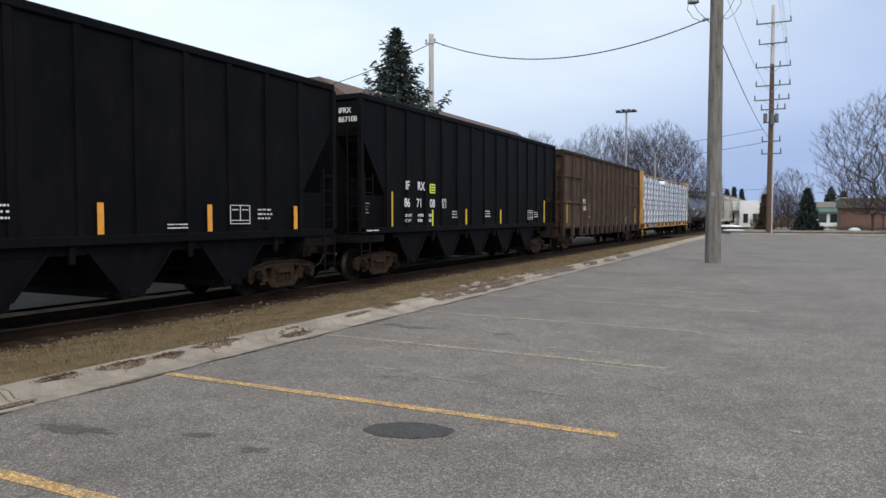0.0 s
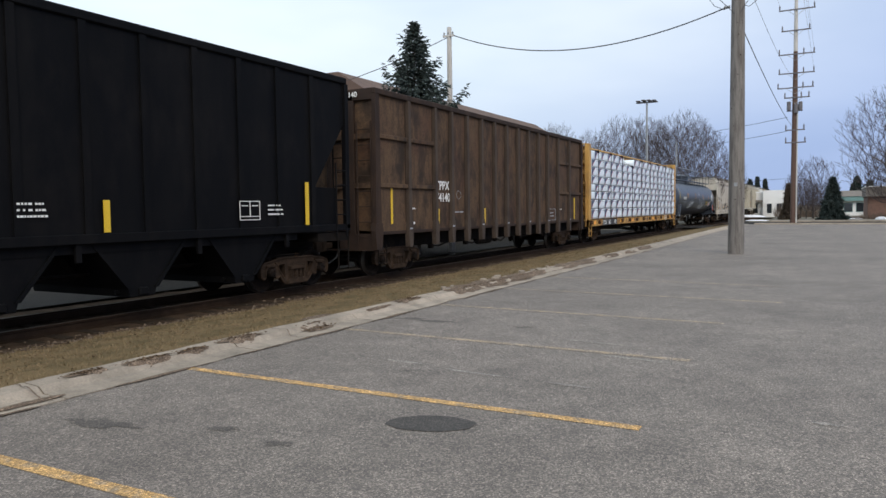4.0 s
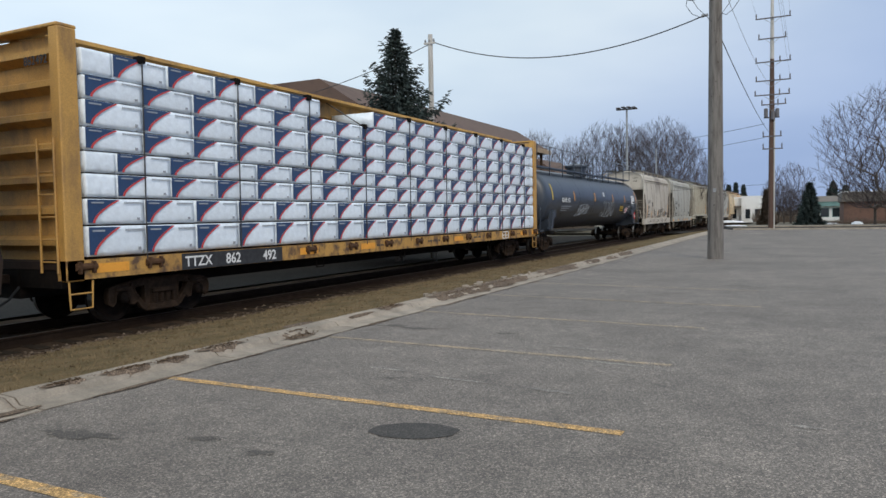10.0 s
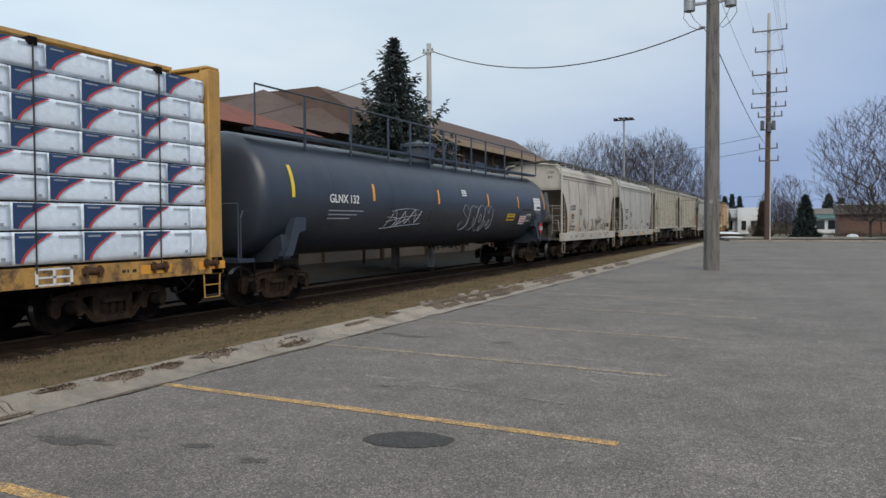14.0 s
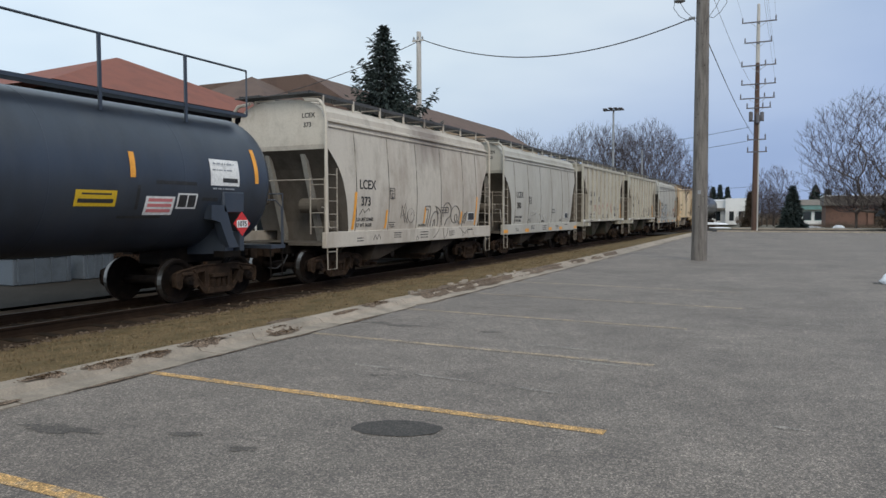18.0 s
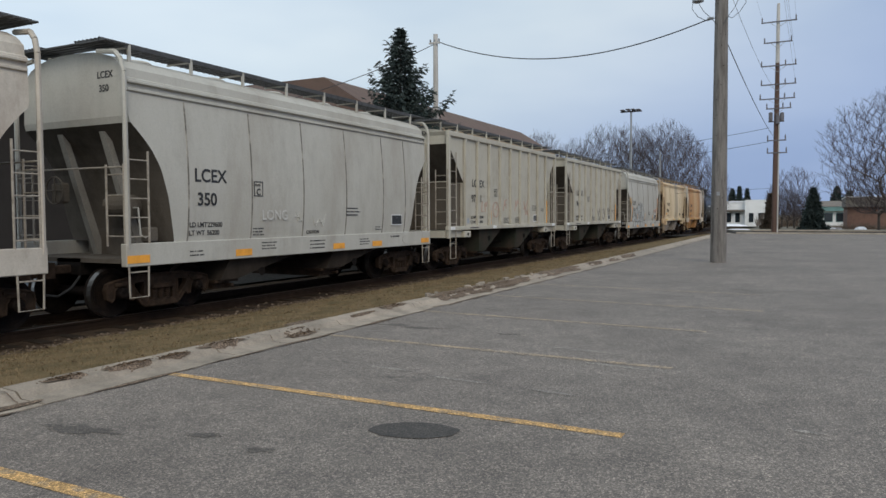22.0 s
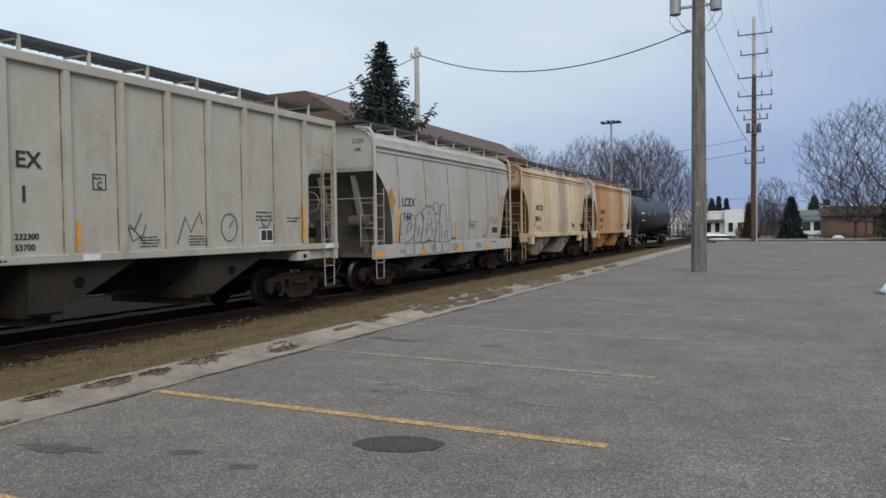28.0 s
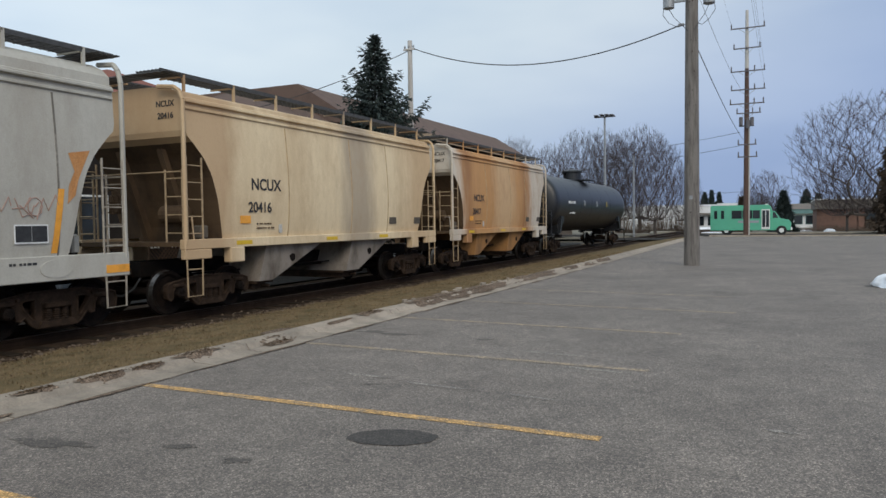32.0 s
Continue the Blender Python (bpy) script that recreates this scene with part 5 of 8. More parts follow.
            if key not in kinds:
                kinds[key] = wrap_pack_meshes(h, l - 0.004)
            body, blue, red, small = kinds[key]
            pack = new("timber_pack", body)
            pack.matrix_basis = pose(0.14 + r.uniform(-0.012, 0.014), y, z0 + 0.02)
            tagged(pack, "timber pack in white wrap with navy and red print", "timber pack", "wrapped timber packs")
            if l > 0.8:
                for me, nm in ((blue, "navy_print"), (red, "red_print"), (small, "small_print")):
                    o = new(nm, me)
                    o.parent = pack
                    if nm == "small_print":
                        o["kind"] = "stuff"
            LOAD.append((pack, u))
            y += l
        part("bearer", box(bmesh.new(), 0.2, 1.40, 0.5, length - 0.5, z0 - 0.018, z0 + 0.018), M["brown_dark"], car)
        far_side = part("stacked_load", box(bmesh.new(), -1.50, -0.14, 0.45, length - 0.45, z0 + 0.02, z0 + h), M["wrap"], car)
    for i in range(9):
        y = 1.6 + i * (length - 3.2) / 8
        zt = 4.30 if 6.7 < y < 9.2 else 4.74
        part("strap", pipe(bmesh.new(), [(1.545, y, 1.1), (1.555, y + 0.02, zt - 0.02), (1.40, y + 0.02, zt + 0.02), (0.3, y, 5.0)], 0.014, 5), M["wire"], car)
        part("corner_guard", box(bmesh.new(), 1.40, 1.575, y - 0.06, y + 0.10, zt - 0.10, zt + 0.03, 0.02), M["grime"], car, "dark strap corner guard")
    return car


LOAD = []


def tank_car(u, length, paint, label, rail=True, radius=1.49, marks=True, zc=2.55):
    car = car_root("tank_car", u, length, label, "tank car")
    y0, y1 = (0.70 if marks else 0.55), length - 0.14
    prof = [(y0, 0.05)] + [(y0 + 0.42 * (1 - math.cos(k * math.pi / 12)), radius * math.sin(k * math.pi / 12)) for k in range(1, 6)] + [(y0 + 0.44, radius), (y0 + 0.9, radius)]
    prof += [(y1 - 0.9, radius), (y1 - 0.44, radius)] + [(y1 - 0.42 * (1 - math.cos(k * math.pi / 12)), radius * math.sin(k * math.pi / 12)) for k in range(5, 0, -1)] + [(y1, 0.05)]
    part("tank_shell", lathe(bmesh.new(), prof, (0, 0, zc), "y", 56), paint, car, "", True)
    n = 7
    for i in range(1, n):
        y = y0 + (y1 - y0) * i / n
        part("shell_seam", lathe(bmesh.new(), [(y - 0.012, radius + 0.001), (y - 0.006, radius + 0.003), (y + 0.006, radius + 0.003), (y + 0.012, radius + 0.001)], (0, 0, zc), "y", 56), paint, car)
    for y, s in ((0.0, 1), (length, -1)):
        part("stub_sill", box(bmesh.new(), -0.33, 0.33, min(y, y + s * 2.6), max(y, y + s * 2.6), 0.76, 1.12, 0.02), M["grime"], car)
        part("end_platform", box(bmesh.new(), -W + 0.02, W - 0.02, min(y, y + s * 0.5), max(y, y + s * 0.5), 1.04, 1.12), paint, car)
        for sx in (-1, 1):
            part("bolster", prism(bmesh.new(), [(sx * 1.40, 1.0), (sx * 1.40, 1.12), (sx * 1.32, 1.62), (sx * 1.05, 1.50), (sx * 0.3, 1.12), (sx * 0.3, 0.95)], min(y + s * 1.62, y + s * 1.88), max(y + s * 1.62, y + s * 1.88), "y"), paint, car)
            part("saddle_strut", prism(bmesh.new(), [(y + s * 1.95, 2.02), (y + s * 2.35, 2.02), (y + s * 2.35, 1.72), (y + s * 2.1, 1.66), (y + s * 1.85, 1.12), (y + s * 1.55, 1.12), (y + s * 1.72, 1.4)], min(sx * 1.30, sx * 1.50), max(sx * 1.30, sx * 1.50)), paint, car)
            part("jacking_pad", box(bmesh.new(), min(sx * 1.2, sx * 1.5), max(sx * 1.2, sx * 1.5), min(y + s * 1.5, y + s * 2.0), max(y + s * 1.5, y + s * 2.0), 0.92, 1.05), M["grime"], car)
            part("handhold", pipe(bmesh.new(), [(sx * (W - 0.04), y + s * 0.10, 1.1), (sx * (W - 0.04), y + s * 0.10, 2.0), (sx * (W - 0.10), y + s * 0.25, 2.15), (sx * (W - 0.3), y + s * 0.6, 2.15)], 0.016), paint, car)
            stirrup(car, sx * (W - 0.04), y + s * 0.08, s, M["grime"], 1.04)
        part("end_rail", pipe(bmesh.new(), [(-W + 0.05, y + s * 0.04, 1.1), (-W + 0.05, y + s * 0.04, 2.3), (W - 0.05, y + s * 0.04, 2.3), (W - 0.05, y + s * 0.04, 1.1)], 0.018), paint, car)
        truck(car, y + s * 1.75)
        coupler(car, y, s * -1)
    mid = (y0 + y1) / 2
    bm = bmesh.new()
    zt = zc + radius
    lathe(bm, [(zt - 0.1, 0.55), (zt + 0.46, 0.55), (zt + 0.48, 0.66), (zt + 0.58, 0.66), (zt + 0.66, 0.42), (zt + 0.70, 0.12), (zt + 0.76, 0.1)], (0, mid, 0), "z", 20)
    for i in range(8):
        k = math.pi * i / 4
        rod(bm, (0.63 * math.cos(k), mid + 0.63 * math.sin(k), zt + 0.42), (0.63 * math.cos(k), mid + 0.63 * math.sin(k), zt + 0.63), 0.035, None, 6)
    part("manway_dome", bm, paint, car)
    if rail:
        part("grab_loop", pipe(bmesh.new(), [(0.55, mid + 1.0, zc + radius - 0.1), (0.55, mid + 1.0, zt + 0.5), (0.55, mid + 1.15, zt + 0.75), (0.55, mid + 1.4, zt + 0.8), (0.55, mid + 1.65, zt + 0.7), (0.55, mid + 1.75, zc + radius - 0.1)], 0.022), paint, car)
        for sx in (1,):
            x, zb, zt = sx * 0.98, zc + 1.36, zc + radius + 1.03
            part("top_walkway", box(bmesh.new(), min(x, x - sx * 0.36), max(x, x - sx * 0.36), y0 + 0.5, y1 - 0.5, zb + 0.12, zb + 0.19), paint, car)
            bm = bmesh.new()
            pipe(bm, [(x, y0 + 0.5, zb + 0.15), (x, y0 + 0.5, zt), (x, y1 - 0.5, zt), (x, y1 - 0.5, zb + 0.15)], 0.024)
            part("guard_rail", bm, paint, car)
            for d in (-7.79, -5.74, -3.72, -2.36, -1.0, 0.0, 1.0, 2.36, 3.72, 5.74, 7.79):
                w = 0.055 if d == 0 else 0.032
                part("rail_post", box(bmesh.new(), x - 0.02, x + 0.02, mid + d - w, mid + d + w, zb - 0.20, zt), paint, car)
    else:
        part("dome_platform", box(bmesh.new(), -1.35, 1.35, mid - 0.9, mid + 0.9, zc + radius - 0.05, zc + radius), paint, car)
        part("guard_rail", pipe(bmesh.new(), [(1.35, mid - 0.9, zc + radius), (1.35, mid - 0.9, zc + radius + 0.75), (1.35, mid + 0.9, zc + radius + 0.75), (1.35, mid + 0.9, zc + radius)], 0.024), paint, car)

    def on_shell(name, y, a0, a1, wide, material, label="", text=None):
        """A mark laid round the shell from height angle a0 to a1."""
        bm = bmesh.new()
        k = 8
        rings = []
        for i in range(k + 1):
            a = radians(a0 + (a1 - a0) * i / k)
            c = (radius + 0.008) * math.cos(a), zc + (radius + 0.008) * math.sin(a)
            rings.append((bm.verts.new((c[0], y, c[1])), bm.verts.new((c[0], y + wide, c[1]))))
        for p, q in zip(rings, rings[1:]):
            bm.faces.new((p[0], p[1], q[1], q[0]))
        return part(name, bm, material, car, label)
    if marks:
        for y in (1.85, 5.4, 9.4, 13.55, 16.75, length - 1.0):
            on_shell("reflective_stripe", y, -2, 28 if y < 2 or y > 19 else 16, 0.12, M["orange"] if y > 2 else M["yellow"], "amber reflective stripe")
        on_shell("data_plate", length - 2.35, -5, 16, 0.85, M["white"], "white data plate")
        bm = bmesh.new()
        def at_height(name, y0, y2, z0, z2, material, label="", lift=0.0):
            a0, a1 = (math.degrees(math.asin((z - zc) / radius)) for z in (z0, z2))
            ob = on_shell(name, y0, a0, a1, y2 - y0, material, label)
            if lift:
                ob.matrix_basis = pose(lift, 0, 0)
            return ob
        at_height("warning_label", 15.66, 16.49, 1.97, 2.25, M["ochre"], "ochre yellow warning label")
        at_height("label_bar", 15.72, 16.43, 2.03, 2.10, M["ink"], "", 0.003)
        at_height("label_bar", 15.78, 16.38, 2.17, 2.20, M["ink"], "", 0.003)
        at_height("label", 17.14, 17.84, 1.82, 2.17, M["white"], "white label with red print")
        for k in range(3):
            at_height("label_bar", 17.20, 17.78, 1.87 + 0.10 * k, 1.93 + 0.10 * k, M["pink"], "", 0.003)
        at_height("inspection_stencil", 17.90, 18.42, 1.94, 2.24, M["white"], "white stencil frame")
        at_height("stencil_panel", 17.94, 18.15, 1.97, 2.21, M["ink"], "", 0.003)
        at_height("stencil_panel", 18.18, 18.38, 1.97, 2.21, M["ink"], "", 0.003)
        at_height("painted_out_bar", 17.34, 18.37, 2.40, 2.47, M["ink"], "painted-out black bar")
        at_height("painted_out_bar", 18.55, 19.0, 2.10, 2.17, M["ink"])
        at_height("painted_out_bar", 16.60, 17.6, 1.76, 1.81, M["ink"])
        at_height("drip_mark", 16.92, 16.99, 1.92, 2.36, M["ink"], "black drip")
        for k in range(3):
            at_height("small_print", 11.30, 11.68, 2.82 + 0.08 * k, 2.87 + 0.08 * k, M["white"])
        on_shell("road_number_panel", 3.85, 62, 66, 0.0 + 0.4, M["white"])
        for i in range(3):
            on_shell("small_print", 3.36, -14 - 4 * i, -12.8 - 4 * i, 1.6 - 0.3 * i, M["print"])
        side_letters("GLNX 132", 0.30, M["white"], car, radius + 0.003, 3.36, zc - 0.14)
        for y in (6.6, 8.9, 12.25):
            on_shell("drip_mark", y, -26, -10, 0.07, M["ink"])
        # chalky letters sprayed along the shell
        def shell_x(z):
            return (radius + 0.003) * math.cos(math.asin((z - zc) / radius))
        for p, closed in (([(0.14, 0.80), (0.10, 0.97), (0.02, 0.95), (-0.01, 0.75), (0.08, 0.58), (0.18, 0.45), (0.17, 0.18), (0.07, 0.05), (-0.03, 0.12), (-0.04, 0.30), (0.03, 0.36)], False), ([(0.20, 0.85), (0.21, 0.30), (0.29, 0.05), (0.41, 0.15), (0.45, 0.75), (0.41, 0.95), (0.34, 0.90), (0.30, 0.98)], True),
                          (oval(0.57, 0.5, 0.13, 0.50), True), (oval(0.57, 0.5, 0.035, 0.16), True), ([(0.69, 0.06), (0.70, 0.85), (0.76, 0.97), (0.82, 0.70), (0.88, 0.97), (0.97, 0.86), (1.0, 0.2), (0.94, 0.08), (0.90, 0.45), (0.84, 0.15), (0.78, 0.42), (0.74, 0.08)], True), ([(0.30, 0.55), (0.36, 0.5), (0.36, 0.3)], False)):
            sprayed(car, shell_x, [(11.45 + 2.7 * a, 1.58 + 0.94 * b) for a, b in p], M["print"], 0.010, closed)
        for p in ([(0.0, 0.1), (0.22, 0.95), (0.30, 0.2), (0.50, 0.9), (0.54, 0.25), (0.80, 1.0), (0.84, 0.3), (1.0, 0.95)], [(0, 0.35), (0.5, 0.6), (1.0, 0.75)], [(-0.1, 0.0), (0.5, 0.15), (1.05, 0.25)], [(0.1, 0.9), (0.5, 1.05), (0.9, 1.0)], [(0.0, 0.6), (0.3, 0.5), (0.2, 0.05), (0.6, 0.5), (0.75, 0.1)]):
            sprayed(car, shell_x, [(6.3 + 2.0 * a, 1.72 + 0.56 * b) for a, b in p], M["print"], 0.013)
        dz = [( -0.26, 0.0), (0.0, -0.26), (0.26, 0.0), (0.0, 0.26)]
        part("hazard_placard", prism(bmesh.new(), [(length - 1.45 + a, 1.62 + b) for a, b in dz], W - 0.05, W - 0.03), M["red"], car, "red diamond placard")
        mark("placard_panel", car, M["white"], W - 0.028, length - 1.62, length - 1.28, 1.54, 1.70)
        side_letters("1075", 0.15, M["ink"], car, W - 0.022, length - 1.61, 1.57)
        part("placard_holder", box(bmesh.new(), 1.10, W - 0.05, length - 1.52, length - 1.38, 1.04, 1.45), paint, car)
        for i in range(5):
            text_bars(car, M["print"], 1.487 + 0.004, length - 2.28, 2.86 - 0.13 * i, 1, 0.7, 0.045)
        mark("plate_bar", car, M["ink"], 1.50, length - 2.0, length - 1.56, 2.49, 2.58)
        part("side_box", box(bmesh.new(), 1.32, 1.5, length - 2.0, length - 1.35, 1.85, 2.3, 0.03), paint, car)
    else:
        for i, (y, l) in enumerate(((3.0, 1.8), (3.2, 1.2))):
            text_bars(car, M["white"], radius + 0.003, y, zc - 0.02 - 0.55 * i, 1, l, 0.22 - 0.1 * i)
        for y in (6.5, 9.6, 12.4):
            on_shell("reflective_stripe", y, -4, 8, 0.12, M["yellow"] if y > 12 else M["white"])
    return car


def smooth(pts, closed=False, step=5):
    """A rounded line through the points."""
    n = len(pts)
    line = []
    for i in range(n if closed else n - 1):
        p = [pts[(i + k) % n] if closed else pts[min(max(i + k, 0), n - 1)] for k in (-1, 0, 1, 2)]
        for q in range(step):
            t = q / step
            line.append(tuple(0.5 * (2 * b + (c - a) * t + (2 * a - 5 * b + 4 * c - d) * t * t + (3 * b - a - 3 * c + d) * t ** 3) for a, b, c, d in zip(*p)))
    line.append(line[0] if closed else pts[-1])
    return line


def oval(cy, cz, ry, rz):
    return [(cy + ry * math.cos(k * math.pi / 6), cz + rz * math.sin(k * math.pi / 6)) for k in range(12)]


def sprayed(car, at, line, material, r=0.012, closed=False, fill=None, lift=0.0):
    """One sprayed line on a car's side, or a filled rounded letter; at gives the side's half width at a height."""
    ring = smooth(line, closed)
    if fill:
        bm = bmesh.new()
        vs = [bm.verts.new((at(z) + 0.0015 + lift, y, z)) for y, z in ring[:-1]]
        bmesh.ops.triangle_fill(bm, use_beauty=True, edges=[bm.edges.new((vs[i - 1], vs[i])) for i in range(len(vs))])
        part("sprayed_filling", bm, fill, car, "pale sprayed letter filling")
    part("sprayed_outline" if closed else "sprayed_stroke", pipe(bmesh.new(), [(at(z) + lift, y, z) for y, z in ring], r, 4), material, car, "sprayed outline letter" if closed else "sprayed stroke")


BUBBLE = [[(0, 0), (0, 0.6), (-0.03, 0.9), (0.2, 1.0), (0.55, 0.98), (0.88, 0.86), (1.0, 0.5), (0.8, 0.12), (0.45, 0)],
          [(0.1, 0), (-0.05, 0.4), (0.1, 0.8), (0.5, 1.0), (0.9, 0.8), (1.0, 0.4), (0.8, 0.0)],
          [(0, 0), (0.08, 0.65), (0.0, 0.92), (0.35, 1.05), (0.8, 0.98), (0.86, 0.7), (1.0, 0.4), (0.9, 0.04), (0.5, 0)],
          [(0, 0), (0.0, 0.55), (0.4, 0.75), (0.9, 0.6), (1.0, 0)],
          [(0, 0), (-0.02, 0.9), (0.25, 1.05), (0.45, 0.95), (0.5, 0.62), (0.85, 0.6), (1.0, 0.3), (1.0, 0)]]
STROKES = {"L": [[(0.1, 1.0), (0.0, 0.1), (0.4, 0.15)], [(0.5, 0.75), (0.6, 0.1)], [(0.5, 0.75), (0.9, 0.95), (0.7, 0.5)]],
           "O": [[(0.5 + 0.5 * math.cos(k * 0.7), 0.5 + 0.5 * math.sin(k * 0.7)) for k in range(10)], [(0.5, 0.5), (0.75, 0.75)]],
           "A": [[(0.0, 0.0), (0.45, 0.9), (0.85, 0.2)], [(0.15, 0.45), (0.95, 0.6)], [(0.5, 0.9), (0.95, 1.0)]],
           "N": [[(0.0, 0.0), (0.3, 0.85), (0.5, 0.35), (0.85, 1.0), (0.95, 0.6)]],
           "X": [[(0.1, 0.9), (0.4, 0.1), (0.8, 0.3), (0.9, 0.6)], [(0.0, 0.45), (0.5, 0.5), (0.75, 0.95)], [(0.3, 0.6), (0.85, 0.05)]],
           "S": [[(0.9, 0.85), (0.5, 1.0), (0.15, 0.75), (0.5, 0.5), (0.85, 0.3), (0.5, 0.0), (0.1, 0.15)]],
           "W": [[(0.0, 0.9), (0.2, 0.1), (0.45, 0.6), (0.7, 0.1), (0.95, 1.0)], [(0.1, 0.3), (0.8, 0.45)]]}


def scrawl(car, x, y0, y1, z0, z1, kind, material, r=0.014):
    """A quick brushed or sprayed sign."""
    for line in STROKES[kind]:
        part("sprayed_stroke", pipe(bmesh.new(), [(x - r * 0.5, y0 + (y1 - y0) * p, z0 + (z1 - z0) * q) for p, q in line], r, 5), material, car, "faded sprayed stroke")


def bulge(z, sill, eave):
    """Half width of a round-sided hopper at a height."""
    k = (z - sill) / (eave - sill)
    return W - 0.10 + 0.09 * math.sin(math.pi * min(max(k, 0), 1) ** 0.8) - 0.04 * k


def round_hopper(u, length, paint, label, road, number, sill=0.95, sill_top=1.36, eave=4.22, roof=4.82, chute_paint=None, seams=(1.48, 3.25, 5.02, 6.78, 8.58, 9.80), stripes=True, side_stripes=True, spray=None, ink=None, letter_y=1.62, boards=True, slope=None, seam=None, patch=None, letter_z=2.52, sill_marks=(0.02, 2.7, 6.14, 7.94, 10.7), load=("LD LMT", "229600", "LT WT", "56200")):
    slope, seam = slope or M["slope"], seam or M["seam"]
    car = car_root("covered_hopper_car", u, length, label, "freight car")
    end = 0.16
    cut = [(0.0, 1.16), (0.12, 1.08), (0.30, 0.98), (0.48, 0.82), (0.60, 0.62), (0.70, 0.36), (0.76, 0.18), (1.0, end)]

    def setback(k):
        for (a, b), (c, d) in zip(cut, cut[1:]):
            if k <= c:
                return b + (d - b) * (k - a) / (c - a)
        return end
    lv = []
    for i in range(25):
        k = i / 24
        z = sill_top + (eave - sill_top) * k
        lv.append((z, bulge(z, sill_top, eave), setback(k)))
    lv += [(eave + 0.02, bulge(eave, sill_top, eave) + 0.02, end), (eave + 0.07, bulge(eave, sill_top, eave) + 0.015, end), (eave + 0.10, bulge(eave, sill_top, eave) - 0.05, end)]
    rise_h = roof - eave - 0.10
    for i in range(1, 6):
        a = i / 5 * math.pi / 2
        lv.append((eave + 0.10 + rise_h * math.sin(a), 1.39 * math.cos(a) * 0.80 + 0.28, end))
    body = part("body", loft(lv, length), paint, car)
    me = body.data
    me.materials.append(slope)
    # end sheets below 3.5 m take the darker slope colour
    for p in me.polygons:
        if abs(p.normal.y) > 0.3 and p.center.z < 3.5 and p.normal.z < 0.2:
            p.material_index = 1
    for s in (-1, 1):
        part("side_sill", box(bmesh.new(), min(s * (W - 0.14), s * W), max(s * (W - 0.14), s * W), 0.0, length, sill, sill_top, 0.012), paint, car)
        for dz, out_by in ((-0.16, 1.455), (-0.02, 1.475)):
            part("eave_rail", box(bmesh.new(), min(s * 1.38, s * out_by), max(s * 1.38, s * out_by), 0.18, length - 0.18, eave + dz, eave + dz + 0.055, 0.012), paint, car)
    # raised panel seams, their shading painted in with the seam colour
    for y in seams:
        bm = bmesh.new()
        prev = None
        for i in range(13):
            z = sill_top + (eave - 0.2 - sill_top) * i / 12
            x = bulge(z, sill_top, eave)
            cur = [bm.verts.new((x + d, y + e, z)) for d, e in ((-0.004, -0.022), (0.010, -0.012), (0.010, 0.012), (-0.004, 0.022))]
            if prev:
                for k in range(3):
                    bm.faces.new((prev[k], prev[k + 1], cur[k + 1], cur[k]))
            prev = cur
        part("panel_seam", bm, seam, car)
    for y, s in ((0.0, 1), (length, -1)):
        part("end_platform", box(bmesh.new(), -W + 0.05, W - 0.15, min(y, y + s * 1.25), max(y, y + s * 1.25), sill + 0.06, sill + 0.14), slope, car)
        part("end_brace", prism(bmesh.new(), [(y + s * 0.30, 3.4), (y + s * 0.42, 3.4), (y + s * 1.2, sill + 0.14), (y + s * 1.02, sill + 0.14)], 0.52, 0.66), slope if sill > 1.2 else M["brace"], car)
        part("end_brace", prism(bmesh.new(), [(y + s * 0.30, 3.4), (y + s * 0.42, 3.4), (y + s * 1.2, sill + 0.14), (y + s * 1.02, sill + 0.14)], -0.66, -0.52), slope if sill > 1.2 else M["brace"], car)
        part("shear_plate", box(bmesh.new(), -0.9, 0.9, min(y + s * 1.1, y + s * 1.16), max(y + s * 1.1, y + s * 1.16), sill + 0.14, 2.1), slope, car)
    end_frame(car, length, eave + 0.1, sill_top - 0.1, paint, True, 0.24 if sill < 1.2 else 0.0)
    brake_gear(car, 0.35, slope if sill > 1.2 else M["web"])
    if sill > 1.2:
        for y, s in ((0.0, 1), (length, -1)):
            for sx in (-1, 1):
                part("jacking_pad", box(bmesh.new(), min(sx * (W - 0.2), sx * (W + 0.01)), max(sx * (W - 0.2), sx * (W + 0.01)), min(y + s * 1.3, y + s * 1.75), max(y + s * 1.3, y + s * 1.75), 1.02, 1.35, 0.02), paint, car)
                part("end_sill", box(bmesh.new(), min(sx * (W - 0.12), sx * W), max(sx * (W - 0.12), sx * W), min(y, y + s * 0.75), max(y, y + s * 0.75), 1.14, 1.338, 0.012), paint, car)
    if boards:
        running_boards(car, length, roof - 0.11 if sill < 1.2 else roof + 0.03, paint, 8)
        hatch = meshed("roof_hatch", lathe(bmesh.new(), [(roof - 0.05, 0.33), (roof + 0.08, 0.33), (roof + 0.12, 0.26)], (0, 0, 0), "z", 16), paint)
        for i in range(5):
            o = new("roof_hatch", hatch)
            o.parent, o.matrix_basis = car, pose(0, length * (0.14 + 0.18 * i), 0)
    for y0, y1, b0, b1 in ((2.75, 5.05, 2.45, 2.95), (6.45, 8.6, 6.1, 6.75)):
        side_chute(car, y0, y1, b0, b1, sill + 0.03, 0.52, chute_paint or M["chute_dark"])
    centre_sill(car, length, M["grime"])
    for y in (1.14, length - 1.14):
        truck(car, y)
    coupler(car, 0.0, -1)
    coupler(car, length, 1)
    ink = ink or M["ink"]

    def at(z):
        return bulge(z, sill_top, eave) + 0.012
    tall = letter_z > 2.55
    side_letters(road, 0.36, ink, car, at(2.8), letter_y, letter_z)
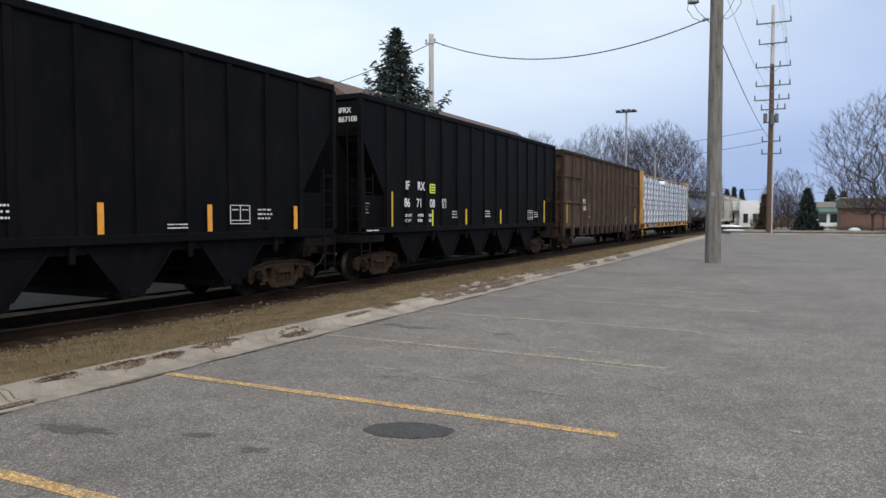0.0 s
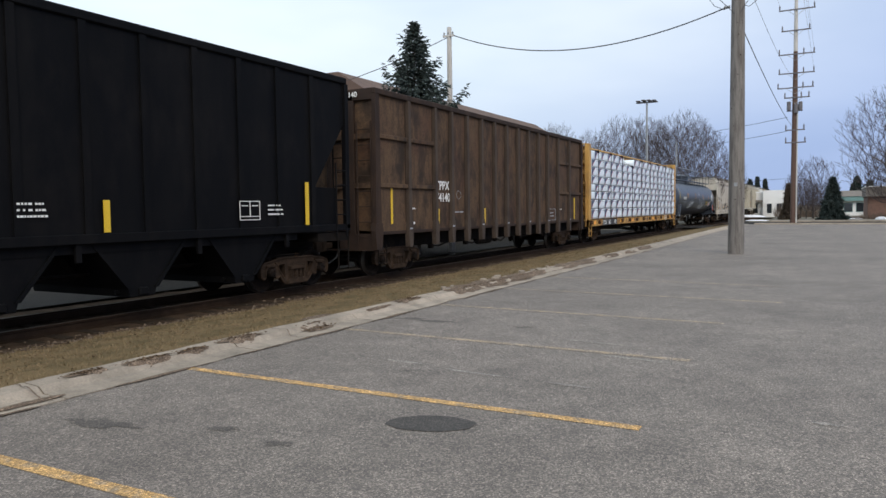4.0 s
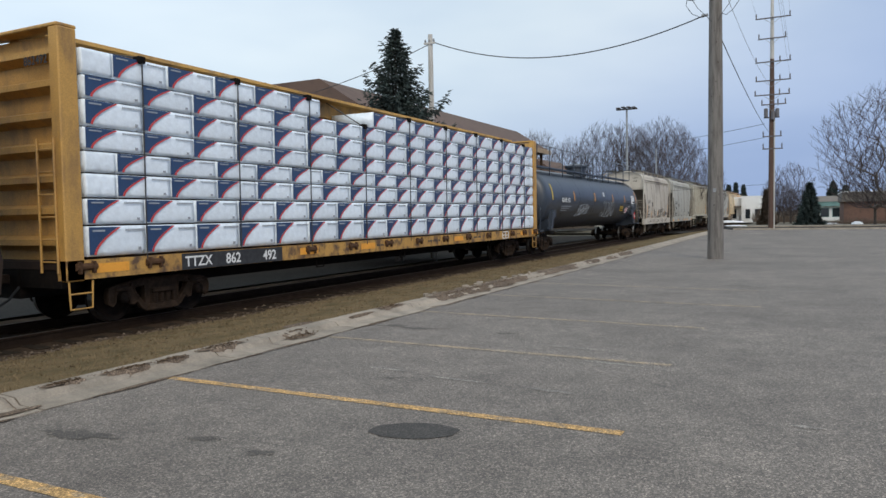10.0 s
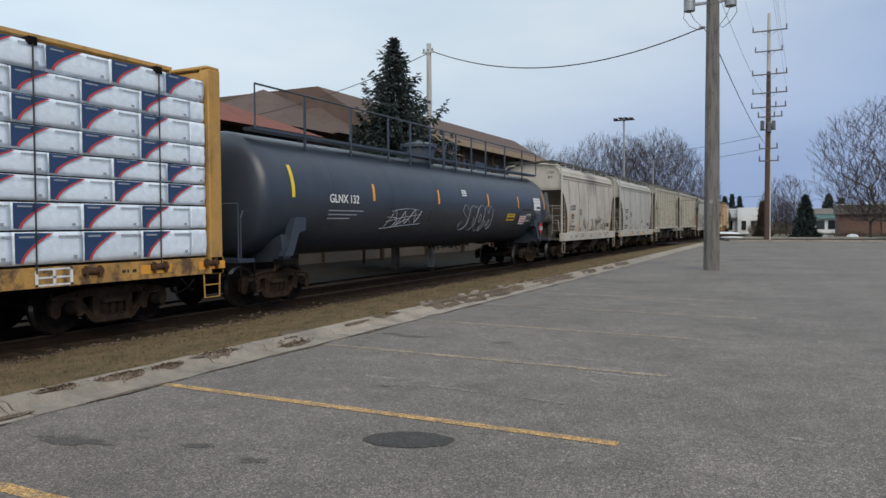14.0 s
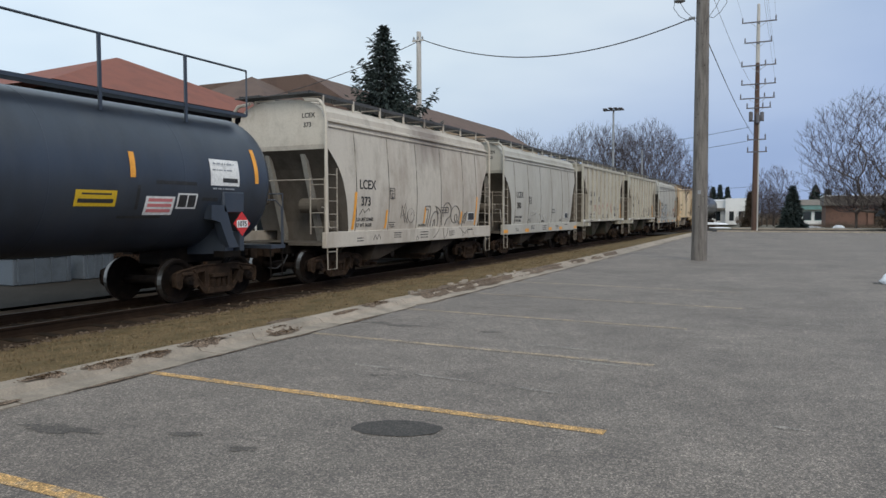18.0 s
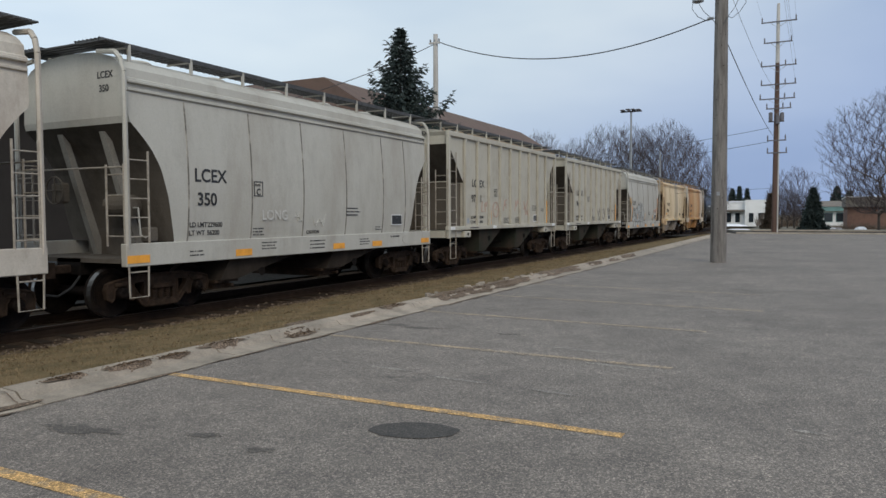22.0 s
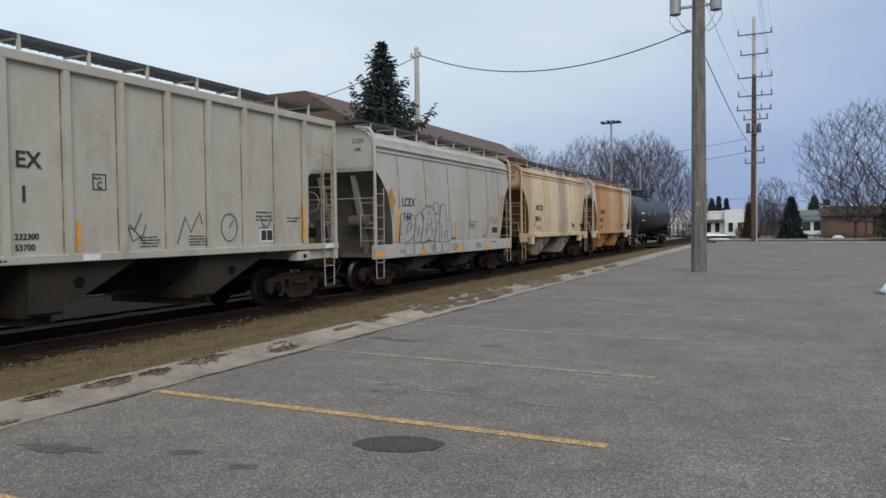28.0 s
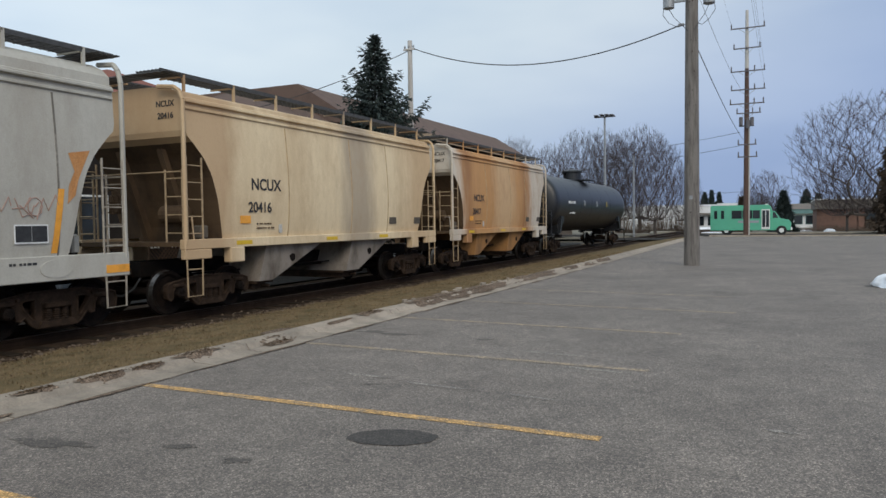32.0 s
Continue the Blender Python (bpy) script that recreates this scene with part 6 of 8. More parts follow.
    side_letters(number, 0.32 if tall else 0.35, ink, car, at(2.3), letter_y + (-0.1 if tall else 0.06), letter_z - (0.5 if tall else 0.46))
    end_letters(road, 0.17, ink, car, 0.70, end - 0.006, 4.32 if sill < 1.2 else 4.22)
    end_letters(number, 0.17, ink, car, 0.74, end - 0.006, 4.08 if sill < 1.2 else 3.98)
    if tall:
        text_bars(car, M["slope_brown"], at(1.8), letter_y + 0.2, 1.82, 2, 0.7, 0.05)
        mark("touch_up_patch", car, M["orange"], at(1.95), letter_y - 0.35, letter_y - 0.02, 1.85, 2.02, "orange touch-up patch")
        for y in (length - 3.1, length - 1.5):
            mark("inspection_stencil", car, M["slope"], at(1.8), y, y + 0.42, 1.78, 2.08, "dark stencil panel")
        for y in (1.5, 4.9, 7.6):
            mark("sill_patch", car, M["ochre"], W + 0.003, y, y + 0.5, sill + 0.05, sill + 0.14, "faded yellow sill mark")
        mark("sill_label", car, M["chalk"], at(1.7), letter_y + 1.0, letter_y + 1.12, 1.62, 1.82)
    else:
        for z, words in ((1.63, load[:2]), (1.47, load[2:])):
            for y, word in zip((1.50, 1.97), words):
                side_letters(word, 0.135, ink, car, at(z), y, z)
        text_bars(car, ink, at(1.9), 6.75, 2.02, 3, 0.65, 0.045)
        side_letters("CAUTION", 0.11, ink, car, at(1.45), 5.15, 1.42)
        side_letters("C", 0.19, ink, car, at(2.4), 3.37, 2.30)
        side_letters("PLATE", 0.06, ink, car, at(2.5), 3.33, 2.49)
        text_bars(car, ink, at(1.5), 8.2, 1.52, 2, 0.28, 0.035)
        text_bars(car, ink, at(1.5), 3.3, 1.56, 3, 0.35, 0.035)
        for y, z, n, l, h in ((3.5, sill + 0.30, 3, 0.52, 0.035), (5.2, sill + 0.28, 3, 0.62, 0.045), (7.33, sill + 0.26, 3, 0.5, 0.035), (1.45, sill + 0.20, 2, 0.4, 0.04), (8.9, sill + 0.28, 1, 0.5, 0.06)):
            text_bars(car, ink, W + 0.004, y, z, n, l, h)
        mark("inspection_stencil", car, M["white"], at(1.7), 9.03, 9.60, 1.57, 1.87, "white stencil frame")
        for y in (9.06, 9.33):
            mark("stencil_panel", car, M["ink"], at(1.7) + 0.004, y - 0.012, y + 0.25, 1.595, 1.85)
        bm = bmesh.new()
        for a, b2, c, d in ((3.30, 3.58, 2.27, 2.285), (3.30, 3.58, 2.575, 2.59), (3.30, 3.315, 2.27, 2.59), (3.565, 3.58, 2.27, 2.59)):
            box(bm, at(2.4) - 0.01, at(2.4) + 0.002, a, b2, c, d)
        part("plate_stencil", bm, ink, car)
        for y in (length - 1.45,):
            part("jacking_plate", prism(bmesh.new(), [(y + 0.30 * math.cos(k * math.pi / 8), sill + 0.2 + 0.15 * math.sin(k * math.pi / 8)) for k in range(16)], W - 0.05, W + 0.012), paint, car, "oval jacking plate")
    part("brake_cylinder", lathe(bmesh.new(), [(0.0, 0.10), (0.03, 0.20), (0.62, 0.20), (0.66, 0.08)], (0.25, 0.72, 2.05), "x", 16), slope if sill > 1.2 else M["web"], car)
    part("brake_pipe", pipe(bmesh.new(), [(0.9, 0.7, 2.0), (1.15, 0.6, 2.0), (1.2, 0.6, 1.5), (1.2, 0.9, sill_top)], 0.018), paint, car)
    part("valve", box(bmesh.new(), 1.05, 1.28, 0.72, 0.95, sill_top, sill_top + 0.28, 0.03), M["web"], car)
    part("valve", lathe(bmesh.new(), [(sill_top + 0.02, 0.08), (sill_top + 0.3, 0.08), (sill_top + 0.34, 0.03)], (1.0, length - 0.7, 0), "z", 10), paint, car)
    if stripes:
        for y, z0, z1, w in ((1.26, 1.40, 2.42, 0.12), (9.66, 1.40, 2.45, 0.11), (3.02, 1.4, 1.94, 0.10), (5.5, 1.52, 2.04, 0.09), (8.36, 1.44, 1.9, 0.1)) if side_stripes else ():
            bm = bmesh.new()
            n = 6
            prev = None
            for i in range(n + 1):
                z = z0 + (z1 - z0) * i / n
                cur = bm.verts.new((at(z), y + (z - z0) * 0.12, z)), bm.verts.new((at(z), y + (z - z0) * 0.12 + w, z))
                if prev:
                    bm.faces.new((prev[0], prev[1], cur[1], cur[0]))
                prev = cur
            part("reflective_stripe", bm, M["orange"], car, "orange reflective stripe")
        for y in sill_marks:
            mark("reflective_stripe", car, M["orange"], W + 0.005, y, y + 0.48, sill + 0.06, sill + 0.20)
    if patch:
        bm = bmesh.new()
        bm.faces.new([bm.verts.new((at(z) - 0.001, y, z)) for y, z in ((0.66, 3.02), (0.84, 2.90), (1.06, 3.06), (1.12, 2.86), (1.24, 2.62), (1.12, 2.5), (1.10, 2.16), (0.98, 2.34), (0.86, 2.66))])
        part("touch_up_patch", bm, M["amber"], car, "ragged amber touch-up paint")
        bm = bmesh.new()
        bm.faces.new([bm.verts.new((at(z) - 0.003, y, z)) for y, z in ((10.0, 3.05), (10.42, 3.12), (10.28, 2.85), (10.16, 2.6), (10.10, 2.35), (9.95, 2.2), (9.98, 2.5), (10.1, 2.75))])
        part("rust_patch", bm, M["rustpatch"], car, "ragged rust near the car's end")
    for kind, y0, y1, z0, z1, extra in spray or ():
        if kind == "bubble":
            for k, (letter, a, b2, c) in enumerate(zip(BUBBLE, (1.55, 2.46, 2.95, 3.95, 4.30), (2.52, 3.02, 4.02, 4.40, 5.2), (2.30, 2.34, 2.46, 2.22, 2.58))):
                sprayed(car, at, [(a + (b2 - a) * p, z0 + (c - z0) * q) for p, q in letter], M["spray_dark"], 0.014, True, M["spray_fill"], 0.001 * k)
            sprayed(car, at, oval(3.97, 2.5, 0.21, 0.2), M["spray_dark"], 0.014, True, M["spray_fill"], 0.006)
            sprayed(car, at, [(1.95, 1.65), (2.0, 1.95), (2.2, 2.0), (2.24, 1.85), (2.05, 1.75)], M["spray_dark"], 0.011, False, None, 0.005)
            sprayed(car, at, oval(2.72, 1.75, 0.07, 0.16), M["spray_dark"], 0.011, True, None, 0.005)
            for p in ([(3.3, 1.6), (3.32, 2.1), (3.55, 2.15), (3.6, 1.95), (3.4, 1.9)], [(3.4, 1.82), (3.7, 1.8), (3.68, 1.58)], [(4.7, 1.42), (4.72, 1.7), (4.9, 1.7), (4.92, 1.45)]):
                sprayed(car, at, p, M["spray_dark"], 0.011, False, None, 0.006)
            for a, b2 in ((1.75, 2.3), (2.35, 2.9), (3.0, 3.7), (3.8, 4.3), (4.4, 4.95)):
                sprayed(car, lambda z: W + 0.002, [(a, sill_top - 0.02), (a + 0.02, sill + 0.12), (a + 0.12, sill + 0.05), (b2 - 0.1, sill + 0.06), (b2, sill + 0.16), (b2, sill_top - 0.02)], M["spray_dark"], 0.012, True, M["spray_fill"])
        elif kind == "outline":
            for p in ([(5.60, 2.06), (5.80, 2.08), (5.95, 2.05), (5.96, 1.9), (5.82, 1.42)], [(5.60, 2.06), (5.66, 1.96), (5.80, 1.95), (5.70, 1.42)], [(6.0, 1.42), (6.08, 1.72), (6.3, 1.9), (6.5, 1.84), (6.56, 1.6), (6.52, 1.42)],
                      [(6.2, 1.42), (6.28, 1.64), (6.36, 1.42)], [(6.32, 2.08), (6.6, 1.98), (6.8, 1.78), (6.86, 1.42)], [(7.12, 1.42), (7.24, 1.62), (7.5, 1.75), (7.56, 2.0), (7.35, 2.2), (7.05, 2.14), (6.9, 1.92), (6.95, 1.72)],
                      [(6.35, 2.08), (6.5, 1.88), (6.62, 1.84)], [(8.62, 1.5), (8.75, 1.85), (8.86, 1.6)], [(8.7, 1.7), (8.95, 1.9), (8.8, 1.5)]):
                sprayed(car, at, p, M["spray_dark"], 0.013)
            for p in (oval(7.92, 1.80, 0.36, 0.30), oval(7.98, 1.68, 0.10, 0.13), oval(7.22, 1.96, 0.12, 0.10)):
                sprayed(car, at, p, M["spray_dark"], 0.013, True)
            for p in ([(6.1, 1.02), (6.4, 1.18), (6.55, 1.32)], [(6.86, 1.34), (6.9, 1.1), (6.96, 0.98)], [(6.95, 1.02), (7.15, 1.1), (7.22, 1.34)], [(8.2, 1.34), (8.45, 1.2), (8.5, 1.02)], [(8.5, 1.2), (8.7, 1.1), (8.8, 1.22), (8.95, 1.1)], [(4.9, 1.0), (4.95, 1.12), (5.05, 1.05), (5.0, 1.0)], [(2.3, 1.08), (2.4, 1.22), (2.5, 1.1), (2.6, 1.24), (2.7, 1.1)]):
                sprayed(car, lambda z: W + 0.002, p, M["spray_dark"], 0.010)
        elif kind == "LONG":
            side_letters(kind, 0.31, M["chalk"], car, at((z0 + z1) / 2), y0, z0)
        else:
            scrawl(car, at((z0 + z1) / 2), y0, y1, z0, z1, kind, extra, 0.009)
    return car


def ribbed_hopper(u, length, road, number, spray):
    car = car_root("ribbed_hopper_car", u, length, "pale grey covered hopper with upright ribs and faded graffiti", "freight car")
    paint, sill, top = M["grey_c"], 1.36, 4.62
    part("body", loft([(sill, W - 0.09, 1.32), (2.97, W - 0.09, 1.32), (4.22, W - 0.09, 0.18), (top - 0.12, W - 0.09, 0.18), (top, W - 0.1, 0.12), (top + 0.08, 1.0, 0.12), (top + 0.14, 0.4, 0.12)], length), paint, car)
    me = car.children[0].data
    # end sheets that face downwards take the darker slope colour
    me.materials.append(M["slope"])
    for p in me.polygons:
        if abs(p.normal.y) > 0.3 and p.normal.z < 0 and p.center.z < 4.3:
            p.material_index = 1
    for s in (-1, 1):
        part("top_chord", box(bmesh.new(), min(s * (W - 0.12), s * W), max(s * (W - 0.12), s * W), 0.06, length - 0.06, top - 0.14, top + 0.02, 0.012), paint, car)
        part("side_sill", box(bmesh.new(), min(s * (W - 0.12), s * W), max(s * (W - 0.12), s * W), 0.0, length, sill - 0.02, sill + 0.12, 0.012), paint, car)
        for i in range(9):
            y = 1.38 + (length - 2.76) * i / 8
            part("side_post", prism(bmesh.new(), [(y - 0.055, sill), (y + 0.055, sill), (y + 0.055, top - 0.14), (y - 0.055, top - 0.14)], min(s * (W - 0.1), s * (W + 0.005)), max(s * (W - 0.1), s * (W + 0.005))), paint, car)
            # thin dark strips stand for the shadow lines beside each rib
            for e in (-0.066, 0.066):
                part("weld_seam", box(bmesh.new(), min(s * (W - 0.1), s * (W - 0.082)), max(s * (W - 0.1), s * (W - 0.082)), y + e - 0.010, y + e + 0.010, sill + 0.12, top - 0.14), M["seam"], car, "dark strip for the shade along the rib")
        for y in (0.12, length - 0.12):
            part("corner_post", box(bmesh.new(), min(s * (W - 0.1), s * (W - 0.005)), max(s * (W - 0.1), s * (W - 0.005)), y - 0.07, y + 0.07, 1.08, top - 0.14), paint, car)
    for y, s in ((0.0, 1), (length, -1)):
        if s > 0:
            part("end_web", box(bmesh.new(), -W + 0.2, W - 0.2, y + 0.62, y + 1.33, sill, 2.95), M["web"], car, "dull brown end web")
        else:
            part("end_web", box(bmesh.new(), -0.45, 0.45, y - 1.33, y - 0.5, sill, 2.95), M["slope"], car, "dark end web between the sills")
            part("air_reservoir", lathe(bmesh.new(), [(-0.5, 0.06), (-0.46, 0.2), (0.46, 0.2), (0.5, 0.06)], (0.85, y - 0.75, 1.75), "y", 14), M["grime"], car)
            part("brake_valve", box(bmesh.new(), 0.65, 1.0, y - 0.55, y - 0.3, sill + 0.02, 2.0, 0.04), M["web"], car)
            part("brake_wheel", pipe(bmesh.new(), [(0.75 + 0.27 * math.cos(k * math.pi / 8), y - 0.12, 2.55 + 0.27 * math.sin(k * math.pi / 8)) for k in range(17)], 0.016), M["rail_grey"], car)
        part("end_platform", box(bmesh.new(), -W + 0.05, W - 0.13, min(y, y + s * 1.3), max(y, y + s * 1.3), 1.10, sill - 0.03), paint, car)
        for x in (-0.6, 0.6):
            part("end_post", box(bmesh.new(), x - 0.05, x + 0.05, min(y + s * 0.06, y + s * 0.17), max(y + s * 0.06, y + s * 0.17), sill - 0.1, 4.25), paint, car)
        ladder(car, (W - 0.05, y + s * 0.05, sill), (W - 0.05, y + s * 0.05, sill + 2.0), 0.45, 5, M["rail_grey"], 0.013, (-1, 0, 0))
        ladder(car, (W - 0.02, y + s * 0.18, sill), (W - 0.02, y + s * 0.18, sill + 2.6), 0.45, 6, M["rail_grey"], 0.013, (0, s, 0))
        stirrup(car, W - 0.03, y + s * 0.18, s, M["rail_grey"], sill)
        part("grab_rail", pipe(bmesh.new(), [(-W + 0.1, y + s * 0.03, 2.95), (W - 0.1, y + s * 0.03, 2.95)], 0.016), paint, car)
        part("jacking_pad", box(bmesh.new(), W - 0.3, W + 0.01, min(y + s * 1.25, y + s * 1.75), max(y + s * 1.25, y + s * 1.75), 1.08, sill - 0.06, 0.02), paint, car)
        part("lift_hole", prism(bmesh.new(), [(y + s * 1.5 + 0.07 * math.cos(k * math.pi / 5), 1.19 + 0.06 * math.sin(k * math.pi / 5)) for k in range(10)], W + 0.011, W + 0.014), M["grime"], car)
    brake_gear(car, 0.25, paint)
    running_boards(car, length, top + 0.17, paint, 9, 1.0)
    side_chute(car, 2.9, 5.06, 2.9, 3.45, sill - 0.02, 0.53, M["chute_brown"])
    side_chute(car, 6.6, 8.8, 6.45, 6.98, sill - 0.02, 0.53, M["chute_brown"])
    centre_sill(car, length, M["grime"])
    for y in (1.12, length - 1.12):
        truck(car, y)
    coupler(car, 0.0, -1)
    coupler(car, length, 1)
    x = W - 0.078
    side_letters(road[:2], 0.36, M["ink"], car, x, 2.02, 2.86)
    side_letters(road[2:], 0.36, M["ink"], car, x, 2.66, 2.86)
    side_letters(number[:2], 0.36, M["ink"], car, x, 1.98, 2.32)
    side_letters(number[2:], 0.36, M["ink"], car, x, 2.70, 2.32)
    end_letters(road, 0.19, M["ink"], car, 0.25, 0.112, 4.53)
    end_letters(number, 0.19, M["ink"], car, 0.30, 0.172, 4.31)
    for z, words in ((1.73, ("LD LMT", "232300")), (1.56, ("LT WT", "53700"))):
        for y, word in zip((1.93, 2.62), words):
            side_letters(word, 0.135, M["ink"], car, x, y, z)
    text_bars(car, M["ink"], x, 8.2, 2.22, 3, 0.6, 0.045)
    text_bars(car, M["ink"], x, 9.3, 2.1, 2, 0.5, 0.04)
    for y in (5.0, 6.2):
        text_bars(car, M["ink"], x, y, 1.72, 4, 0.5, 0.03)
    bm = bmesh.new()
    for a, b2, c, d in ((4.03, 4.30, 2.56, 2.575), (4.03, 4.30, 2.82, 2.835), (4.03, 4.045, 2.56, 2.835), (4.285, 4.30, 2.56, 2.835)):
        box(bm, x - 0.006, x + 0.004, a, b2, c, d)
    part("plate_stencil", bm, M["ink"], car)
    side_letters("C", 0.16, M["ink"], car, x, 4.11, 2.59)
    side_letters("PLATE", 0.055, M["ink"], car, x, 4.06, 2.74)
    mark("inspection_stencil", car, M["white"], x, 8.33, 8.77, 1.56, 1.86, "white stencil frame")
    mark("stencil_panel", car, M["ink"], x + 0.004, 8.36, 8.53, 1.60, 1.83)
    mark("stencil_panel", car, M["ink"], x + 0.004, 8.56, 8.74, 1.60, 1.83)
    mark("data_panel", car, M["print"], x, 1.52, 1.78, 1.56, 1.74, "grey stencil panel")
    for y in (0.16, 3.74, length - 0.6):
        mark("sill_label", car, M["white"], W + 0.003, y, y + 0.34, sill + 0.0, sill + 0.10, "white reflective patch")
    text_bars(car, M["ink"], W + 0.003, 1.7, sill + 0.03, 1, 0.9, 0.05)
    mark("reflective_stripe", car, M["orange"], W + 0.007, 9.825, 9.915, 1.50, 2.5, "orange reflective stripe")
    for y, z1 in ((1.47, 2.73), (3.70, 2.02), (7.88, 2.12)):
        mark("reflective_stripe", car, M["orange"], x, y, y + 0.065, 1.52, z1, "orange reflective stripe")
    for kind, y0, y1, z0, z1, mt in spray:
        scrawl(car, x, y0, y1, z0, z1, kind, mt, 0.016)
    return car


coal_hopper(-1.55, 16.8, "IFRX", "867108")
coal_hopper(16.38, 16.85, "IFRX", "867108")
gondola(34.42, 18.06)
centrebeam(53.62, 22.66)
tank_car(76.75, 21.1, M["slate"], "slate blue tank car with a top guard rail")
round_hopper(99.5, 11.15, M["grey"], "dirty light grey covered hopper car with sprayed outlines", "LCEX", "373", sill_marks=(),
             spray=(("X", 4.05, 4.45, 1.5, 2.1, M["spray_dark"]), ("O", 4.4, 4.85, 1.55, 2.0, M["spray_dark"]), ("N", 3.95, 4.3, 1.7, 2.15, M["spray_dark"]), ("outline", 5.7, 8.15, 1.42, 2.08, 5), ("S", 8.6, 8.9, 1.48, 1.85, M["spray_dark"]), ("N", 1.62, 2.2, 1.8, 1.98, M["spray_dark"])))
round_hopper(112.1, 11.3, M["grey_b"], "light grey covered hopper car with black lettering", "LCEX", "350", side_stripes=False,
             spray=(("LONG", 3.55, 4.4, 1.76, 2.04, None), ("X", 4.7, 5.0, 1.68, 1.98, M["chalk"]), ("W", 5.35, 5.95, 1.55, 1.92, M["chalk"])))
ribbed_hopper(124.68, 11.25, "LCEX", "971", (("L", 2.87, 3.43, 1.93, 2.36, M["spray_red"]), ("O", 3.91, 4.45, 1.76, 2.35, M["spray_red"]), ("A", 4.94, 5.32, 2.02, 2.45, M["spray_red"]), ("N", 6.17, 6.58, 2.02, 2.5, M["spray_red"]), ("X", 7.14, 7.80, 1.78, 2.5, M["spray_red"])))
ribbed_hopper(137.5, 11.35, "LCEX", "961", (("X", 4.6, 5.2, 1.6, 2.2, M["spray_dark"]), ("N", 5.9, 6.6, 1.6, 2.2, M["spray_dark"]), ("O", 7.1, 7.6, 1.6, 2.2, M["spray_dark"]), ("X", 8.3, 8.9, 1.6, 2.2, M["spray_dark"])))
round_hopper(150.71, 11.15, M["grey_b"], "light grey covered hopper car with bubble-letter graffiti", "LCEX", "144", sill_marks=(0.02, 2.75, 5.47, 8.12, 10.65), load=("LD L", "", "LT WT", ""),
             spray=(("bubble", 1.70, 5.35, 1.42, 2.36, 6), ("N", 8.65, 9.0, 1.95, 2.3, M["spray_red"]), ("X", 9.0, 9.4, 1.95, 2.32, M["spray_red"]), ("O", 9.25, 9.5, 2.0, 2.3, M["spray_red"]), ("N", 9.4, 9.8, 1.95, 2.35, M["spray_red"])), patch=True)
for u, paint, label, number, chute_paint in ((163.2, M["tan"], "faded tan covered hopper car with dark lettering", "20416", M["chute"]),
                                             (176.0, M["tan_rusty"], "pale covered hopper car with a broad rust bleed", "20417", M["chute_rust"])):
    round_hopper(u, 11.4, paint, label, "NCUX", number, sill=1.34, sill_top=1.54, eave=4.30, roof=4.64, chute_paint=chute_paint, stripes=False, seams=(3.4, 6.2, 8.2),
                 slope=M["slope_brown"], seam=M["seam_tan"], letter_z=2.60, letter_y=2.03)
tank_car(188.3, 19.0, M["tankblack"], "black tank car with a dome platform, last in the train", rail=False, marks=False, radius=1.60, zc=2.75)

# ---- things beyond the track and round the lot ----
def wire(name, p, q, sag, r, label):
    p, q = Vector(p), Vector(q)
    bm = bmesh.new()
    pts = []
    for i in range(25):
        k = i / 24
        v = p.lerp(q, k)
        v.z -= sag * 4 * k * (1 - k)
        pts.append(v)
    pipe(bm, pts, r, 5)
    return thing(name, bm, M["wire"], label, "cable", "overhead cables")


pole = tagged(new("utility_pole"), "grey weathered wooden utility pole with transformers", "utility pole")
pole.matrix_basis = pose(-2.86, 26.5, rise(26.5))
bm = bmesh.new()
prev = None
lathe(bm, [(-0.3, 0.268), (0.0, 0.268), (3, 0.25), (6, 0.232), (10.2, 0.20)], (0, 0, 0), "z", 20)
part("shaft", bm, M["pole"], pole)
for s, x in ((-1, -0.76), (1, 0.57)):
    c = part("transformer", lathe(bmesh.new(), [(8.93, 0.14), (8.95, 0.19), (9.75, 0.19), (9.8, 0.14), (9.9, 0.05)], (x, -0.05, 0), "z", 18), M["metal"], pole, "grey transformer can")
    part("bracket", box(bmesh.new(), min(s * 0.18, x), max(s * 0.18, x), -0.1, 0.0, 9.12, 9.2), M["metal"], pole)
    part("drop_wire", pipe(bmesh.new(), [(x + s * 0.14, -0.05, 9.1), (x + s * 0.2, 0, 8.75), (x, 0, 8.45), (x * 0.6, 0, 8.28), (s * 0.19, 0, 8.35)], 0.010), M["wire"], pole)
    part("drop_wire", pipe(bmesh.new(), [(x, -0.05, 8.94), (x * 0.75, -0.1, 8.6), (x * 0.4, -0.2, 8.3), (s * 0.1, -0.25, 8.05)], 0.010), M["wire"], pole)
part("insulator", rod(bmesh.new(), (-0.25, 0, 8.35), (-0.45, 0, 8.35), 0.05), M["metal"], pole)
part("number_tag", box(bmesh.new(), -0.05, 0.05, -0.275, -0.245, 2.3, 2.42), M["metal"], pole)
kr = random.Random(21)
for i in range(34):
    z, a, r = kr.uniform(0.8, 9.4), radians(kr.uniform(190, 350)), kr.uniform(0.012, 0.03)
    at = 0.268 - 0.0066 * z
    part("knot", rod(bmesh.new(), (at * 0.9 * math.cos(a), at * 0.9 * math.sin(a), z), ((at + 0.006) * math.cos(a), (at + 0.006) * math.sin(a), z), r, r * 0.7, 7), M["tie"], pole)

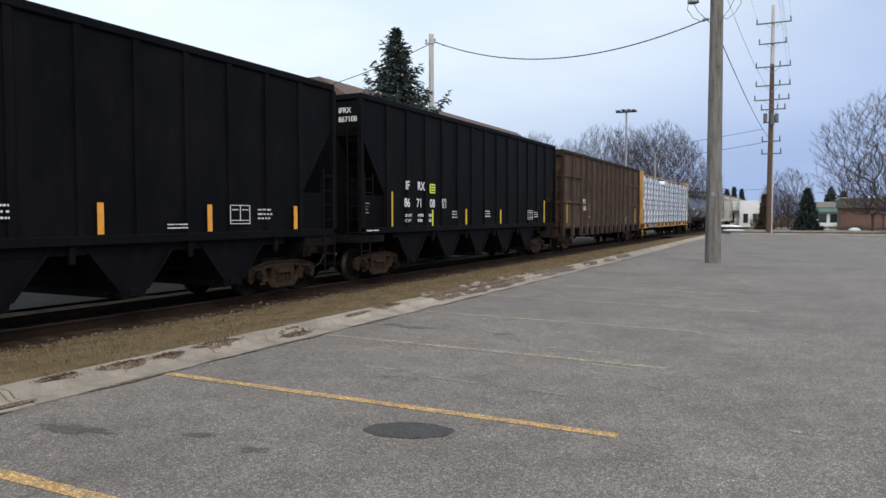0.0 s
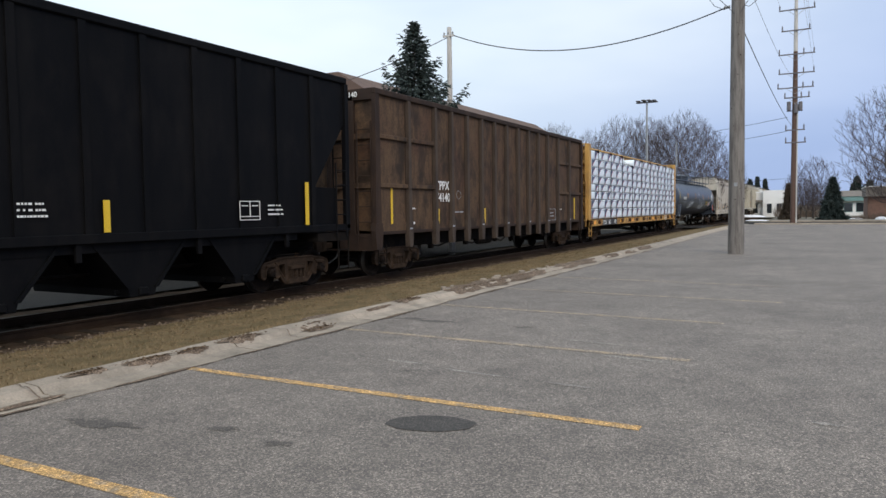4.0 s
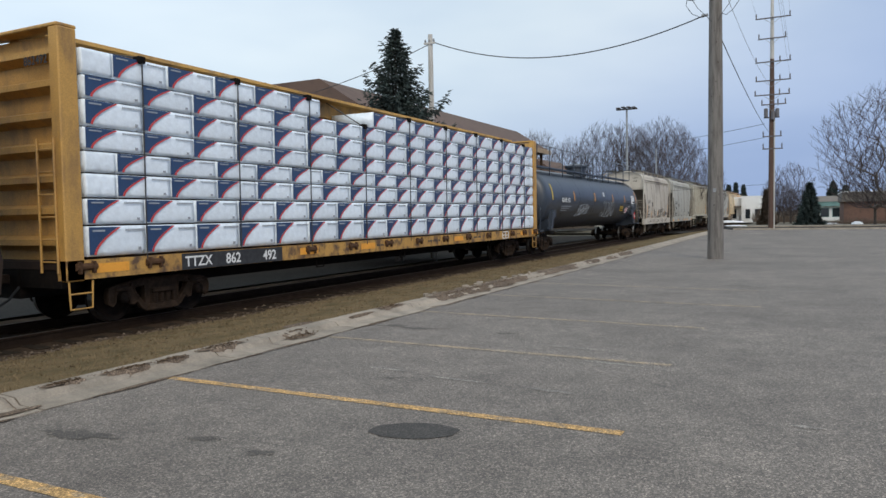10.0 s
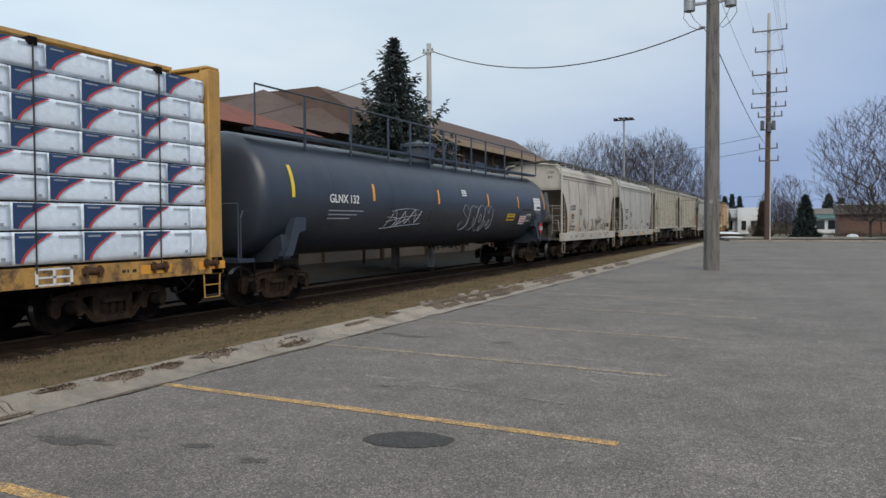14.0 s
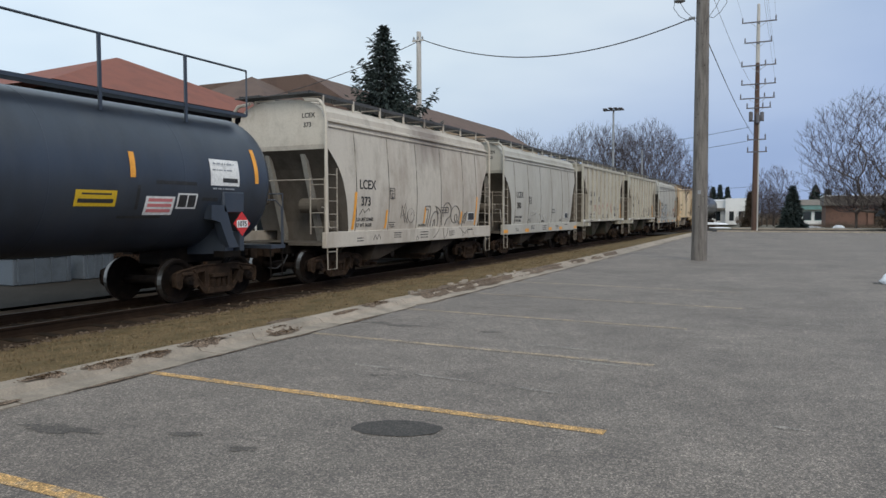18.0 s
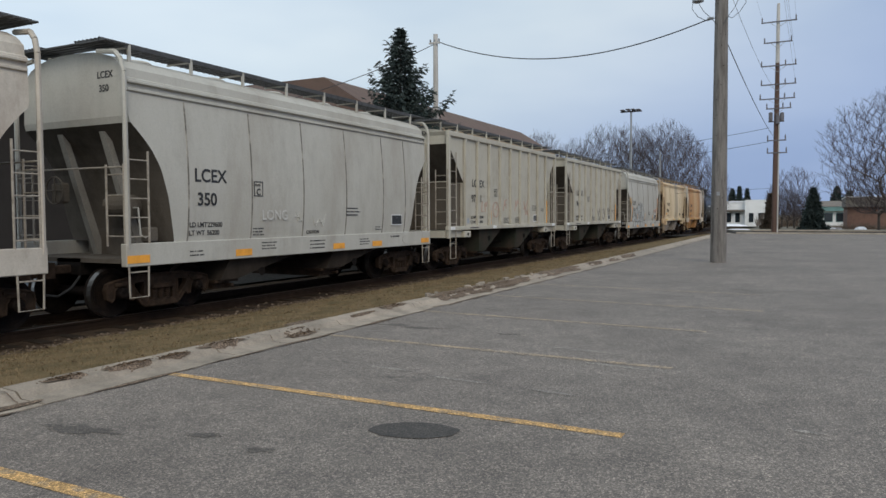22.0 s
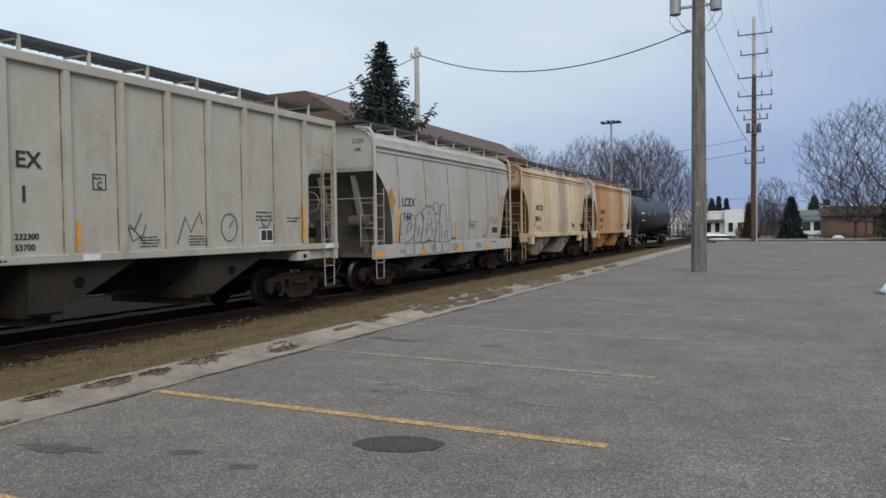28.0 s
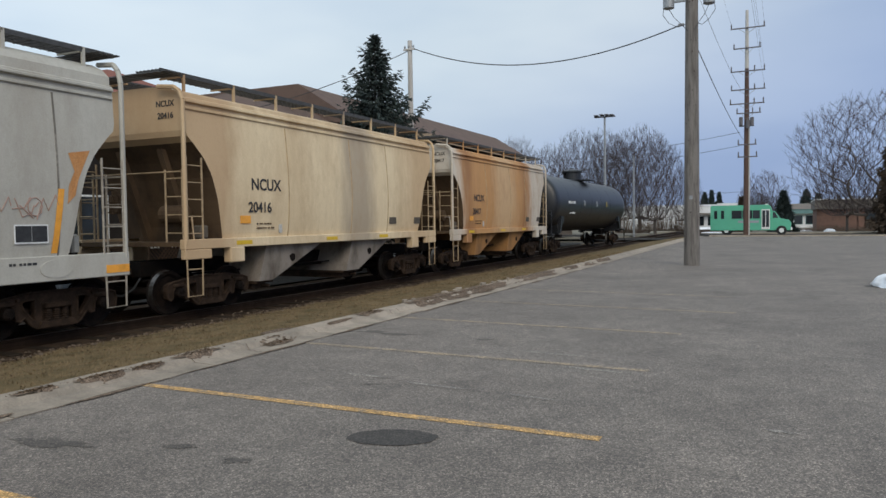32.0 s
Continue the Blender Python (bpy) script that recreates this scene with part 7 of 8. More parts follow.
tall = tagged(new("transmission_pole"), "tall red-brown wooden power pole with many crossarms", "utility pole")
tall.matrix_basis = pose(-2.66, 64.0, 0.1)
part("shaft", lathe(bmesh.new(), [(-0.3, 0.25), (4, 0.235), (10, 0.19), (13.6, 0.155)], (0, 0, 0), "z", 14), M["pole_red"], tall)
part("upper_shaft", lathe(bmesh.new(), [(13.6, 0.155), (18.25, 0.115), (18.3, 0.05)], (0, 0, 0), "z", 14), M["pole_pale"], tall, "bleached upper length of the pole")
for z, a, c, pins in ((16.82, 1.22, 1.36, 1), (15.21, 1.02, 1.05, 1), (13.37, 1.22, 1.38, 2), (11.89, 1.20, 1.38, 2), (10.76, 1.28, 1.32, 2), (9.99, 0.78, 1.06, 2), (8.96, 0.58, 0.56, 1), (7.46, 0.68, 0.74, 1), (6.47, 0.68, 0.82, 1)):
    arm = part("crossarm", box(bmesh.new(), -a, c, -0.24, -0.16, z - 0.045, z + 0.045), M["arm"], tall, "weathered grey crossarm")
    if z > 9.5:
        part("brace", pipe(bmesh.new(), [(-a * 0.5, -0.25, z - 0.03), (0, -0.25, z - 0.5), (c * 0.5, -0.25, z - 0.03)], 0.02, 4), M["metal"], arm)
    for x in ((-a + 0.06, c - 0.08) if pins < 2 else (-a + 0.06, c * 0.42, c - 0.08)):
        part("insulator", lathe(bmesh.new(), [(z + 0.04, 0.03), (z + 0.14, 0.06), (z + 0.2, 0.04), (z + 0.28, 0.06), (z + 0.36, 0.04), (z + 0.44, 0.02)], (x, -0.2, 0), "z", 8), M["arm"], arm)
for x, z in ((-0.42, 9.35), (0.40, 9.30), (0.1, 9.1)):
    part("transformer", lathe(bmesh.new(), [(z - 0.35, 0.10), (z - 0.33, 0.15), (z + 0.30, 0.15), (z + 0.34, 0.08)], (x, -0.32, 0), "z", 12), M["arm"], tall, "small grey transformer can")
part("conduit", rod(bmesh.new(), (0.20, -0.2, 0.0), (0.19, -0.18, 8.8), 0.05, None, 8), M["pole_pale"], tall, "pale conduit up the pole's side")
white_pole = tagged(new("service_pole"), "pale bleached wooden service pole", "utility pole")
white_pole.matrix_basis = pose(-15.6, 29.9, -0.3)
part("shaft", lathe(bmesh.new(), [(-0.2, 0.16), (10.3, 0.105)], (0, 0, 0), "z", 12), M["pole_pale"], white_pole)
part("crossarm", box(bmesh.new(), -0.28, 0.28, -0.12, -0.05, 9.85, 9.93), M["pole_pale"], white_pole)
for x in (-0.22, 0.0, 0.22):
    part("insulator", lathe(bmesh.new(), [(9.93, 0.03), (10.02, 0.05), (10.08, 0.02)], (x, -0.08, 0), "z", 8), M["metal"], white_pole)

wire("overhead_cable", (-15.4, 29.85, 9.62), (-3.2, 26.5, 8.36), 1.05, 0.022, "black sagging service cable between poles")
wire("overhead_cable", (-15.7, 29.9, 9.55), (-24.0, 26.0, 6.6), 0.35, 0.018, "black service cable to the brown-roofed building")
wire("overhead_cable", (-2.68, 26.6, 7.5), (-2.9, 63.8, 7.95), 0.25, 0.016, "black sagging cable between poles")
wire("overhead_cable", (-2.75, 26.6, 9.6), (-2.9, 64.0, 11.8), 0.4, 0.008, "black sagging cable between poles")
wire("overhead_cable", (-3.2, 64.0, 8.6), (-30.0, 80.0, 8.2), 0.5, 0.018, "black sagging cable over the street")
wire("overhead_cable", (-3.2, 64.0, 7.5), (-30.0, 80.0, 7.0), 0.5, 0.018, "black sagging cable over the street")
wire("overhead_cable", (-3.2, 64.0, 3.75), (-30.0, 72.0, 3.6), 0.2, 0.013, "thin cable over the street")
for x, z in ((-3.82, 17.25), (-1.38, 17.25), (-1.69, 15.6), (-1.36, 13.75), (-1.36, 12.3)):
    wire("overhead_cable", (x, 63.8, z), (x, -14.0, z + 0.6), 0.7, 0.006, "thin conductor strung along the tracks")
street_pole = tagged(new("street_pole"), "slim pale metal street pole", "street pole")
street_pole.matrix_basis = pose(-13.9, 76.0, 0.0)
part("shaft", lathe(bmesh.new(), [(-0.2, 0.11), (8.1, 0.07)], (0, 0, 0), "z", 10), M["metal"], street_pole)

lamp = tagged(new("lamp_mast"), "far floodlight mast with a flat head", "lamp post")
lamp.matrix_basis = pose(-17.3, 78.0, 0.0)
part("mast", lathe(bmesh.new(), [(0, 0.16), (12.6, 0.10)], (0, 0, 0), "z", 10), M["metal"], lamp)
part("head", box(bmesh.new(), -1.1, 1.1, -0.25, 0.25, 12.58, 12.68, 0.03), M["arm"], lamp)
for x, z in ((-0.85, 12.70), (-0.3, 12.76), (0.25, 12.74), (0.8, 12.69)):
    part("floodlight", box(bmesh.new(), x - 0.2, x + 0.2, -0.55, 0.35, z, z + 0.12, 0.03), M["arm"], lamp)


# ---- trees ----
def crown_tree(height, spread, seed, tips, trunk, base=0.28, low=0.2, vase=1.6, spray=3, lean=0.0, climb=0.75):
    """A bare tree grown towards points that fill a rounded crown: each point joins the nearest branch below it, and branches thicken with what they carry."""
    g = random.Random(seed)
    fork = height * base
    pts, links = [Vector((0, 0, -0.2)), Vector((lean * fork * 0.5, 0, fork * 0.5)), Vector((lean * fork, 0, fork))], [-1, 0, 1]
    goal = []
    cz, rz = height * (low + (1 - low) * 0.46), height * (1 - low) * 0.54
    while len(goal) < tips:
        p = Vector((g.uniform(-1, 1), g.uniform(-1, 1), g.uniform(-0.85, 1)))
        r = p.length
        if r > 1 + 0.10 * noise.noise(p * 3 + Vector((seed, 0, 0))) or (r < 0.62 and g.random() < 0.6):
            continue
        goal.append(Vector((p.x * spread + lean * height * 0.5, p.y * spread, cz + p.z * rz)))
    goal.sort(key=lambda v: (v - pts[2]).length)
    arr = np.zeros((tips * 4 + 10, 3))
    cost = np.zeros(tips * 4 + 10)
    for i, p in enumerate(pts):
        arr[i] = p
        cost[i] = 1e6 if i < 2 else 0.0
    count = len(pts)
    for v in goal:
        d = arr[:count] - np.array(v)
        dist = np.sqrt((d * d).sum(1))
        rise_cost = np.maximum(0, arr[:count, 2] - v.z + climb * dist) * vase
        i = int(np.argmin(dist + rise_cost + 0.12 * cost[:count]))
        a = pts[i]
        n = 3 if dist[i] > 0.9 else 2
        prev = i
        for k in range(1, n + 1):
            f = k / n
            q = a.lerp(v, f) + Vector((g.uniform(-1, 1), g.uniform(-1, 1), 0)) * 0.03 * dist[i] * (f < 1) + Vector((0, 0, -0.03 * dist[i] * math.sin(math.pi * f)))
            pts.append(q)
            links.append(prev)
            arr[count] = q
            cost[count] = cost[prev] + dist[i] / n
            prev = count
            count += 1
    load = [0.0] * count
    kids = [0] * count
    for i in range(count - 1, 0, -1):
        if not kids[i]:
            load[i] = 1.0
        load[links[i]] += load[i]
        kids[links[i]] += 1
    top = max(load)
    size = [max(0.009, trunk * (w / top) ** 0.55) for w in load]
    thick, thin = bmesh.new(), bmesh.new()
    for i in range(1, count):
        j = links[i]
        heavy = size[i] > 0.05
        rod(thick if heavy else thin, pts[j], pts[i], min(size[j], size[i] * 1.35), size[i], 6 if heavy else 3, False)
        if not heavy:
            d = (pts[i] - pts[j])
            if d.length < 1e-4:
                continue
            d.normalize()
            for k in range(spray if not kids[i] else 1):
                o = Vector((g.uniform(-1, 1), g.uniform(-1, 1), g.uniform(0.1, 0.9)))
                e = pts[i] + (d + o * 0.5).normalized() * g.uniform(0.35, 0.9) * height / 13
                rod(thin, pts[i], e, 0.009, 0.006, 3, False)
    return meshed("trunk", thick, M["bark"]), meshed("crown", thin, M["twig"])


def bare_tree(meshes, x, y, z, turn, size, label, name="bare_tree"):
    t = tagged(new(name), label, "tree", "bare trees")
    t.matrix_basis = pose(x, y, z, 0, 0, turn) @ Matrix.Diagonal((size, size, size, 1))
    for me, nm in zip(meshes, ("trunk", "crown")):
        o = new(nm, me)
        o.parent = t
        if nm == "crown":
            o["kind"] = "stuff"
    return t


oval = [crown_tree(13.6, 3.6, 5, 1500, 0.22, 0.16, 0.14, 4.0), crown_tree(13.6, 4.4, 9, 1800, 0.24, 0.14, 0.12, 4.0), crown_tree(13.2, 3.9, 14, 1500, 0.22, 0.15, 0.12, 4.0)]
broad = crown_tree(12.6, 7.2, 23, 2300, 0.36, 0.16, 0.12, 3.0, 3, -0.12, 0.42)
vase_tree = crown_tree(7.6, 2.9, 31, 800, 0.14, 0.18, 0.24, 3.5)
bare_tree(broad, 8.6, 80.0, 0.13, 20, 1.05, "bare deciduous tree with spreading grey branches by the street")
bare_tree(vase_tree, 5.8, 82.0, 0.13, 40, 1.0, "small bare tree with upswept branches before the brick building")
for k, x, y, size, turn in ((1, -24.2, 95, 0.98, 10), (0, -20.6, 93, 0.94, 100), (1, -15.4, 88, 0.92, 160), (2, -13.0, 84, 0.82, 220), (2, -29.3, 97, 0.90, 300), (0, -34.6, 99, 0.98, 60), (2, -18.2, 90, 0.88, 130), (0, -11.4, 98, 0.60, 20), (1, -39.5, 101, 0.9, 200)):
    bare_tree(oval[k], x, y, 0.1, turn, size, "bare leafless tree with a rounded crown beyond the tracks")
bare_tree(vase_tree, -1.9, 97, 0.1, 70, 0.95, "small bare tree beyond the street")
bare_tree(vase_tree, -3.4, 101, 0.1, 170, 0.72, "small bare tree beyond the street")
for i, (x, y, k) in enumerate(((-0.9, 96, 0.60), (-2.6, 95, 0.58), (-1.8, 94, 0.5))):
    bare_tree(vase_tree, x, y, 0.1, 90 * i + 20, k, "brown leafless brush beyond the street", "bare_brush")


def conifer(name, x, y, z, height, width, seed, label, layers=26, coarse=0.0, needles=None, low=0.05, skew=0.0):
    """A spruce: trunk, whorls of drooping boughs and many small needle tufts."""
    g = random.Random(seed)
    t = tagged(new(name), label, "tree")
    t.matrix_basis = pose(x, y, z)
    part("trunk", rod(bmesh.new(), (0, 0, 0), (0, 0, height * 0.97), 0.02 * height, 0.015, 8), M["bark"], t)
    limbs, tufts = bmesh.new(), bmesh.new()

    def tuft(c, d, size):
        for q in range(3):
            a = Vector((g.uniform(-1, 1), g.uniform(-1, 1), g.uniform(-0.7, 0.5))) * size * 0.8
            b = Vector((g.uniform(-1, 1), g.uniform(-1, 1), g.uniform(-0.7, 0.5))) * size * 0.8
            tip = c + d * size * g.uniform(0.9, 1.6) + Vector((0, 0, -size * 0.25))
            tufts.faces.new([tufts.verts.new(v) for v in (c + a * 0.6, c + b * 0.6, tip)])
    for i in range(layers):
        k = i / (layers - 1)
        reach = width * (1 - k) ** 0.86 * g.uniform(0.70, 1.14) + 0.08
        n = max(6, int(15 * (1 - k * 0.6)))
        for j in range(n):
            a = 2 * math.pi * (j + g.random() * 0.7) / n
            side = 1 + skew * (1 - k) * max(0, math.cos(a - 0.2)) ** 2
            r = reach * side * g.choice((0.5, 0.74, 0.86, 0.94, 1.0, 1.18))
            d = Vector((math.cos(a), math.sin(a), g.uniform(-0.05, 0.20) - 0.30 * (1 - k)))
            zz = height * (low + (0.98 - low) * k) + g.uniform(-0.03, 0.03) * height * (1 - k)
            root, last = Vector((0, 0, zz)), None
            m = max(4, int(r / 0.11))
            for q in range(m + 1):
                f = q / m
                # boughs sag, then lift their tips
                p = root + d * r * f + Vector((0, 0, r * (0.42 * f ** 3 - 0.16 * f)))
                if last is not None:
                    rod(limbs, last, p, 0.02 * (1.05 - f), 0.02 * (1.0 - f), 3, False)
                last = p
                if f < 0.12:
                    continue
                wing = 0.24 * r * (1 - f) * min(1, f * 2.5) + 0.05
                for w in range(5 if f > 0.3 else 3):
                    s = g.uniform(-1, 1)
                    o = Vector((-d.y * s * wing, d.x * s * wing, g.uniform(-0.30, 0.10)))
                    tuft(p + o, (d * 0.7 + o * 1.2 + Vector((0, 0, g.uniform(-0.5, 0.7) * f))).normalized(), 0.125 + coarse + 0.05 * g.random())
    part("limbwork", limbs, M["bark"], t)["kind"] = "stuff"
    part("crown", tufts, needles or M["needle"], t)["kind"] = "stuff"
    return t


conifer("spruce_tree", -16.2, 27.7, -0.35, 10.3, 2.95, 2, "dark green spruce tree behind the tracks", 44, low=0.20, skew=0.5)
conifer("small_spruce", 0.1, 84.0, 0.0, 4.4, 1.2, 5, "small dark conifer beyond the street", 26, 0.10)
conifer("browned_conifer", 8.5, 72.0, 0.2, 9.4, 1.5, 31, "brown drying conifer beside the street", 26, 0.14, M["needle_brown"])
conifer("browned_conifer", -4.2, 90.0, 0.0, 4.0, 0.75, 33, "dark brown drying conifer beside the street", 18, 0.14, M["needle_brown"])
for i, (x, y, h, w) in enumerate(((-13.8, 150, 6.5, 1.3), (-12.5, 150, 6.9, 1.2), (-11.3, 152, 6.5, 1.0), (3.5, 131, 5.9, 1.7), (5.2, 131, 5.2, 1.5), (-16.5, 150, 4.5, 2.0))):
    conifer("distant_conifer", x, y, 0.2, h, w, 20 + i, "far dark conifer beyond the street", 30, 0.12)


# ---- buildings ----
def hip(bm, x0, x1, y0, y1, z0, z1, ridge_in, over=0.5):
    """A hip roof over a rectangle with its ridge along y."""
    cx = (x0 + x1) / 2
    a = [bm.verts.new(v) for v in ((x0 - over, y0 - over, z0), (x1 + over, y0 - over, z0), (x1 + over, y1 + over, z0), (x0 - over, y1 + over, z0))]
    b = [bm.verts.new((cx, y0 + ridge_in, z1)), bm.verts.new((cx, y1 - ridge_in, z1))]
    for q in ((a[0], a[1], b[0]), (a[1], a[2], b[1], b[0]), (a[2], a[3], b[1]), (a[3], a[0], b[0], b[1]), (a[3], a[2], a[1], a[0])):
        bm.faces.new(q)
    return bm


def window(parent, x, y0, y1, z0, z1, face="x", frame_mat=None):
    fm = frame_mat or M["fascia"]
    if face == "x":
        f = part("window", box(bmesh.new(), x - 0.04, x + 0.05, y0 - 0.06, y1 + 0.06, z0 - 0.06, z1 + 0.06), fm, parent)
        part("pane", box(bmesh.new(), x + 0.03, x + 0.056, y0, y1, z0, z1), M["glass"], f)
    else:
        f = part("window", box(bmesh.new(), y0 - 0.06, y1 + 0.06, x - 0.05, x + 0.04, z0 - 0.06, z1 + 0.06), fm, parent)
        part("pane", box(bmesh.new(), y0, y1, x - 0.056, x - 0.03, z0, z1), M["glass"], f)


office = tagged(new("office_building"), "long low building with a brown shingled roof and deep eaves", "building")
part("wall", box(bmesh.new(), -34, -22.5, 27.5, 62.0, -0.33, 6.2), M["siding"], office)
bm = bmesh.new()
# deep shingled skirt along the long side, flat deck above
prism(bm, [(-35.2, 7.05), (-21.0, 7.05), (-21.0, 7.35), (-24.2, 9.35), (-32.0, 9.35), (-35.2, 7.35)], 33.0, 63.4, "y")
part("roof", bm, M["shingle"], office)
part("wall", box(bmesh.new(), -34, -22.49, 38.0, 62.01, 6.2, 7.06), M["siding"], office)
part("fascia", box(bmesh.new(), -20.98, -20.9, 33.0, 63.45, 7.0, 7.4), M["fascia"], office)
part("roof", hip(bmesh.new(), -33.0, -21.5, 27.2, 37.0, 6.2, 9.3, 4.9), M["shingle"], office)
part("roof", hip(bmesh.new(), -33.2, -21.2, 30.5, 44.5, 6.25, 10.0, 5.4), M["shingle"], office)
for i in range(9):
    y = 36 + i * 2.9
    window(office, -22.5, y, y + 1.8, 4.3, 6.4)
for i in range(6):
    part("eave_post", box(bmesh.new(), -21.5, -21.3, 35 + i * 5.4, 35.2 + i * 5.4, -0.33, 7.0), M["fence"], office)
for i in range(4):
    window(office, -22.5, 28.4 + i * 2.4, 29.9 + i * 2.4, 1.0, 2.8)

house = tagged(new("red_roofed_house"), "low house with a red-brown hip roof beyond the yard", "house")
part("wall", box(bmesh.new(), -29, -20.2, 15.0, 26.0, -0.33, 5.6), M["house_wall"], house)
part("roof", hip(bmesh.new(), -28.4, -20.0, 14.8, 26.4, 5.6, 7.85, 5.7, 0.6), M["shingle_red"], house)
part("roof_vent", box(bmesh.new(), -22.9, -22.4, 22.3, 22.9, 6.6, 6.95), M["shingle_red"], house)
for i in range(5):
    window(house, -20.2, 15.5 + i * 2.1, 16.9 + i * 2.1, 0.9, 2.6, frame_mat=M["white"])

fence = tagged(new("lattice_fence"), "brown lattice fence along the yard", "fence")
for y0 in (16.0, 18.4, 20.8):
    bm = bmesh.new()
    for i in range(15):
        for s in (-1, 1):
            a = y0 + i * 0.16
            rod(bm, (-20.0, a, 0.0), (-20.0, a + s * 0.9 if y0 <= a + s * 0.9 <= y0 + 2.3 else (y0 if s < 0 else y0 + 2.3), 0.9 if y0 <= a + s * 0.9 <= y0 + 2.3 else abs((y0 if s < 0 else y0 + 2.3) - a)), 0.016, None, 4)
    part("lattice_panel", bm, M["fence"], fence)
    part("post", box(bmesh.new(), -20.06, -19.94, y0 - 0.08, y0 + 0.02, -0.33, 1.05), M["fence"], fence)
    part("top_rail", box(bmesh.new(), -20.04, -19.96, y0, y0 + 2.32, 0.9, 0.98), M["fence"], fence)
for y in (24.0, 27.5, 31.0):
    part("post", box(bmesh.new(), -20.06, -19.94, y, y + 0.1, -0.33, 0.7), M["fence"], fence)
    part("top_rail", box(bmesh.new(), -20.03, -19.97, y, y + 3.4, 0.42, 0.52), M["fence"], fence)

for y0, y1 in ((12.7, 14.5), (14.9, 16.0)):
    bin_box = tagged(new("storage_bin"), "low grey-blue storage bin standing on the old asphalt yard", "bin", "bins in the yard")
    part("body", box(bmesh.new(), -20.0, -19.2, y0, y1, -0.325, 0.42, 0.03), M["bin"], bin_box)
    part("lid", box(bmesh.new(), -20.03, -19.17, y0 - 0.03, y1 + 0.03, 0.42, 0.50, 0.02), M["bin"], bin_box)
    for k in range(4):
        a = y0 + 0.15 + (y1 - y0 - 0.3) * k / 3
        part("rib", box(bmesh.new(), -19.2, -19.16, a - 0.03, a + 0.03, -0.3, 0.42), M["bin"], bin_box)

brick_hall = tagged(new("brick_building"), "low red-brown brick building with a flat roof", "building")
part("wall", box(bmesh.new(), 3.5, 40, 92, 104, -0.2, 2.46), M["brick"], brick_hall)
part("roof", box(bmesh.new(), 3.3, 40.3, 91.5, 104.4, 2.46, 3.52), M["roof_band"], brick_hall, "deep grey-brown roof band")
part("roof_edge", box(bmesh.new(), 3.26, 40.34, 91.46, 104.44, 3.5, 3.6), M["stucco"], brick_hall)
for x in (8.35, 13.5, 18.0):
    part("door", box(bmesh.new(), x, x + 1.5, 91.95, 92.02, 0.1, 2.4), M["glass"], brick_hall)
    part("door_frame", box(bmesh.new(), x - 0.12, x - 0.004, 91.93, 92.02, 0.1, 2.44), M["brown_dark"], brick_hall)
    part("pier", box(bmesh.new(), x - 0.75, x - 0.2, 91.85, 92.0, 0.0, 2.455), M["brick"], brick_hall)

white_hall = tagged(new("white_building"), "far white flat-roofed building", "building")
part("wall", box(bmesh.new(), -26, -9.6, 126, 140, -0.2, 3.65), M["stucco"], white_hall)
part("wall", box(bmesh.new(), -9.59, -5.9, 125.2, 139, -0.2, 4.0), M["stucco"], white_hall)
part("roof", box(bmesh.new(), -26.2, -9.4, 125.9, 140.2, 3.65, 3.85), M["snow"], white_hall, "snow-covered flat roof")
for x in (-12.4, -11.1, -9.0, -7.6):
    window(white_hall, 126 if x < -9.5 else 125.2, x, x + 0.7, 0.4, 1.9, "y", M["white"])
part("awning", box(bmesh.new(), -12.6, -9.7, 125.0, 126.0, 2.2, 2.45), M["roof_band"], white_hall)
teal_hall = tagged(new("teal_building"), "far low teal and white shop building", "building")
part("wall", box(bmesh.new(), 1.0, 9.5, 118, 128, -0.2, 2.1), M["stucco"], teal_hall)
part("fascia", box(bmesh.new(), 0.8, 9.7, 117.4, 128.1, 2.1, 2.75), M["teal"], teal_hall, "teal fascia board")
part("roof", prism(bmesh.new(), [(117.3, 2.75), (128.3, 2.75), (125, 3.6), (120, 3.6)], 0.7, 9.8), M["roof_band"], teal_hall)
for i in range(3):
    window(teal_hall, 118, 1.6 + i * 1.5, 2.6 + i * 1.5, 0.6, 1.8, "y", M["teal"])
far_house = tagged(new("far_house"), "far house with a grey gable roof behind the trees", "house")
part("wall", box(bmesh.new(), -30, -22, 74, 82, -0.1, 4.6), M["siding"], far_house)
part("roof", prism(bmesh.new(), [(-30.6, 4.5), (-21.4, 4.5), (-26, 7.6)], 73.5, 82.5, "y"), M["shingle"], far_house)
for i in range(3):
    window(far_house, 74, -29 + i * 2.6, -27.8 + i * 2.6, 1.6, 3.2, "y", M["white"])

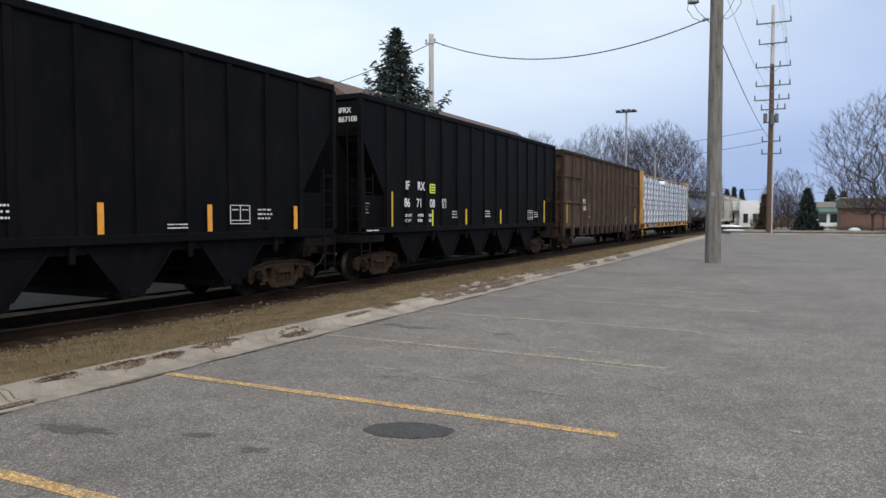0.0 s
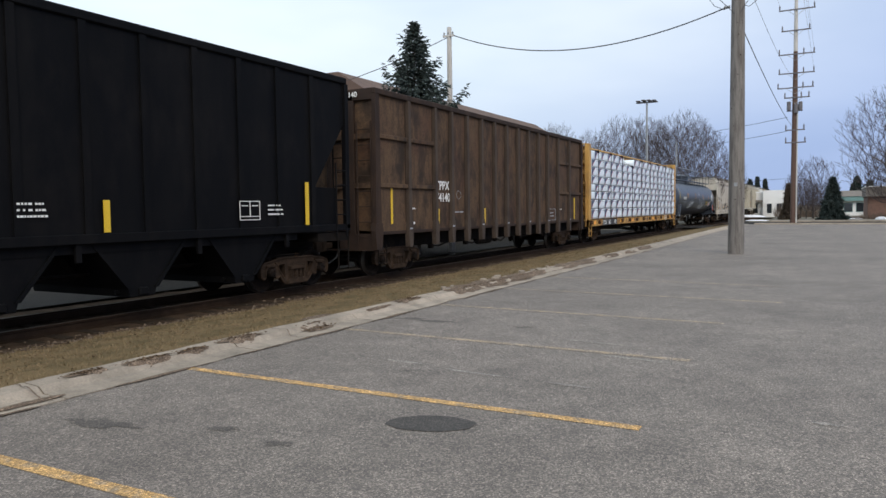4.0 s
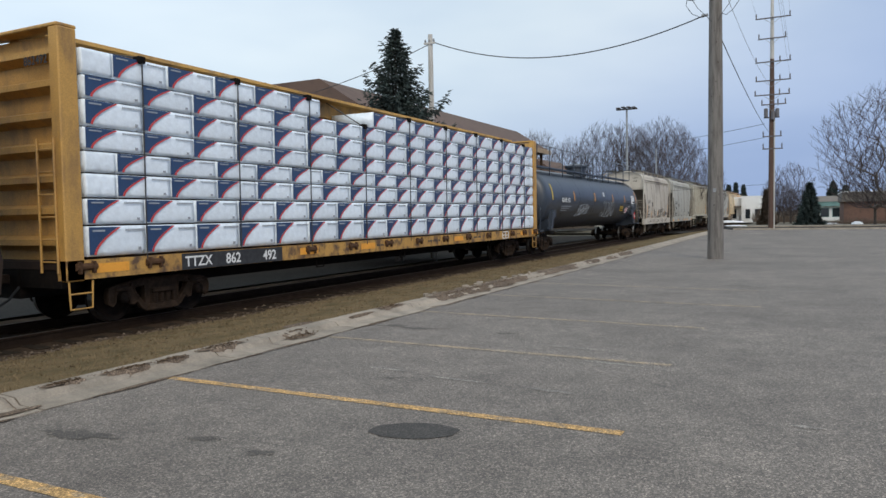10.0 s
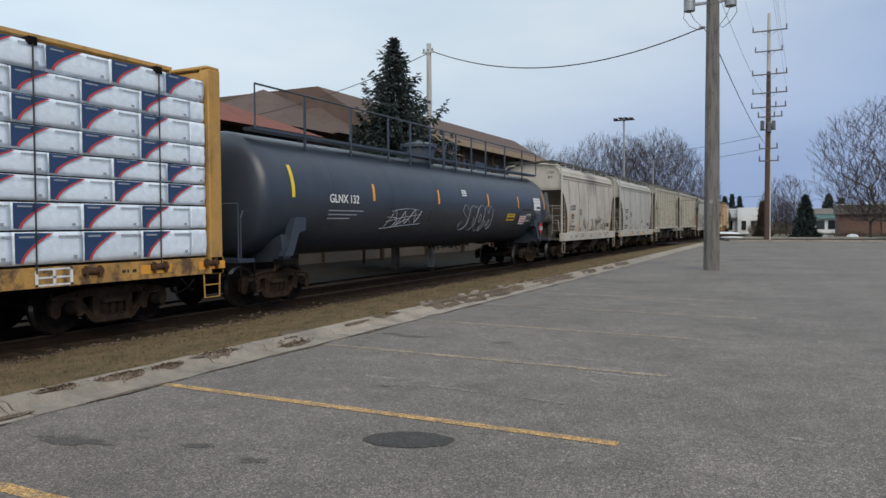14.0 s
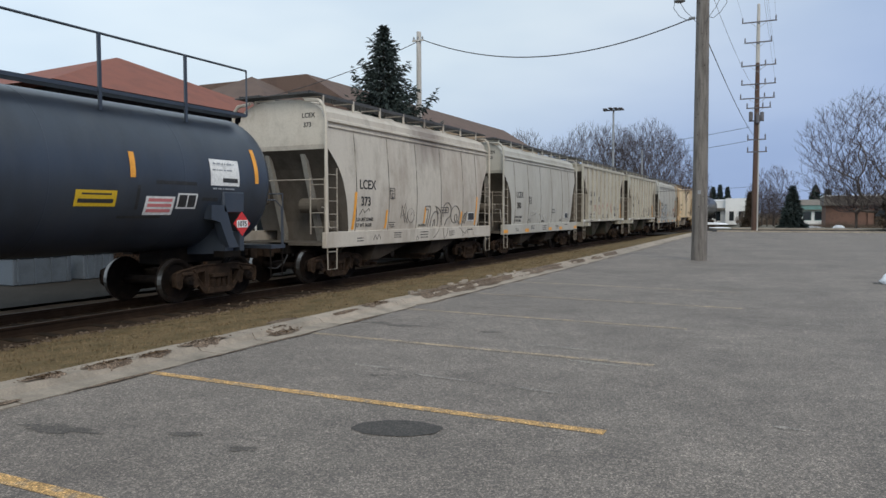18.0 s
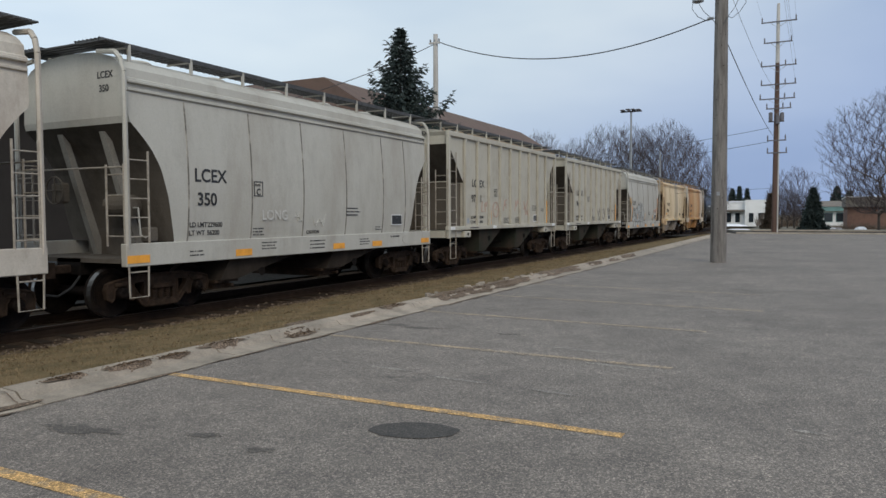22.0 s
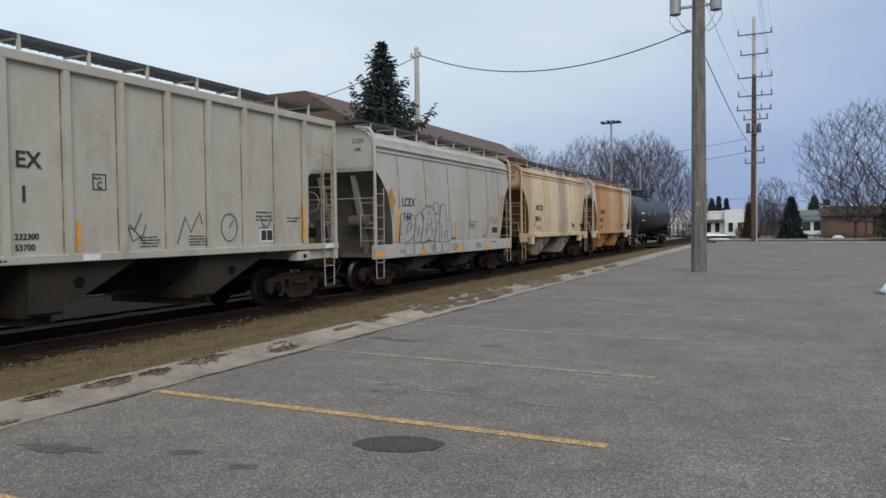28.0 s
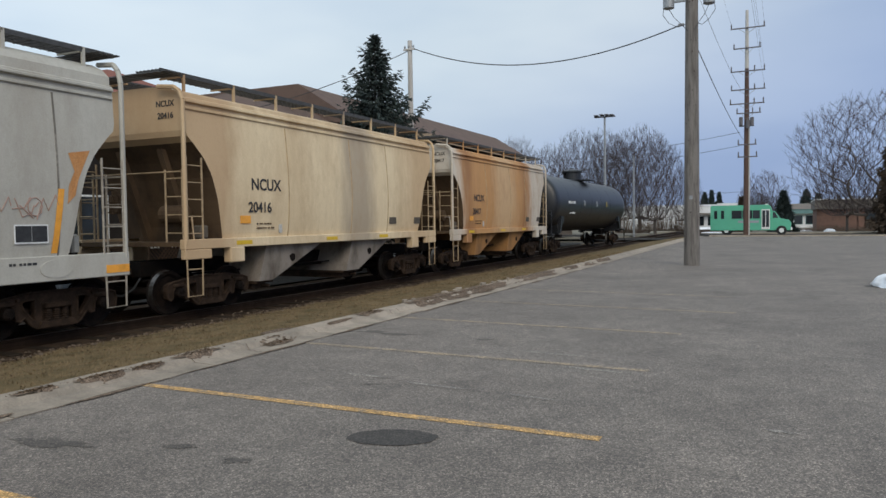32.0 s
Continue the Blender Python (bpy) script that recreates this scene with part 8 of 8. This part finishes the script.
# ---- street ----
thing("road", sheet([-200, -60, -17, -15, -9.5, -8, 20, 60, 200], [64.6, 67, 70, 72.6], lambda x, y: (0.125 if not -15.5 < x < -9 else -0.195)), M["asphalt_old"], "dark asphalt street crossing the tracks", "road", kind="structure")
thing("lot_edge_kerb", box(bmesh.new(), -5.5, 60, 63.4, 63.7, 0.0, 0.22, 0.03), M["concrete"], "low concrete kerb between lot and street", "kerb", kind="structure")
thing("far_pavement", box(bmesh.new(), -5.0, 80, 72.9, 75.0, 0.0, 0.22, 0.02), M["concrete"], "concrete pavement across the street", "pavement", kind="structure")
for i, (x, y, a, b, h) in enumerate(((-7.0, 84, 1.2, 0.7, 0.10), (2.0, 90, 1.4, 0.4, 0.15), (-10.5, 110, 2.6, 1.2, 0.3), (4.6, 88, 0.6, 0.4, 0.3))):
    thing("snow_patch", lathe(bmesh.new(), [(0.0, 1.0), (h * 0.6, 0.82), (h, 0.35)], (0, 0, 0), "z", 24), M["snow"], "thin remnant of old snow", "snow", "old snow").matrix_basis = pose(x, y, 0.02) @ Matrix.Diagonal((a, b, 1, 1))
bm = bmesh.new()
bmesh.ops.create_icosphere(bm, subdivisions=4, radius=1)
for v in bm.verts:
    v.co *= 1 + 0.22 * noise.noise(v.co * 2.2) + 0.08 * noise.noise(v.co * 7)
    v.co.z = max(v.co.z, -0.15)
heap = thing("snow_heap", bm, M["snow"], "dirty melting heap of ploughed snow on the lot", "snow", smooth=True)
heap.matrix_basis = pose(2.95, 19.4, 0.0) @ Matrix.Diagonal((1.0, 0.7, 0.44, 1))

thing("wet_patch", blot(2.06, 19.5, 0.32, 0.3, rise(19.5) + 0.006, 0.1, 4, 48, 0.4), M["patch"], "dark patch on the asphalt by the snow heap", "stain", "stains on the lot")

# dead shrubs along the far side of the street
for i, (x, y, a, h) in enumerate(((4.5, 90, 2.4, 0.8), (8.5, 90, 2.0, 0.6), (-17, 86, 3.0, 2.4), (-13.8, 100, 3.0, 3.2), (-4.5, 112, 2.5, 3.0), (-1.8, 108, 2.0, 2.6))):
    g = random.Random(40 + i)
    bm = bmesh.new()
    for k in range(420):
        p = Vector((g.uniform(-a, a), g.uniform(-0.8, 0.8), 0))
        q = p * 1.12 + Vector((g.uniform(-0.35, 0.35), g.uniform(-0.3, 0.3), h * g.uniform(0.4, 1.05) * (1 - (p.x / a) ** 2 * 0.6)))
        rod(bm, p, q, 0.02, 0.006, 3, False)
    ob = thing("bare_shrub", bm, M["hay"], "brown leafless shrub by the street", "shrub", "shrubs")
    ob.matrix_basis = pose(x, y, 0.0)


def bus():
    b = tagged(new("minibus"), "mint green cutaway minibus driving along the street", "bus")
    paint = M["bus"]
    part("body", prism(bmesh.new(), [(0, 0.42), (5.75, 0.42), (5.75, 1.9), (5.55, 2.46), (5.35, 2.57), (0.1, 2.57), (0, 2.45)], -1.15, 1.15, "y"), paint, b)
    part("bonnet", prism(bmesh.new(), [(5.7, 0.42), (7.35, 0.42), (7.4, 1.05), (7.2, 1.28), (6.45, 1.42), (5.95, 2.02), (5.7, 2.02)], -0.95, 0.95, "y"), paint, b)
    part("roof_marker", prism(bmesh.new(), [(5.0, 2.57), (5.4, 2.57), (5.3, 2.66), (5.1, 2.66)], -0.9, 0.9, "y"), M["white"], b)
    for x0, x1 in ((0.35, 0.65), (1.0, 1.3), (2.0, 2.95), (3.0, 3.9), (3.95, 4.6)):
        part("window", box(bmesh.new(), x0, x1, -1.165, -1.14, 1.42, 2.12), M["glass"], b)
    part("door", box(bmesh.new(), 4.75, 5.5, -1.17, -1.14, 0.5, 2.2), M["white"], b)
    for x0 in (4.82, 5.16):
        part("door_pane", box(bmesh.new(), x0, x0 + 0.27, -1.185, -1.15, 0.7, 2.1), M["glass"], b)
    part("windscreen", prism(bmesh.new(), [(5.98, 2.02), (6.42, 1.45), (6.46, 1.48), (6.02, 2.05)], -0.88, 0.88, "y"), M["glass"], b)
    part("side_glass", prism(bmesh.new(), [(5.72, 1.45), (6.25, 1.45), (5.95, 1.95), (5.72, 1.95)], -0.97, -0.94, "y"), M["glass"], b)
    part("lettering_bar", box(bmesh.new(), 2.6, 4.5, -1.16, -1.14, 1.05, 1.25), M["print"], b)
    part("bumper", box(bmesh.new(), 7.3, 7.5, -0.95, 0.95, 0.4, 0.65, 0.04), M["white"], b)
    part("headlight", box(bmesh.new(), 7.3, 7.41, -0.9, -0.6, 0.85, 1.05, 0.02), M["white"], b)
    for x in (1.5, 6.55):
        for y in (-0.98, 0.98):
            w = part("wheel", lathe(bmesh.new(), [(-0.12, 0.2), (-0.12, 0.40), (0.12, 0.40), (0.12, 0.2)], (0, 0, 0), "y", 20), M["tyre"], b)
            w.matrix_basis = pose(x, y, 0.40)
            hub = part("rim", lathe(bmesh.new(), [(-0.125, 0.19), (-0.135, 0.05), (0.125, 0.05)], (0, 0, 0), "y", 12), M["white"], w)
    return b


BUS = bus()
for piece in BUS.children:
    if piece.name.startswith("wheel"):
        piece.matrix_basis = pose(piece.location.x * 0.86, piece.location.y, piece.location.z)
    else:
        piece.data.transform(Matrix.Diagonal((0.86, 1, 1, 1)))

# dry grass blades and ballast stones
g = random.Random(8)
bm = bmesh.new()
for i in range(34000):
    k = g.random()
    y = 1.5 + 34 * k * k
    x = g.uniform(-10.3, -6.68)
    z = turf(x, y)
    h, a = g.uniform(0.012, 0.042), g.uniform(0, 6.28)
    w = 0.004 + 0.0003 * y
    dx, dy = math.cos(a) * w, math.sin(a) * w
    lx, ly = g.uniform(-1, 1) * h * 1.2, g.uniform(-1, 1) * h * 1.2
    bm.faces.new([bm.verts.new(v) for v in ((x - dx, y - dy, z - 0.005), (x + dx, y + dy, z - 0.005), (x + lx, y + ly, z + h))])
thing("grass_blades", bm, M["blade"], "short dry winter grass on the strip", "grass", kind="stuff")
bm = bmesh.new()
for i in range(6500):
    k = g.random()
    y = 0.5 + 45 * k * k
    x = g.choice((g.uniform(-10.9, -10.2), g.gauss(-10.45, 0.16), g.gauss(-10.45, 0.2), g.uniform(-14.6, -10.2))) + 0.14 * noise.noise((y * 0.8, 0, 9))
    r = g.uniform(0.006, 0.03) * g.choice((1, 1, 1, 1.7))
    z = max(turf(x, y) if x > -10.75 else -9, bed(x, y)) + r * 0.3
    vs = [bm.verts.new((x + r * a * g.uniform(0.6, 1.2), y + r * b * g.uniform(0.6, 1.2), z + r * c * 0.7)) for a, b, c in ((1, 0, 0), (-1, 0, 0), (0, 1, 0), (0, -1, 0), (0, 0, 1))]
    for q in ((0, 2, 4), (2, 1, 4), (1, 3, 4), (3, 0, 4)):
        bm.faces.new([vs[j] for j in q])
thing("ballast_stones", bm, M["stone"], "loose pale stones along the track edge", "stones", kind="stuff")


# dead leaves and twigs drifted against the turf's edge, in the gutter's silt and over the grass
bm = bmesh.new()
heaps = [(-6.46, 4.54, 0.2, 0.05), (-6.43, 5.28, 0.3, 0.07), (-6.40, 5.83, 0.2, 0.04), (-6.48, 6.70, 0.36, 0.10), (-6.28, 7.98, 0.3, 0.10), (-6.5, 10.75, 0.36, 0.1), (-6.45, 13.0, 0.7, 0.16), (-6.4, 14.4, 0.8, 0.16), (-6.35, 15.6, 0.7, 0.16), (-6.3, 18.0, 0.8, 0.15)]
for i in range(9500):
    kind = g.random()
    if kind < 0.62:
        y = 0.5 + 40 * g.random() ** 2
        x = g.gauss(-10.48, 0.15) + 0.14 * noise.noise((y * 0.8, 0, 9))
        z = max(turf(x, y), bed(x, y)) + 0.012
    elif kind < 0.74:
        cx, cy, a, b = g.choice(heaps)
        x, y = g.gauss(cx, b * 0.55), g.gauss(cy, a * 0.5)
        z = rise(y) + (0.03 if x > -6.33 else 0.10)
    else:
        y = 1.5 + 30 * g.random() ** 2
        x = g.uniform(-10.2, -6.7)
        z = turf(x, y) + 0.02
    r, a = g.uniform(0.008, 0.026), g.uniform(0, 6.28)
    c, s = math.cos(a) * r, math.sin(a) * r
    bm.faces.new([bm.verts.new(v) for v in ((x - c, y - s, z), (x + s * 0.5, y - c * 0.5, z + r * 0.4), (x + c, y + s, z + r * 0.2), (x - s * 0.5, y + c * 0.5, z + r * g.uniform(0, 0.7)))])
thing("leaf_litter", bm, M["litter"], "brown dead leaves and grit along the track edge and gutter", "litter", kind="stuff")


# ---- movement ----
# how far the train has come, second by second
GONE = [0.02, 4.64, 9.21, 13.75, 18.29, 22.84, 27.4, 32.0, 36.62, 41.29, 45.99, 50.72, 55.48, 60.25, 65.04, 69.83, 74.62, 79.41, 84.19, 88.98, 93.77, 98.56, 103.38, 108.23, 113.1, 118.02, 122.97, 127.95, 132.96, 137.95, 142.91, 147.77, 152.47]


def gone(t):
    i = min(int(t), 31)
    return GONE[i] + (GONE[i + 1] - GONE[i]) * (t - i)


def motions():
    for car, u in CAR:
        walk(car, [(float(t), pose(RAIL_X, u - GONE[t], RAIL_Z)) for t in range(33)])
    for pack, u in LOAD:
        at = pack.matrix_basis.translation.copy()
        walk(pack, [(float(t), pose(RAIL_X + at.x, u + at.y - GONE[t], RAIL_Z + at.z)) for t in range(0, 33)])
    ticks = [i * 0.1 for i in range(321)]
    for w, y, a0 in WHEELS:
        walk(w, [(t, pose(0, y, 0.455, a0 + math.degrees(gone(t) / 0.455))) for t in ticks])
    walk(BUS, [(0.0, pose(-160, 68.5, 0.13)), (26.0, pose(-48, 68.5, 0.13)), (30.0, pose(-16.0, 68.5, 0.13)), (31.0, pose(-10.8, 68.3, 0.13)), (32.0, pose(-5.7, 68.3, 0.13))])


motions()
